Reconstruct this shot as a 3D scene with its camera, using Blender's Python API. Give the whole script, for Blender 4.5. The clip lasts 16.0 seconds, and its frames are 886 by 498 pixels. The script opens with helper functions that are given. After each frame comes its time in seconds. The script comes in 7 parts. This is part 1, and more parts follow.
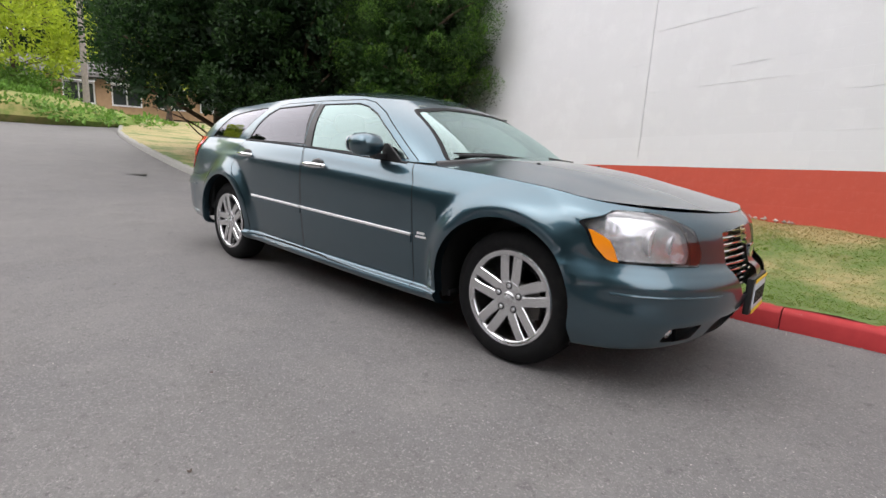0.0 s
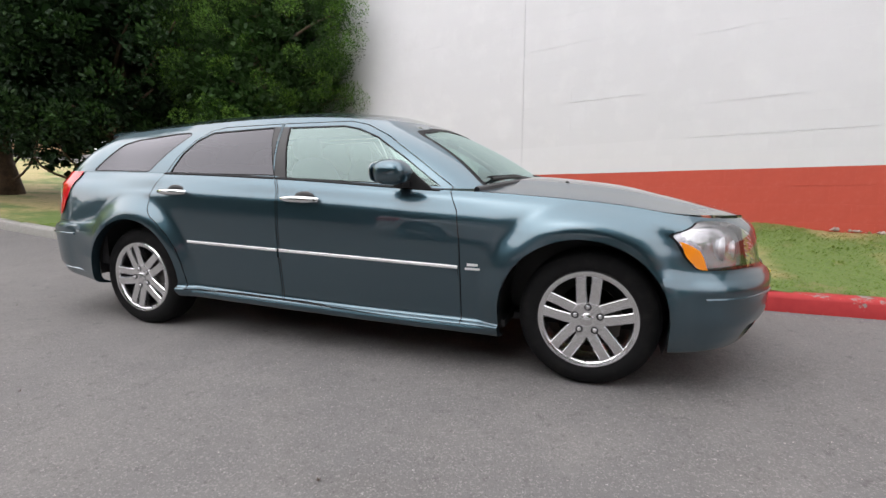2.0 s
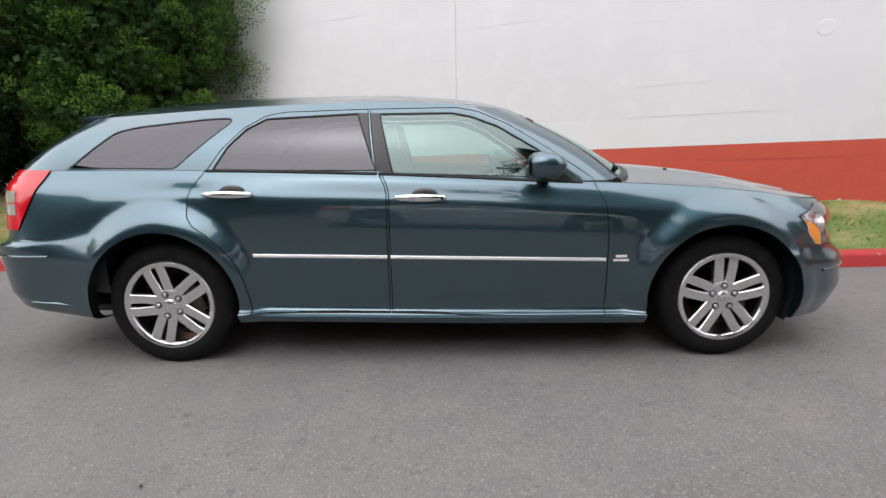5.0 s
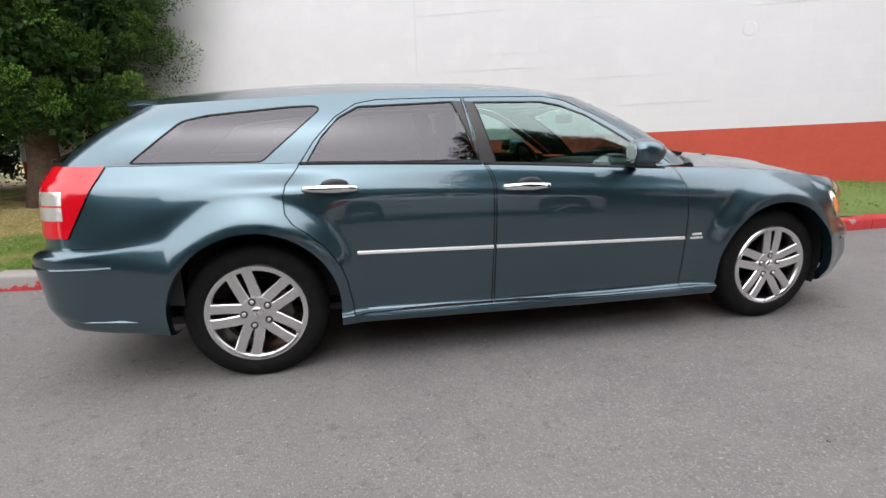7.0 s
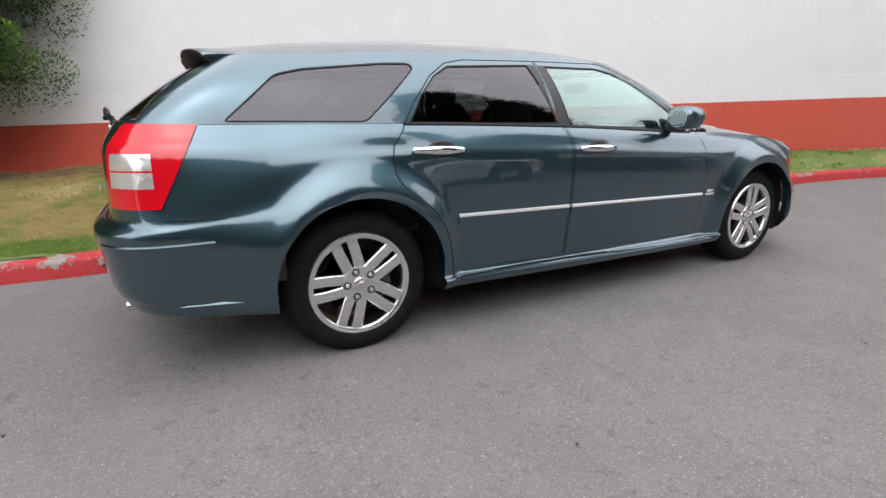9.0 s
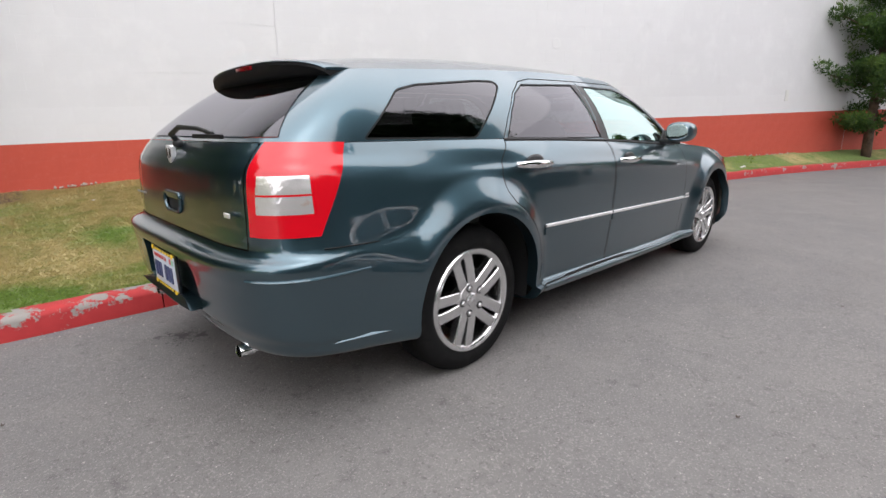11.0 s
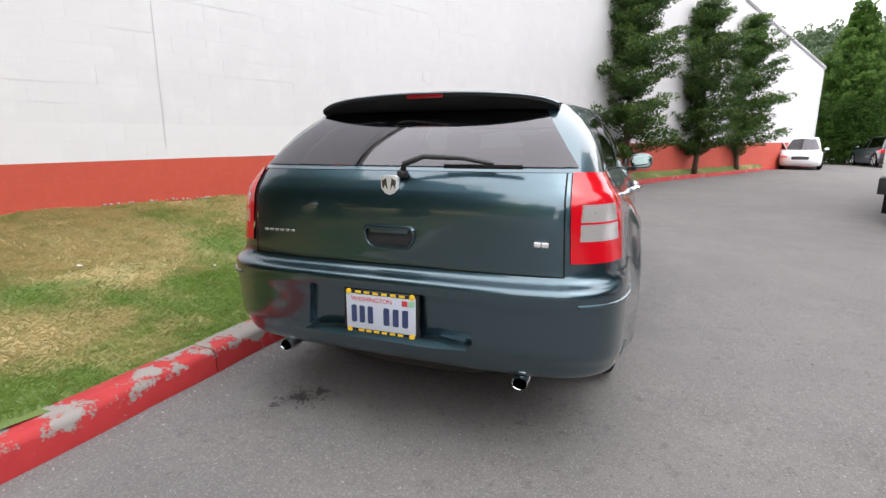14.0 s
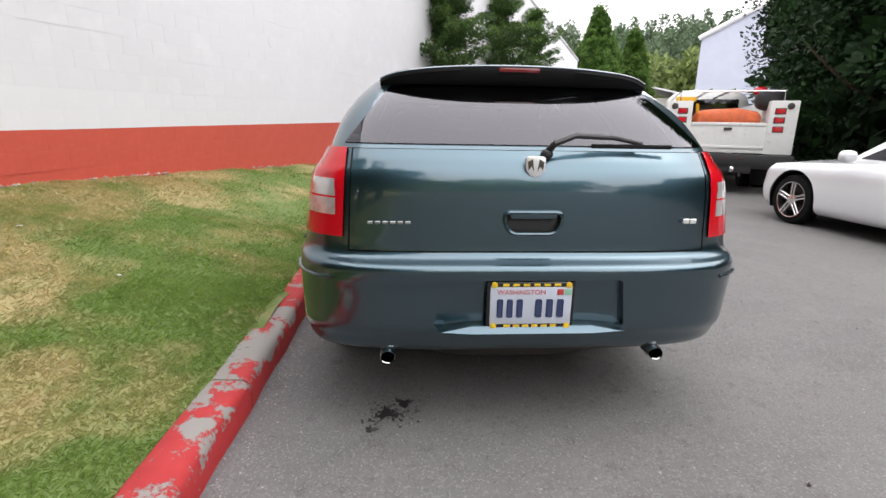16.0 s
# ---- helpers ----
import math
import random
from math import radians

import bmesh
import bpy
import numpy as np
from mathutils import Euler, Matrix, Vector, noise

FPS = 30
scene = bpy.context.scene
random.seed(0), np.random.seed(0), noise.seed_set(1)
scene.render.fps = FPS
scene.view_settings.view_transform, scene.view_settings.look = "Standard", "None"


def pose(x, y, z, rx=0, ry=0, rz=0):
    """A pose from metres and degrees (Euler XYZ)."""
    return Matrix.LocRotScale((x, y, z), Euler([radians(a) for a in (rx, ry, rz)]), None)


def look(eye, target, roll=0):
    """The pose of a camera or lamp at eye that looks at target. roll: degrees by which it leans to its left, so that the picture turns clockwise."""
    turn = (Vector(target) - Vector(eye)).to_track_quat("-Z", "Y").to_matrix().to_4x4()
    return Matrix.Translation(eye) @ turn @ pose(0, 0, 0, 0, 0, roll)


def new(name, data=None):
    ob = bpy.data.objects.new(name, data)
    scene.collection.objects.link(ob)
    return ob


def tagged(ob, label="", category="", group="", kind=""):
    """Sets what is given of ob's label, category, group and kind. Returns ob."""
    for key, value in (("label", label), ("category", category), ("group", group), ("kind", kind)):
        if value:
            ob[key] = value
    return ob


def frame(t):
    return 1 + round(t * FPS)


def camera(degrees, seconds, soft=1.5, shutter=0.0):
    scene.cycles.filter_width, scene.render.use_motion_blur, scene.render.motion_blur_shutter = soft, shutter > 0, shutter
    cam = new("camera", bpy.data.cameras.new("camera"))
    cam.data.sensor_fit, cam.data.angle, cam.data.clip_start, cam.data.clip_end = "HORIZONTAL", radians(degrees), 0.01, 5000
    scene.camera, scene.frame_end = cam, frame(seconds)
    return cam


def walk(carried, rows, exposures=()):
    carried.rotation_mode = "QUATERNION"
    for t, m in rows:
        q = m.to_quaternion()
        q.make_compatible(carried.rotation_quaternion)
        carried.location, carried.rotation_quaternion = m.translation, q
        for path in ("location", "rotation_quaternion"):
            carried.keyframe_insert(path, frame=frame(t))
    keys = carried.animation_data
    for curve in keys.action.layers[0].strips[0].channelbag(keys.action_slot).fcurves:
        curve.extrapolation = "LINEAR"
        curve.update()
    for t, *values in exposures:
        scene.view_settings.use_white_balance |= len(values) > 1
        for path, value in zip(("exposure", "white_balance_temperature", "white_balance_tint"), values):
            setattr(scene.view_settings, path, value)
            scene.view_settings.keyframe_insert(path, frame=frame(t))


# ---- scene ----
cam = camera(84.6, 16.0)

PATH = [
    (0, (2.837, -2.894, 1.043), (1.548, -1.411, 0.669), 3.39),
    (0.5, (2.567, -3.061, 1.061), (1.422, -1.46, 0.704), 3.52),
    (1, (2.272, -3.215, 1.078), (1.347, -1.477, 0.728), 1.05),
    (1.5, (1.964, -3.286, 1.065), (1.177, -1.48, 0.72), 0.28),
    (2, (1.649, -3.334, 1.072), (0.978, -1.474, 0.772), 0.01),
    (2.5, (1.301, -3.366, 1.089), (0.715, -1.476, 0.797), 0.21),
    (3, (1.03, -3.359, 1.076), (0.612, -1.435, 0.727), -0.52),
    (3.2, (0.899, -3.37, 1.059), (0.516, -1.434, 0.736), -0.42),
    (5.3, (-0.124, -3.435, 1.191), (-0.069, -1.479, 0.778), -0.3),
    (5.5, (-0.22, -3.419, 1.19), (-0.121, -1.464, 0.78), 0.2),
    (6, (-0.492, -3.361, 1.193), (-0.287, -1.425, 0.733), -0.9),
    (6.5, (-0.774, -3.332, 1.217), (-0.43, -1.41, 0.784), -0.4),
    (7, (-1.093, -3.313, 1.21), (-0.685, -1.411, 0.748), -1.4),
    (7.5, (-1.361, -3.255, 1.201), (-0.77, -1.407, 0.717), -0.7),
    (8, (-1.652, -3.177, 1.2), (-0.95, -1.371, 0.705), -1.9),
    (8.5, (-1.936, -3.1, 1.197), (-1.146, -1.338, 0.674), -0.2),
    (9, (-2.19, -2.97, 1.153), (-1.297, -1.27, 0.597), -0.4),
    (9.2, (-2.3, -2.893, 1.139), (-1.342, -1.21, 0.641), 0.1),
    (11.3, (-3.257, -2.208, 1.151), (-1.847, -0.867, 0.689), -0.8),
    (11.5, (-3.345, -2.125, 1.14), (-1.894, -0.81, 0.731), -1.0),
    (12, (-3.526, -1.906, 1.144), (-1.997, -0.678, 0.752), -1.2),
    (12.5, (-3.707, -1.686, 1.166), (-2.083, -0.579, 0.798), -0.9),
    (13, (-3.9, -1.443, 1.177), (-2.221, -0.413, 0.829), -0.6),
    (13.5, (-4.037, -1.167, 1.184), (-2.281, -0.288, 0.803), -0.2),
    (14, (-4.188, -0.851, 1.182), (-2.351, -0.17, 0.783), 0.1),
    (14.5, (-4.274, -0.517, 1.198), (-2.374, -0.05, 0.783), 0.6),
    (15, (-4.276, -0.197, 1.196), (-2.343, 0.089, 0.77), 0.4),
    (15.5, (-4.266, 0.13, 1.181), (-2.314, 0.221, 0.752), 0.4),
    (16, (-4.219, 0.446, 1.18), (-2.283, 0.312, 0.694), 1.0),
]
walk(cam, [(t, look(eye, target, roll)) for t, eye, target, roll in PATH], [(0, 1.38), (3.2, 1.40), (6, 1.47), (7, 1.55), (9, 1.51), (11.5, 1.53), (12.5, 1.59), (13.5, 1.63), (15, 1.62), (16, 1.59)])

# ---- light: overcast daylight ----
world = bpy.data.worlds.new("sky")
scene.world = world
world.use_nodes = True
wn = world.node_tree.nodes
wl = world.node_tree.links
sky = wn.new("ShaderNodeTexSky")
sky.sky_type = "NISHITA"
sky.sun_disc = False
sky.sun_elevation = radians(58)
sky.sun_rotation = radians(200)
sky.air_density, sky.dust_density, sky.ozone_density = 1.0, 3.0, 1.0
hs = wn.new("ShaderNodeHueSaturation")
hs.inputs["Saturation"].default_value = 0.06
wl.new(sky.outputs["Color"], hs.inputs["Color"])
veil = wn.new("ShaderNodeMix")
veil.data_type = "RGBA"
veil.inputs[0].default_value = 0.72
veil.inputs[7].default_value = (6.5, 6.28, 6.62, 1)
wl.new(hs.outputs["Color"], veil.inputs[6])
wl.new(veil.outputs[2], wn["Background"].inputs["Color"])
wn["Background"].inputs["Strength"].default_value = 0.15

sun_data = bpy.data.lights.new("sun", "SUN")
sun_data.energy, sun_data.angle, sun_data.color = 0.6, radians(130), (1.0, 0.97, 0.93)
sun = new("sun", sun_data)
sun.matrix_world = look((-6, -16, 30), (0, 0, 0))


# ---- materials ----
def material(name, base, rough=0.5, metal=0.0, spots=(), bump=0.0, bump_scale=200.0, spec=0.5, coat=0.0, random_value=0.0, translucent=0.0, rough_var=0.0):
    """A node material. spots: (scale, low, high, colour, amount) layers of noise over the base colour; four more numbers make a layer thicker along an axis."""
    m = bpy.data.materials.new(name)
    m.use_nodes = True
    n, l = m.node_tree.nodes, m.node_tree.links
    p = n["Principled BSDF"]
    p.inputs["Roughness"].default_value = rough
    p.inputs["Metallic"].default_value = metal
    p.inputs["Specular IOR Level"].default_value = spec
    p.inputs["Coat Weight"].default_value = coat
    p.inputs["Coat Roughness"].default_value = 0.03
    tc = n.new("ShaderNodeTexCoord")
    col = n.new("ShaderNodeRGB")
    col.outputs[0].default_value = (*base, 1)
    out = col.outputs[0]
    for scale, low, high, colour, amount, *lean in spots:
        t = n.new("ShaderNodeTexNoise")
        t.inputs["Scale"].default_value = scale
        t.inputs["Detail"].default_value = 5
        t.inputs["Roughness"].default_value = 0.6
        l.new(tc.outputs["Object"], t.inputs["Vector"])
        r = n.new("ShaderNodeMapRange")
        r.inputs[1].default_value, r.inputs[2].default_value = low, high
        r.inputs[4].default_value = amount
        fac = t.outputs["Fac"]
        if lean:
            axis, a0, a1, add = lean
            sp = n.new("ShaderNodeSeparateXYZ")
            l.new(tc.outputs["Object"], sp.inputs[0])
            g = n.new("ShaderNodeMapRange")
            g.inputs[1].default_value, g.inputs[2].default_value, g.inputs[4].default_value = a0, a1, add
            l.new(sp.outputs[axis], g.inputs[0])
            s = n.new("ShaderNodeMath")
            l.new(fac, s.inputs[0])
            l.new(g.outputs[0], s.inputs[1])
            fac = s.outputs[0]
        l.new(fac, r.inputs[0])
        x = n.new("ShaderNodeMix")
        x.data_type = "RGBA"
        l.new(r.outputs[0], x.inputs[0])
        l.new(out, x.inputs[6])
        x.inputs[7].default_value = (*colour, 1)
        out = x.outputs[2]
    if random_value:
        info = n.new("ShaderNodeObjectInfo")
        geo = n.new("ShaderNodeNewGeometry")
        add = n.new("ShaderNodeMath")
        add.operation = "ADD"
        l.new(info.outputs["Random"], add.inputs[0])
        l.new(geo.outputs["Random Per Island"], add.inputs[1])
        r = n.new("ShaderNodeMapRange")
        r.inputs[2].default_value = 2.0
        r.inputs[3].default_value, r.inputs[4].default_value = 1 - random_value, 1 + random_value
        l.new(add.outputs[0], r.inputs[0])
        h = n.new("ShaderNodeHueSaturation")
        l.new(out, h.inputs["Color"])
        l.new(r.outputs[0], h.inputs["Value"])
        out = h.outputs["Color"]
    l.new(out, p.inputs["Base Color"])
    if rough_var:
        t = n.new("ShaderNodeTexNoise")
        t.inputs["Scale"].default_value = 6
        t.inputs["Detail"].default_value = 6
        l.new(tc.outputs["Object"], t.inputs["Vector"])
        r = n.new("ShaderNodeMapRange")
        r.inputs[3].default_value, r.inputs[4].default_value = max(rough - rough_var, 0), min(rough + rough_var, 1)
        l.new(t.outputs["Fac"], r.inputs[0])
        l.new(r.outputs[0], p.inputs["Roughness"])
    if bump:
        t = n.new("ShaderNodeTexNoise")
        t.inputs["Scale"].default_value = bump_scale
        t.inputs["Detail"].default_value = 4
        l.new(tc.outputs["Object"], t.inputs["Vector"])
        b = n.new("ShaderNodeBump")
        b.inputs["Strength"].default_value = bump
        b.inputs["Distance"].default_value = 0.01
        l.new(t.outputs["Fac"], b.inputs["Height"])
        l.new(b.outputs["Normal"], p.inputs["Normal"])
    if translucent:
        tr = n.new("ShaderNodeBsdfTranslucent")
        l.new(out, tr.inputs["Color"])
        mx = n.new("ShaderNodeMixShader")
        mx.inputs[0].default_value = translucent
        l.new(p.outputs[0], mx.inputs[1])
        l.new(tr.outputs[0], mx.inputs[2])
        l.new(mx.outputs[0], n["Material Output"].inputs["Surface"])
    return m


def glass_material(name, tint, rough=0.0, gloss=1.0, power=3.4, sheen=(1.0, 1.0, 1.0)):
    """A thin pane: what lies behind is tinted, and the surface mirrors by Fresnel."""
    m = bpy.data.materials.new(name)
    m.use_nodes = True
    n, l = m.node_tree.nodes, m.node_tree.links
    n.remove(n["Principled BSDF"])
    a = n.new("ShaderNodeBsdfTransparent")
    a.inputs["Color"].default_value = (*tint, 1)
    g = n.new("ShaderNodeBsdfGlossy")
    g.inputs["Roughness"].default_value = rough
    g.inputs["Color"].default_value = (*sheen, 1)
    f = n.new("ShaderNodeLayerWeight")
    f.inputs["Blend"].default_value = 0.5
    q = n.new("ShaderNodeMath")
    q.operation = "POWER"
    q.inputs[1].default_value = power
    l.new(f.outputs["Facing"], q.inputs[0])
    k = n.new("ShaderNodeMath")
    k.operation = "MULTIPLY_ADD"
    k.use_clamp = True
    k.inputs[1].default_value = 0.9
    k.inputs[2].default_value = 0.045 * gloss
    l.new(q.outputs[0], k.inputs[0])
    x = n.new("ShaderNodeMixShader")
    l.new(k.outputs[0], x.inputs[0])
    l.new(a.outputs[0], x.inputs[1])
    l.new(g.outputs[0], x.inputs[2])
    l.new(x.outputs[0], n["Material Output"].inputs["Surface"])
    return m


ASPHALT = material("asphalt", (0.152, 0.146, 0.142), 0.85, spots=[
    (0.35, 0.40, 0.62, (0.118, 0.115, 0.117), 0.6), (2.5, 0.45, 0.7, (0.178, 0.171, 0.165), 0.6), (1.3, 0.52, 0.68, (0.118, 0.112, 0.108), 0.55), (22, 0.52, 0.66, (0.115, 0.11, 0.107), 0.45), (9, 0.60, 0.70, (0.07, 0.068, 0.068), 0.5),
    (110, 0.54, 0.63, (0.26, 0.25, 0.24), 0.6), (45, 0.60, 0.67, (0.075, 0.071, 0.069), 0.55), (160, 0.60, 0.70, (0.045, 0.044, 0.045), 0.6), (60, 0.66, 0.70, (0.36, 0.35, 0.335), 0.7)], bump=0.55, bump_scale=140, spec=0.3)
GRAVEL = material("gravel", (0.28, 0.26, 0.24), 0.9, random_value=0.45)
LAWN_SOIL = material("lawn_soil", (0.105, 0.155, 0.038), 0.95, spots=[(0.8, 0.52, 0.665, (0.35, 0.28, 0.135), 0.95, 1, 1.5, 3.2, 0.16), (9, 0.5, 0.68, (0.065, 0.115, 0.02), 0.6), (2.6, 0.60, 0.70, (0.22, 0.17, 0.08), 0.6), (60, 0.5, 0.7, (0.15, 0.16, 0.05), 0.5)], bump=0.6, bump_scale=60)
MULCH = material("mulch", (0.13, 0.075, 0.045), 0.95, spots=[(25, 0.45, 0.6, (0.05, 0.03, 0.02), 0.9), (60, 0.6, 0.7, (0.25, 0.17, 0.1), 0.8)], bump=1.0, bump_scale=50)
GRASS = material("grass_blade", (0.195, 0.290, 0.066), 0.7, spots=[(0.8, 0.52, 0.655, (0.46, 0.37, 0.18), 0.92, 1, 1.5, 3.2, 0.16), (3, 0.58, 0.70, (0.26, 0.23, 0.09), 0.5), (5, 0.5, 0.7, (0.085, 0.175, 0.025), 0.5)], random_value=0.14, translucent=0.6, spec=0.2)
FAR_GRASS = material("far_grass", (0.13, 0.2, 0.03), 0.95, spots=[(0.25, 0.42, 0.6, (0.3, 0.24, 0.1), 0.8), (3, 0.45, 0.65, (0.08, 0.15, 0.02), 0.7)], bump=0.8, bump_scale=30)
CONCRETE = material("kerb_concrete", (0.23, 0.22, 0.205), 0.9, spots=[(4, 0.4, 0.6, (0.24, 0.235, 0.22), 0.7), (50, 0.5, 0.65, (0.42, 0.41, 0.39), 0.5)], bump=0.5, bump_scale=90)
WHITE_PAINT = material("white_wall_paint", (0.62, 0.62, 0.635), 0.62, spots=[(0.22, 0.40, 0.62, (0.57, 0.57, 0.585), 0.6), (3, 0.5, 0.7, (0.65, 0.65, 0.66), 0.5), (1.3, 0.64, 0.74, (0.52, 0.52, 0.525), 0.35)], bump=0.3, bump_scale=110, random_value=0.015)
RED_WALL = material("red_wall_paint", (0.46, 0.066, 0.038), 0.7, spots=[(1.2, 0.42, 0.62, (0.40, 0.056, 0.033), 0.8), (14, 0.5, 0.7, (0.48, 0.085, 0.055), 0.6)], bump=0.35, bump_scale=110, random_value=0.02)
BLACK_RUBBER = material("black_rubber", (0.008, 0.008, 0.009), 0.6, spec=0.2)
BLACK_PLASTIC = material("black_plastic", (0.014, 0.014, 0.015), 0.42, bump=0.1, bump_scale=400)
GLOSS_BLACK = material("gloss_black", (0.006, 0.006, 0.007), 0.12, coat=0.6)
TYRE = material("tyre_rubber", (0.009, 0.009, 0.0095), 0.8, spec=0.1, spots=[(12, 0.5, 0.7, (0.02, 0.019, 0.018), 0.5)], bump=0.15, bump_scale=250, rough_var=0.1)
SATIN_CHROME = material("satin_chrome", (0.82, 0.82, 0.83), 0.28, 0.5)
BADGE = material("dull_badge", (0.34, 0.36, 0.36), 0.35, 0.7)
CHROME = material("chrome", (0.75, 0.76, 0.77), 0.08, 1.0)
ALLOY = material("polished_alloy", (0.76, 0.76, 0.77), 0.24, 1.0, rough_var=0.06)
DARK_METAL = material("dark_metal", (0.08, 0.075, 0.07), 0.5, 0.8, spots=[(8, 0.5, 0.65, (0.10, 0.075, 0.06), 0.6)])
CABIN_GREY = material("cabin_grey", (0.10, 0.105, 0.10), 0.8, spots=[(30, 0.4, 0.6, (0.08, 0.085, 0.08), 0.5)], bump=0.2, bump_scale=300)
CABIN_LIGHT = material("cabin_light_grey", (0.30, 0.32, 0.30), 0.85, bump=0.2, bump_scale=300)
CABIN_DARK = material("cabin_dark", (0.022, 0.022, 0.024), 0.7)
RED_LENS = material("red_lens", (0.50, 0.004, 0.012), 0.12, coat=0.35, spots=[(1.5, 0.3, 0.7, (0.5, 0.008, 0.014), 0.5)])
DARK_RED_LENS = material("dark_red_lens", (0.16, 0.006, 0.01), 0.15, coat=0.6)
AMBER_LENS = material("amber_lens", (0.9, 0.28, 0.01), 0.12, coat=1.0)
REFLECTOR = material("lamp_reflector", (0.82, 0.82, 0.84), 0.22, 0.75, bump=0.6, bump_scale=22, spots=[(14, 0.58, 0.64, (0.5, 0.48, 0.47), 0.5), (30, 0.6, 0.66, (0.92, 0.92, 0.93), 0.8)])
GLASS_CLEAR = glass_material("clear_glass", (0.44, 0.57, 0.53), gloss=2.6, power=2.3, sheen=(0.74, 0.93, 0.90))
GLASS_TINT = glass_material("tinted_glass", (0.10, 0.095, 0.105), gloss=1.75, power=4.0, sheen=(0.93, 0.92, 0.98))
GLASS_LENS = glass_material("lamp_glass", (0.90, 0.90, 0.91), gloss=3.0)
LAMP_WINDOW = material("lamp_window", (0.58, 0.56, 0.56), 0.16, 0.5, bump=0.35, bump_scale=24, coat=1.0, spots=[(12, 0.56, 0.62, (0.55, 0.36, 0.28), 0.5), (18, 0.62, 0.67, (0.2, 0.17, 0.17), 0.6)])
MIRROR_GLASS = material("mirror_glass", (0.6, 0.62, 0.63), 0.02, 1.0)


def car_paint(name, base, flake, metal=0.55):
    m = material(name, base, 0.33, metal, coat=1.0, spots=[(900, 0.45, 0.65, flake, 0.5), (0.8, 0.4, 0.6, base, 0.2)])
    m.node_tree.nodes["Principled BSDF"].inputs["Coat Roughness"].default_value = 0.02
    m.node_tree.nodes["Principled BSDF"].inputs["Coat IOR"].default_value = 1.66
    return m


TEAL = car_paint("teal_metallic_paint", (0.049, 0.094, 0.120), (0.082, 0.143, 0.175), 0.97)
SILVER_WHITE = car_paint("white_car_paint", (0.72, 0.73, 0.75), (0.78, 0.78, 0.8), 0.0)
NAVY = car_paint("dark_blue_car_paint", (0.02, 0.025, 0.04), (0.03, 0.035, 0.05), 0.3)
TRUCK_WHITE = material("truck_white_paint", (0.68, 0.68, 0.66), 0.4, coat=0.3, spots=[(3, 0.5, 0.7, (0.5, 0.49, 0.46), 0.5), (12, 0.62, 0.7, (0.35, 0.33, 0.3), 0.5)])


def bark(name, c):
    return material(name, c, 0.9, spots=[(6, 0.4, 0.6, tuple(v * 0.45 for v in c), 0.8), (30, 0.5, 0.7, tuple(v * 1.5 for v in c), 0.6)], bump=1.0, bump_scale=30)


def leaf(name, c, tip, vary=0.45, tr=0.25):
    return material(name, c, 0.55, spots=[(0.5, 0.4, 0.62, tuple(v * 0.6 for v in c), 0.7), (2.2, 0.5, 0.68, tip, 0.8)], random_value=vary, translucent=tr, spec=0.25)


BARK = bark("brown_bark", (0.10, 0.065, 0.045))
LEAF_DARK = leaf("dark_evergreen_leaf", (0.014, 0.038, 0.011), (0.024, 0.062, 0.015))
LEAF_BUSH = leaf("bush_leaf", (0.022, 0.056, 0.011), (0.04, 0.092, 0.017))
LEAF_PINE = leaf("juniper_leaf", (0.045, 0.095, 0.022), (0.075, 0.14, 0.03))
LEAF_CYPRESS = leaf("cypress_leaf", (0.045, 0.105, 0.014), (0.07, 0.14, 0.02))
LEAF_LIME = leaf("lime_leaf", (0.36, 0.46, 0.035), (0.52, 0.58, 0.06), 0.35, 0.4)
# lit sides of the crowns, put in as lighter leaf colours
TIP_BUSH = leaf("lit_bush_tip", (0.085, 0.175, 0.024), (0.15, 0.27, 0.040))
TIP_DARK = leaf("lit_conifer_tip", (0.034, 0.082, 0.018), (0.05, 0.115, 0.024))
TIP_JUNIPER = leaf("lit_juniper_tip", (0.09, 0.16, 0.03), (0.13, 0.21, 0.045))
LEAF_HEDGE = leaf("hedge_leaf", (0.13, 0.26, 0.04), (0.2, 0.34, 0.06))
# far woods: the haze of distance is put into a paler leaf colour
LEAF_HAZED = leaf("hazed_forest_leaf", (0.095, 0.140, 0.080), (0.135, 0.18, 0.095))
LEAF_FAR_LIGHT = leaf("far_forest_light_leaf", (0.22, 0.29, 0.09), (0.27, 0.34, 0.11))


# ---- mesh helpers ----
def thing(name, loc=(0, 0, 0), rz=0.0, label="", category="", group="", kind=""):
    ob = new(name)
    ob.matrix_basis = pose(*loc, 0, 0, rz)
    return tagged(ob, label, category, group, kind)


def mesh_of(bm, name, mat, smooth=True):
    me = bpy.data.meshes.new(name)
    bm.normal_update()
    bm.to_mesh(me)
    bm.free()
    for q in me.polygons:
        q.use_smooth = smooth
    if mat:
        me.materials.append(mat)
    return me


def sharpen(me, degrees=35):
    """Marks edges sharper than the angle as sharp, so that flat faces stay flat."""
    bm = bmesh.new()
    bm.from_mesh(me)
    for e in bm.edges:
        e.smooth = not (len(e.link_faces) == 2 and e.calc_face_angle(0) > radians(degrees))
    bm.to_mesh(me)
    bm.free()


def part(name, bm, mat, parent, label="", smooth=True, sharp=35):
    ob = new(name, mesh_of(bm, name, mat, smooth))
    if sharp and smooth:
        sharpen(ob.data, sharp)
    ob.parent = parent
    if label:
        ob["label"] = label
    return ob


def shared(name, me, parent, m=None):
    ob = new(name, me)
    ob.parent = parent
    if m is not None:
        ob.matrix_basis = m
    return ob


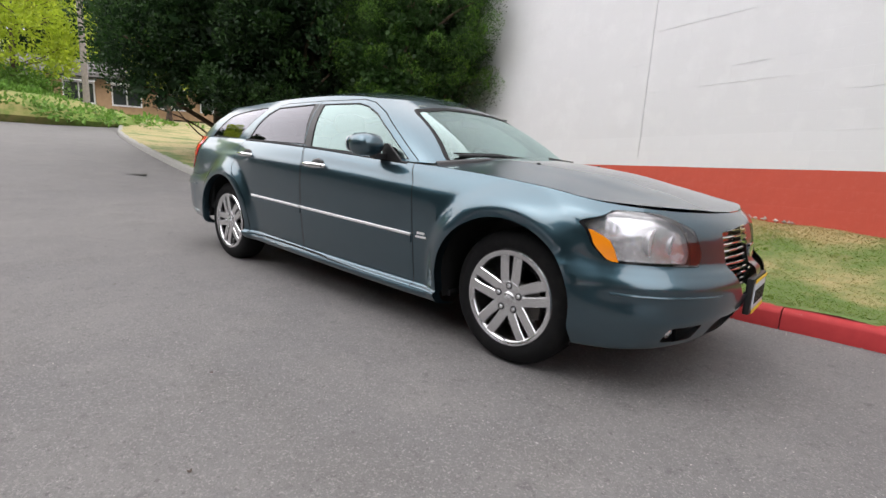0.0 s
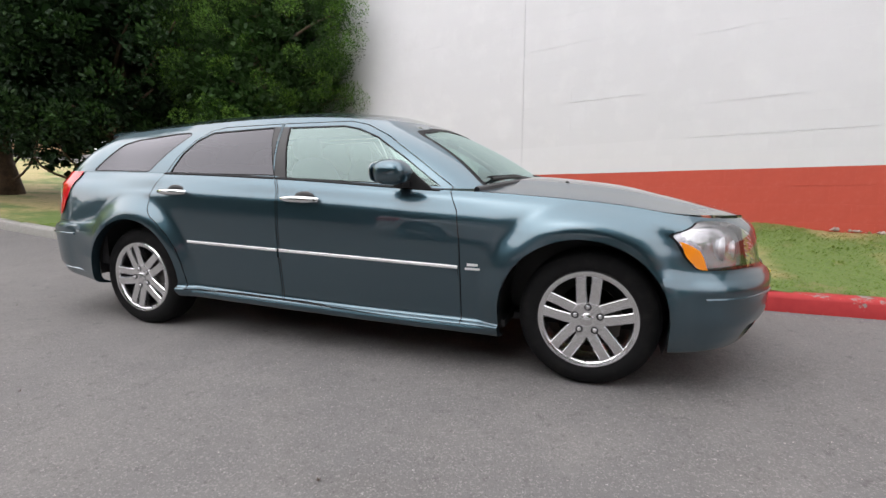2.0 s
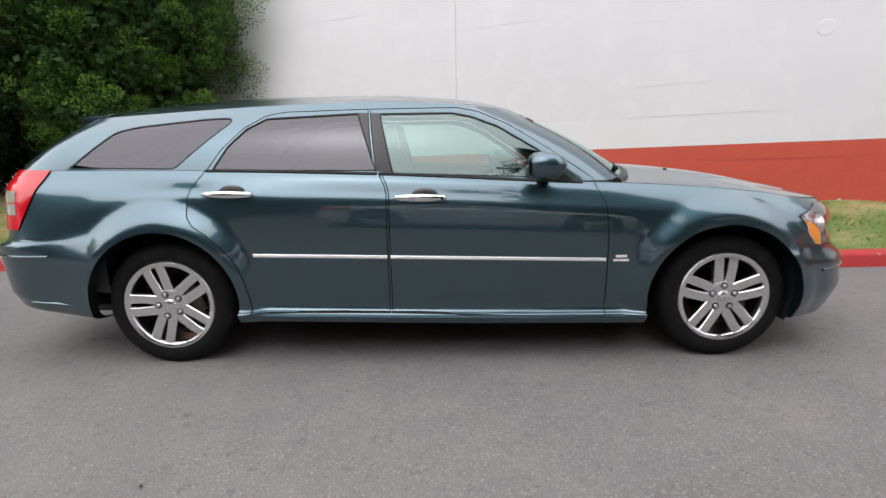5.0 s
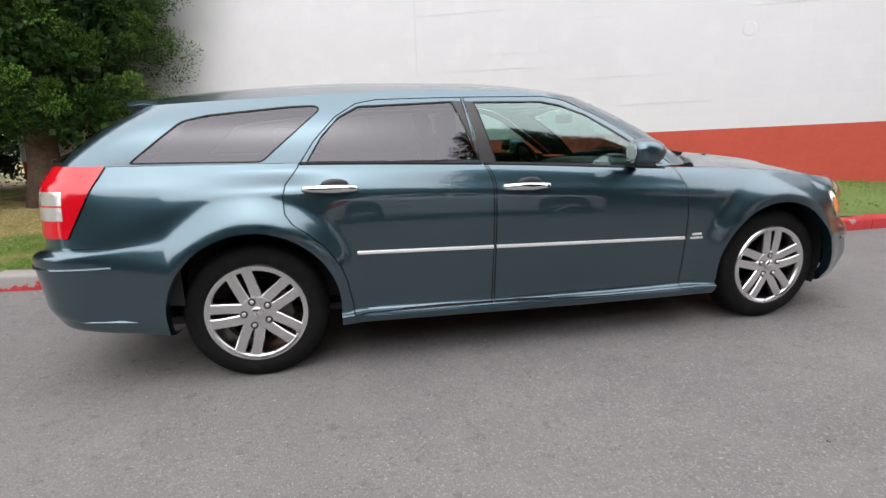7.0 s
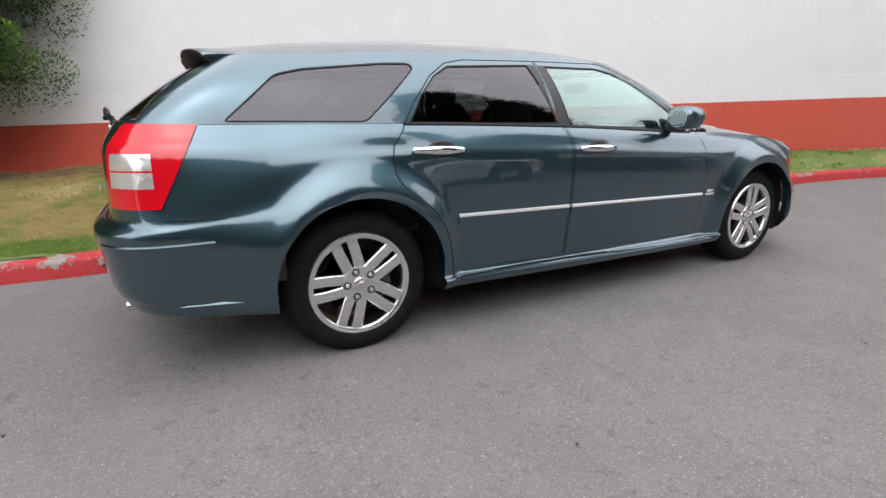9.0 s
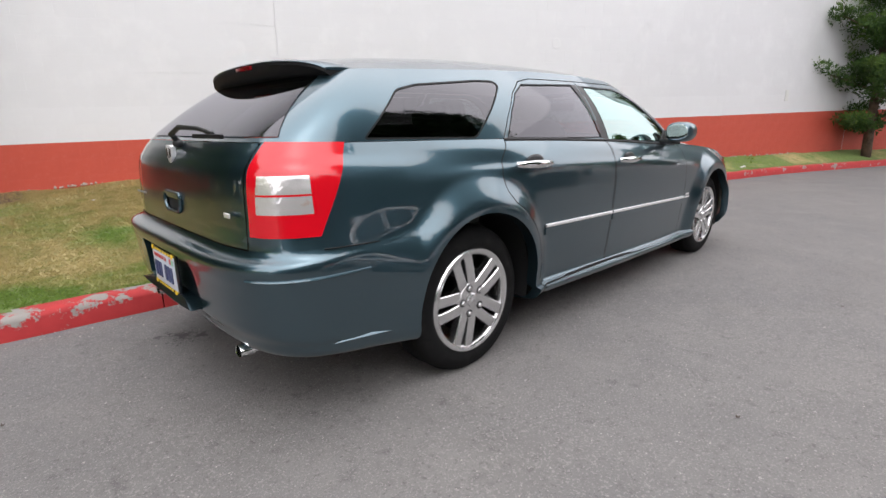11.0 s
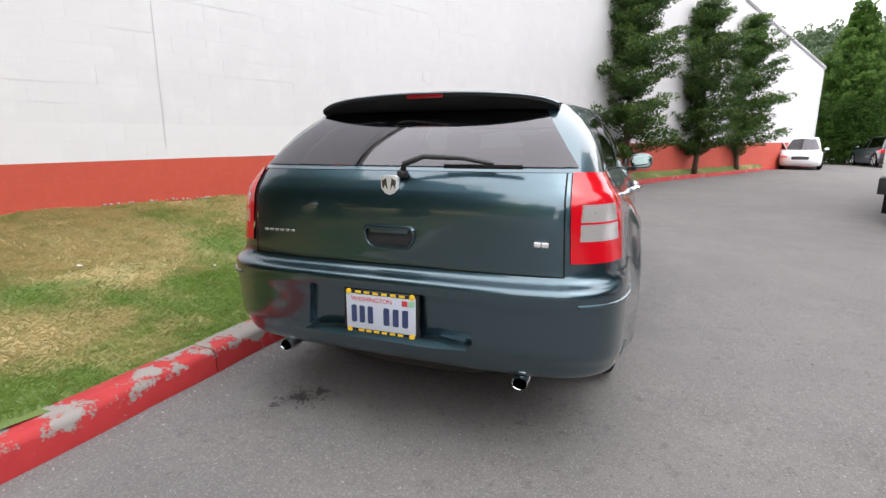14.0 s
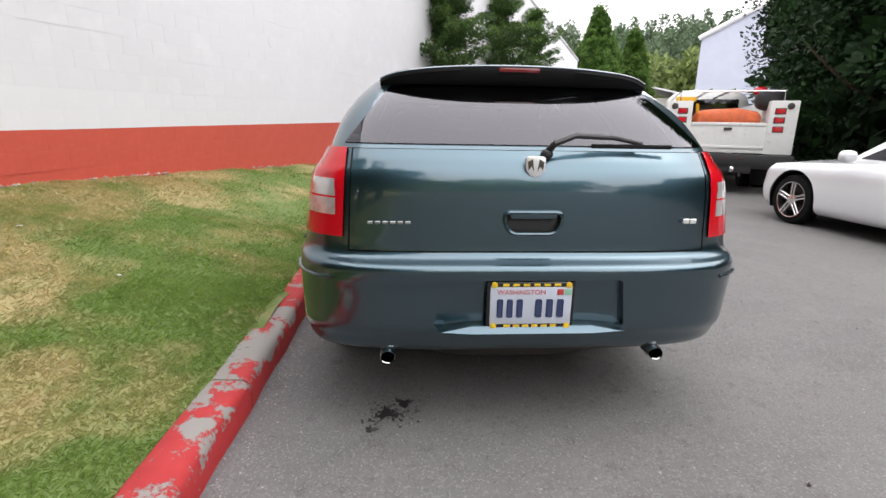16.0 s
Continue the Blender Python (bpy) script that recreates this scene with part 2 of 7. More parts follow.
def single(name, bm, mat, label, category, group="", kind="", smooth=True, sharp=35):
    ob = new(name, mesh_of(bm, name, mat, smooth))
    if sharp and smooth:
        sharpen(ob.data, sharp)
    return tagged(ob, label, category, group, kind)


def box(c, s, bevel=0.0, seg=2, m=None, bm=None):
    b = bmesh.new()
    bmesh.ops.create_cube(b, size=1, matrix=Matrix.Translation(c) @ Matrix.Diagonal((*s, 1)))
    if bevel:
        bmesh.ops.bevel(b, geom=b.edges[:], offset=bevel, segments=seg, affect="EDGES", profile=0.6)
    if m is not None:
        b.transform(m)
    return join(bm, b)


def join(bm, b):
    if bm is None:
        return b
    me = bpy.data.meshes.new("tmp")
    b.to_mesh(me)
    b.free()
    bm.from_mesh(me)
    bpy.data.meshes.remove(me)
    return bm


def revolve(profile, seg=48, axis="Y", bm=None, caps=True):
    """A turned shape from (radius, along) pairs round the axis."""
    b = bmesh.new()
    rings = []
    for r, a in profile:
        ring = []
        for i in range(seg):
            t = 2 * math.pi * i / seg
            u, v = r * math.cos(t), r * math.sin(t)
            ring.append(b.verts.new({"Y": (u, a, v), "Z": (u, v, a), "X": (a, u, v)}[axis]))
        rings.append(ring)
    for p, q in zip(rings, rings[1:]):
        for i in range(seg):
            b.faces.new((p[i], p[(i + 1) % seg], q[(i + 1) % seg], q[i]))
    for ring in (rings[0], rings[-1]) if caps else ():
        try:
            b.faces.new(ring)
        except ValueError:
            pass
    bmesh.ops.recalc_face_normals(b, faces=b.faces[:])
    return join(bm, b)


def tube(points, radius, seg=10, bm=None, taper=1.0):
    b = bmesh.new()
    pts = [Vector(p) for p in points]
    rings = []
    for i, p in enumerate(pts):
        d = (pts[min(i + 1, len(pts) - 1)] - pts[max(i - 1, 0)]).normalized()
        side = d.cross(Vector((0, 0, 1)) if abs(d.z) < 0.95 else Vector((1, 0, 0))).normalized()
        up = side.cross(d)
        r = radius * (1 + (taper - 1) * i / max(len(pts) - 1, 1))
        rings.append([b.verts.new(p + side * r * math.cos(2 * math.pi * k / seg) + up * r * math.sin(2 * math.pi * k / seg)) for k in range(seg)])
    for p, q in zip(rings, rings[1:]):
        for k in range(seg):
            b.faces.new((p[k], p[(k + 1) % seg], q[(k + 1) % seg], q[k]))
    b.faces.new(rings[0])
    b.faces.new(rings[-1])
    bmesh.ops.recalc_face_normals(b, faces=b.faces[:])
    return join(bm, b)


def blob(c, r, n=2.5, seg=20, bm=None, m=None):
    """A rounded box: a super-ellipsoid."""
    b = bmesh.new()
    bmesh.ops.create_uvsphere(b, u_segments=seg, v_segments=seg // 2 + 2, radius=1)
    for v in b.verts:
        p = v.co
        k = (abs(p.x) ** n + abs(p.y) ** n + abs(p.z) ** n) ** (-1 / n)
        v.co = Vector((p.x * k * r[0], p.y * k * r[1], p.z * k * r[2]))
    if m is not None:
        b.transform(m)
    b.transform(Matrix.Translation(c))
    return join(bm, b)


def prism(poly, lo, hi, axis="y", bevel=0.0, bm=None):
    """A plate from a polygon in the two other axes, between lo and hi along the axis."""
    b = bmesh.new()
    put = {"x": lambda p, a: (a, p[0], p[1]), "y": lambda p, a: (p[0], a, p[1]), "z": lambda p, a: (p[0], p[1], a)}[axis]
    f = b.faces.new([b.verts.new(put(p, lo)) for p in poly])
    g = bmesh.ops.extrude_face_region(b, geom=[f])
    d = {"x": Vector((1, 0, 0)), "y": Vector((0, 1, 0)), "z": Vector((0, 0, 1))}[axis] * (hi - lo)
    bmesh.ops.translate(b, vec=d, verts=[v for v in g["geom"] if isinstance(v, bmesh.types.BMVert)])
    bmesh.ops.recalc_face_normals(b, faces=b.faces[:])
    if bevel:
        bmesh.ops.bevel(b, geom=b.edges[:], offset=bevel, segments=2, affect="EDGES", profile=0.6)
    return join(bm, b)


def spline(pairs):
    """A smooth curve through (x, y) pairs in rising x, with no overshoot."""
    xs = np.array([p[0] for p in pairs], float)
    ys = np.array([p[1] for p in pairs], float)
    h, d = np.diff(xs), np.diff(ys) / np.diff(xs)
    m = np.zeros(len(xs))
    m[0], m[-1] = d[0], d[-1]
    for i in range(1, len(xs) - 1):
        m[i] = 0 if d[i - 1] * d[i] <= 0 else 2 * d[i - 1] * d[i] / (d[i - 1] + d[i])

    def f(x):
        x = np.clip(x, xs[0], xs[-1])
        i = int(np.clip(np.searchsorted(xs, x) - 1, 0, len(xs) - 2))
        t = (x - xs[i]) / h[i]
        return float((2 * t**3 - 3 * t**2 + 1) * ys[i] + (t**3 - 2 * t**2 + t) * h[i] * m[i] + (-2 * t**3 + 3 * t**2) * ys[i + 1] + (t**3 - t**2) * h[i] * m[i + 1])

    return f


# ---- lie of the land ----
def soft_ramp(v, k=1.5):
    return k * np.log1p(np.exp(np.clip(v / k, -50, 50)))


def ground_z(x, y=0.0):
    return 0.010 * soft_ramp(x - 4) + 0.07 * soft_ramp(-(x + 5)) - 0.10 * soft_ramp(-(x + 60), 6) * 0.6


KERB = [(-39, 10.6), (-32, 7.2), (-26.5, 5.2), (-23.6, 4.35), (-21.5, 3.75), (-17.2, 2.9), (-10.1, 1.85), (-7.8, 1.62), (-5.6, 1.42), (-3.2, 1.118), (0, 1.10), (3, 1.07), (6, 0.98), (9.1, 0.25), (11.9, -0.9), (15.3, -2.4), (20, -5.1), (25, -7.6), (29, -10.0)]
kerb_y = spline(KERB)
WALL_SLOPE = -0.36


def wall_y(x):
    return 4.35 + WALL_SLOPE * x if x < 13 else -0.33 - 0.60 * (x - 13)


wall_foot = spline([(-9, 0.45), (-6, 0.34), (-4.5, 0.33), (-3, 0.42), (-1, 0.56), (0, 0.58), (2, 0.55), (5, 0.45), (8, 0.40), (13, 0.42), (31, 0.60)])


def lawn_out(x):
    if x > -6.4:
        return wall_y(x)
    return wall_y(-6.4) + min((-6.4 - x) * 2.5, 9)


def lawn_z(x, f):
    """Height of the lawn at f of the way from kerb to wall."""
    a = ground_z(x) + 0.135
    b = wall_foot(x) if x > -9 else ground_z(x) + 0.2
    s = f * f * (3 - 2 * f)
    return a + (b - a) * (0.35 * f + 0.65 * s) + 0.012 * math.sin(3.1 * x + 5 * f) + 0.01 * math.sin(7.3 * x - 4 * f)


# one sheet of asphalt ground out to the horizon
xs = np.unique(np.concatenate([np.linspace(-400, -60, 12), np.linspace(-60, 60, 121), np.linspace(60, 400, 12)]))
ys = np.unique(np.concatenate([np.linspace(-400, -40, 10), np.linspace(-40, 40, 41), np.linspace(40, 400, 10)]))
verts = [(x, y, float(ground_z(x, y))) for x in xs for y in ys]
faces = [(i * len(ys) + j, (i + 1) * len(ys) + j, (i + 1) * len(ys) + j + 1, i * len(ys) + j + 1) for i in range(len(xs) - 1) for j in range(len(ys) - 1)]
me = bpy.data.meshes.new("ground")
me.from_pydata(verts, [], faces)
me.materials.append(ASPHALT)
ground = tagged(new("ground", me), "worn grey asphalt road with pale aggregate and stains", "road", kind="structure")

# lawn between kerb and wall
lx = np.concatenate([np.arange(-38, -10, 0.5), np.arange(-10, 12, 0.2), np.arange(12, 29, 0.5)])
NF = 16
verts, faces = [], []
for x in lx:
    y0, y1 = kerb_y(x) + 0.10, lawn_out(x)
    for k in range(NF + 1):
        f = k / NF
        verts.append((x, y0 + (y1 - y0) * f, lawn_z(x, f)))
faces = [(i * (NF + 1) + k, (i + 1) * (NF + 1) + k, (i + 1) * (NF + 1) + k + 1, i * (NF + 1) + k + 1) for i in range(len(lx) - 1) for k in range(NF)]
me = bpy.data.meshes.new("lawn")
me.from_pydata(verts, [], faces)
me.polygons.foreach_set("use_smooth", [True] * len(faces))
me.materials.append(LAWN_SOIL)
lawn = tagged(new("lawn", me), "patchy green and straw-coloured lawn sloping up to the wall", "lawn", kind="structure")

# kerb: segments end to end, painted red along the wall, bare concrete further back
RED_KERB = bpy.data.materials.new("red_kerb_paint")
RED_KERB.use_nodes = True
n, l = RED_KERB.node_tree.nodes, RED_KERB.node_tree.links
p = n["Principled BSDF"]
p.inputs["Roughness"].default_value = 0.75
tc = n.new("ShaderNodeTexCoord")
big = n.new("ShaderNodeTexNoise")
big.inputs["Scale"].default_value = 4.2
big.inputs["Detail"].default_value = 9
big.inputs["Roughness"].default_value = 0.72
l.new(tc.outputs["Object"], big.inputs["Vector"])
sep = n.new("ShaderNodeSeparateXYZ")
l.new(tc.outputs["Object"], sep.inputs[0])
edge = n.new("ShaderNodeMapRange")
edge.inputs[1].default_value, edge.inputs[2].default_value = 0.06, 0.135
edge.inputs[4].default_value = 0.13
l.new(sep.outputs[2], edge.inputs[0])
along = n.new("ShaderNodeMapRange")
along.inputs[1].default_value, along.inputs[2].default_value = -0.5, -2.0
along.inputs[4].default_value = 0.095
l.new(sep.outputs[0], along.inputs[0])
s1 = n.new("ShaderNodeMath")
l.new(big.outputs["Fac"], s1.inputs[0])
l.new(edge.outputs[0], s1.inputs[1])
s2 = n.new("ShaderNodeMath")
l.new(s1.outputs[0], s2.inputs[0])
l.new(along.outputs[0], s2.inputs[1])
worn = n.new("ShaderNodeMapRange")
worn.inputs[1].default_value, worn.inputs[2].default_value = 0.695, 0.725
l.new(s2.outputs[0], worn.inputs[0])
tone = n.new("ShaderNodeTexNoise")
tone.inputs["Scale"].default_value = 14
l.new(tc.outputs["Object"], tone.inputs["Vector"])
redmix = n.new("ShaderNodeMix")
redmix.data_type = "RGBA"
redmix.inputs[6].default_value, redmix.inputs[7].default_value = (0.30, 0.012, 0.016, 1), (0.42, 0.03, 0.03, 1)
l.new(tone.outputs["Fac"], redmix.inputs[0])
mix = n.new("ShaderNodeMix")
mix.data_type = "RGBA"
mix.inputs[7].default_value = (0.24, 0.225, 0.21, 1)
l.new(worn.outputs[0], mix.inputs[0])
l.new(redmix.outputs[2], mix.inputs[6])
l.new(mix.outputs[2], p.inputs["Base Color"])
bp = n.new("ShaderNodeBump")
bp.inputs["Strength"].default_value = 0.5
bp.inputs["Distance"].default_value = 0.006
l.new(worn.outputs[0], bp.inputs["Height"])
bp.invert = True
l.new(bp.outputs[0], p.inputs["Normal"])


def kerb_length():
    pts = [(x, kerb_y(x)) for x in np.arange(-38.5, 29, 0.1)]
    d = [0.0]
    for a, b in zip(pts, pts[1:]):
        d.append(d[-1] + math.dist(a, b))
    return pts, np.array(d)


kpts, kdist = kerb_length()
kx = np.array([p_[0] for p_ in kpts])
kerb = tagged(new("kerb"), "concrete kerb in segments, painted red with chipped grey edges", "kerb", kind="structure")
SECTION = [(0.0, -0.06), (0.0, 0.105), (0.012, 0.128), (0.034, 0.138), (0.15, 0.142), (0.165, 0.13), (0.165, -0.06)]
seg_len = 2.42
start = float(np.interp(-2.35, kx, kdist)) % seg_len - seg_len
while start < kdist[-1]:
    a, b = max(start + 0.004, 0), min(start + seg_len - 0.004, kdist[-1])
    start += seg_len
    if b - a < 0.1:
        continue
    bm = bmesh.new()
    rings = []
    for d in np.linspace(a, b, 14):
        x = float(np.interp(d, kdist, kx))
        y = kerb_y(x)
        t = (kerb_y(x + 0.05) - kerb_y(x - 0.05)) / 0.1
        nx, ny = -t / math.hypot(1, t), 1 / math.hypot(1, t)
        wob = 0.003 * math.sin(9 * d) + 0.003 * math.sin(23 * d)
        rings.append([bm.verts.new((x + nx * (u + (wob if i < 4 else 0)), y + ny * (u + (wob if i < 4 else 0)), float(ground_z(x)) + v + (wob * 0.7 if 1 < i < 5 else 0))) for i, (u, v) in enumerate(SECTION)])
    for r0, r1 in zip(rings, rings[1:]):
        for i in range(len(SECTION) - 1):
            bm.faces.new((r0[i], r1[i], r1[i + 1], r0[i + 1]))
    bm.faces.new(rings[0])
    bm.faces.new(list(reversed(rings[-1])))
    bmesh.ops.recalc_face_normals(bm, faces=bm.faces[:])
    mid = float(np.interp((a + b) / 2, kdist, kx))
    part("kerb_stone", bm, RED_KERB if mid > -4.4 else CONCRETE, kerb, sharp=50)


# ---- vehicle bodies: bands of smooth lines round the car ----
def ring_points(line, side_xs, nfront=22, nrear=22):
    """Half a line round a car, from the front's middle along the right side to the rear's middle.
    line: z and w curves along x, front and rear ends, where the corners begin, and how square they are."""
    xcf, xcr, wf, wr = line["xcf"], line["xcr"], line["w"](line["xcf"]), line["w"](line["xcr"])
    out = []
    for i in range(nfront):
        t = (i / nfront) * math.pi / 2
        c, s = math.cos(t) ** (2 / line["nf"]), math.sin(t) ** (2 / line["nf"])
        x = xcf + (line["xf"] - xcf) * c
        out.append((x, -wf * s, line["z"](x)))
    for k in side_xs:
        x = xcf + (xcr - xcf) * k
        out.append((x, -line["w"](x), line["z"](x)))
    for i in range(1, nrear + 1):
        t = (1 - i / nrear) * math.pi / 2
        c, s = math.cos(t) ** (2 / line["nr"]), math.sin(t) ** (2 / line["nr"])
        x = xcr + (line["xr"] - xcr) * c
        out.append((x, -wr * s, line["z"](x)))
    return out


def loft(rings, per=5, bulge=None):
    """A smooth sheet through rings of equal length."""
    R = np.array(rings)
    n = len(R)
    rows = []
    for j in range(n - 1):
        p0, p1, p2, p3 = R[max(j - 1, 0)], R[j], R[j + 1], R[min(j + 2, n - 1)]
        for k in range(per):
            t = k / per
            m1, m2 = (p2 - p0) / 2, (p3 - p1) / 2
            if j == 0:
                m1 = p2 - p1
            if j == n - 2:
                m2 = p2 - p1
            rows.append((2 * t**3 - 3 * t**2 + 1) * p1 + (t**3 - 2 * t**2 + t) * m1 + (-2 * t**3 + 3 * t**2) * p2 + (t**3 - t**2) * m2)
    rows.append(R[-1])
    return np.array(rows)


def sheet(rows, change=None):
    bm = bmesh.new()
    grid = [[bm.verts.new(change(*p) if change else p) for p in row] for row in rows]
    for a, b in zip(grid, grid[1:]):
        for i in range(len(a) - 1):
            q = [a[i], a[i + 1], b[i + 1], b[i]]
            if len({tuple(round(c, 5) for c in v.co) for v in q}) >= 3:
                try:
                    bm.faces.new(q)
                except ValueError:
                    pass
    bmesh.ops.remove_doubles(bm, verts=bm.verts[:], dist=0.0004)
    return bm


FLAT = {"side": (0, 2), "end": (1, 2), "top": (0, 1)}


def inside(poly, x, y):
    hit = False
    for (x1, y1), (x2, y2) in zip(poly, poly[1:] + poly[:1]):
        if (y1 > y) != (y2 > y) and x < (x2 - x1) * (y - y1) / (y2 - y1) + x1:
            hit = not hit
    return hit


def inset(poly, d):
    """The polygon moved inwards by d."""
    area = sum(a[0] * b[1] - b[0] * a[1] for a, b in zip(poly, poly[1:] + poly[:1]))
    sgn = 1 if area > 0 else -1
    out = []
    n = len(poly)
    for i in range(n):
        a, b, c = Vector(poly[i - 1]), Vector(poly[i]), Vector(poly[(i + 1) % n])
        u, v = (b - a).normalized(), (c - b).normalized()
        nu, nv = Vector((-u.y, u.x)) * sgn, Vector((-v.y, v.x)) * sgn
        k = (nu + nv)
        k = k / max(k.length_squared / 2, 0.35)
        out.append(tuple(b + k * d))
    return out


def rounded(poly, r, seg=4):
    """The polygon with its corners rounded."""
    out = []
    n = len(poly)
    for i in range(n):
        a, b, c = Vector(poly[i - 1]), Vector(poly[i]), Vector(poly[(i + 1) % n])
        da, dc = min(r, (a - b).length * 0.45), min(r, (c - b).length * 0.45)
        p, q = b + (a - b).normalized() * da, b + (c - b).normalized() * dc
        for k in range(seg + 1):
            t = k / seg
            out.append(tuple((1 - t) ** 2 * p + 2 * t * (1 - t) * b + t * t * q))
    return out


def cut(bm, poly, flat, where):
    """Cuts the sheet's faces along the outline of a polygon, seen along one axis."""
    ia, ib = FLAT[flat]
    look_dir = {"side": Vector((0, 1, 0)), "end": Vector((1, 0, 0)), "top": Vector((0, 0, 1))}[flat]
    for p, q in zip(poly, poly[1:] + poly[:1]):
        a, b = Vector((0, 0, 0)), Vector((0, 0, 0))
        a[ia], a[ib], b[ia], b[ib] = p[0], p[1], q[0], q[1]
        d = b - a
        if d.length < 1e-6:
            continue
        lo = (min(p[0], q[0]) - 0.004, min(p[1], q[1]) - 0.004)
        hi = (max(p[0], q[0]) + 0.004, max(p[1], q[1]) + 0.004)
        fs = []
        for f in bm.faces:
            vs = [v.co for v in f.verts]
            if max(v[ia] for v in vs) < lo[0] or min(v[ia] for v in vs) > hi[0] or max(v[ib] for v in vs) < lo[1] or min(v[ib] for v in vs) > hi[1]:
                continue
            if where(f.calc_center_median()):
                fs.append(f)
        geom = set(fs)
        for f in fs:
            geom.update(f.edges)
            geom.update(f.verts)
        bmesh.ops.bisect_plane(bm, geom=list(geom), dist=1e-5, plane_co=a, plane_no=d.cross(look_dir).normalized())


def take(bm, test):
    """Moves the faces that pass the test into a new bmesh."""
    chosen = [f for f in bm.faces if test(f.calc_center_median())]
    index, out = {}, bmesh.new()
    for f in chosen:
        vs = []
        for v in f.verts:
            if v not in index:
                index[v] = out.verts.new(v.co)
            vs.append(index[v])
        try:
            out.faces.new(vs)
        except ValueError:
            pass
    bmesh.ops.delete(bm, geom=chosen, context="FACES")
    return out


def take_poly(bm, poly, flat, where):
    ia, ib = FLAT[flat]
    return take(bm, lambda c: where(c) and inside(poly, c[ia], c[ib]))


def mirrored(bm, both=True):
    """The other half, y turned round; welded to the first half if both."""
    b = bm.copy()
    for v in b.verts:
        v.co.y = -v.co.y
    bmesh.ops.reverse_faces(b, faces=b.faces[:])
    if not both:
        return b
    bm = join(bm, b)
    bmesh.ops.remove_doubles(bm, verts=bm.verts[:], dist=0.0008)
    return bm


def outward(bm, middle=(0, 0, 0.7)):
    """Turns the faces so that most look away from the middle line of the car."""
    bm.normal_update()
    for f in bm.faces:
        c = f.calc_center_median()
        v = Vector((c.x * 0.15, c.y, c.z - middle[2]))
        if abs(c.x) > 1.9:
            v.x = c.x - math.copysign(1.6, c.x)
        if f.normal.dot(v) < 0:
            f.normal_flip()
    return bm


def push(bm, d):
    bm.normal_update()
    moves = [(v, v.normal.copy()) for v in bm.verts]
    for v, nn in moves:
        v.co += nn * d
    return bm


def pair(name, bm, mat, parent, label="", sharp=35):
    """A part of the right side and its twin on the left."""
    b = mirrored(bm, False)
    one = part(name, bm, mat, parent, label, sharp=sharp)
    two = part(name, b, mat, parent, label, sharp=sharp)
    return one, two


# ---- the estate car ----
estate = thing("estate_car", (0, 0, 0), 0, "dark teal metallic estate car with chrome trim, parked at the kerb", "car")
HUB_F, HUB_R, HUB_Z = 1.528, -1.526, 0.354


def line(z, w, xf, xr, xcf=1.80, xcr=-1.90, nf=2.6, nr=3.0):
    return {"z": spline(z), "w": spline(w), "xf": xf, "xr": xr, "xcf": xcf, "xcr": xcr, "nf": nf, "nr": nr}


def wide(a, b, c):
    return [(-2.6, b), (-1.95, b), (-1.35, (a + b) / 2), (-1.0, a), (1.0, a), (1.35, (a + c) / 2), (1.9, c), (2.4, c)]


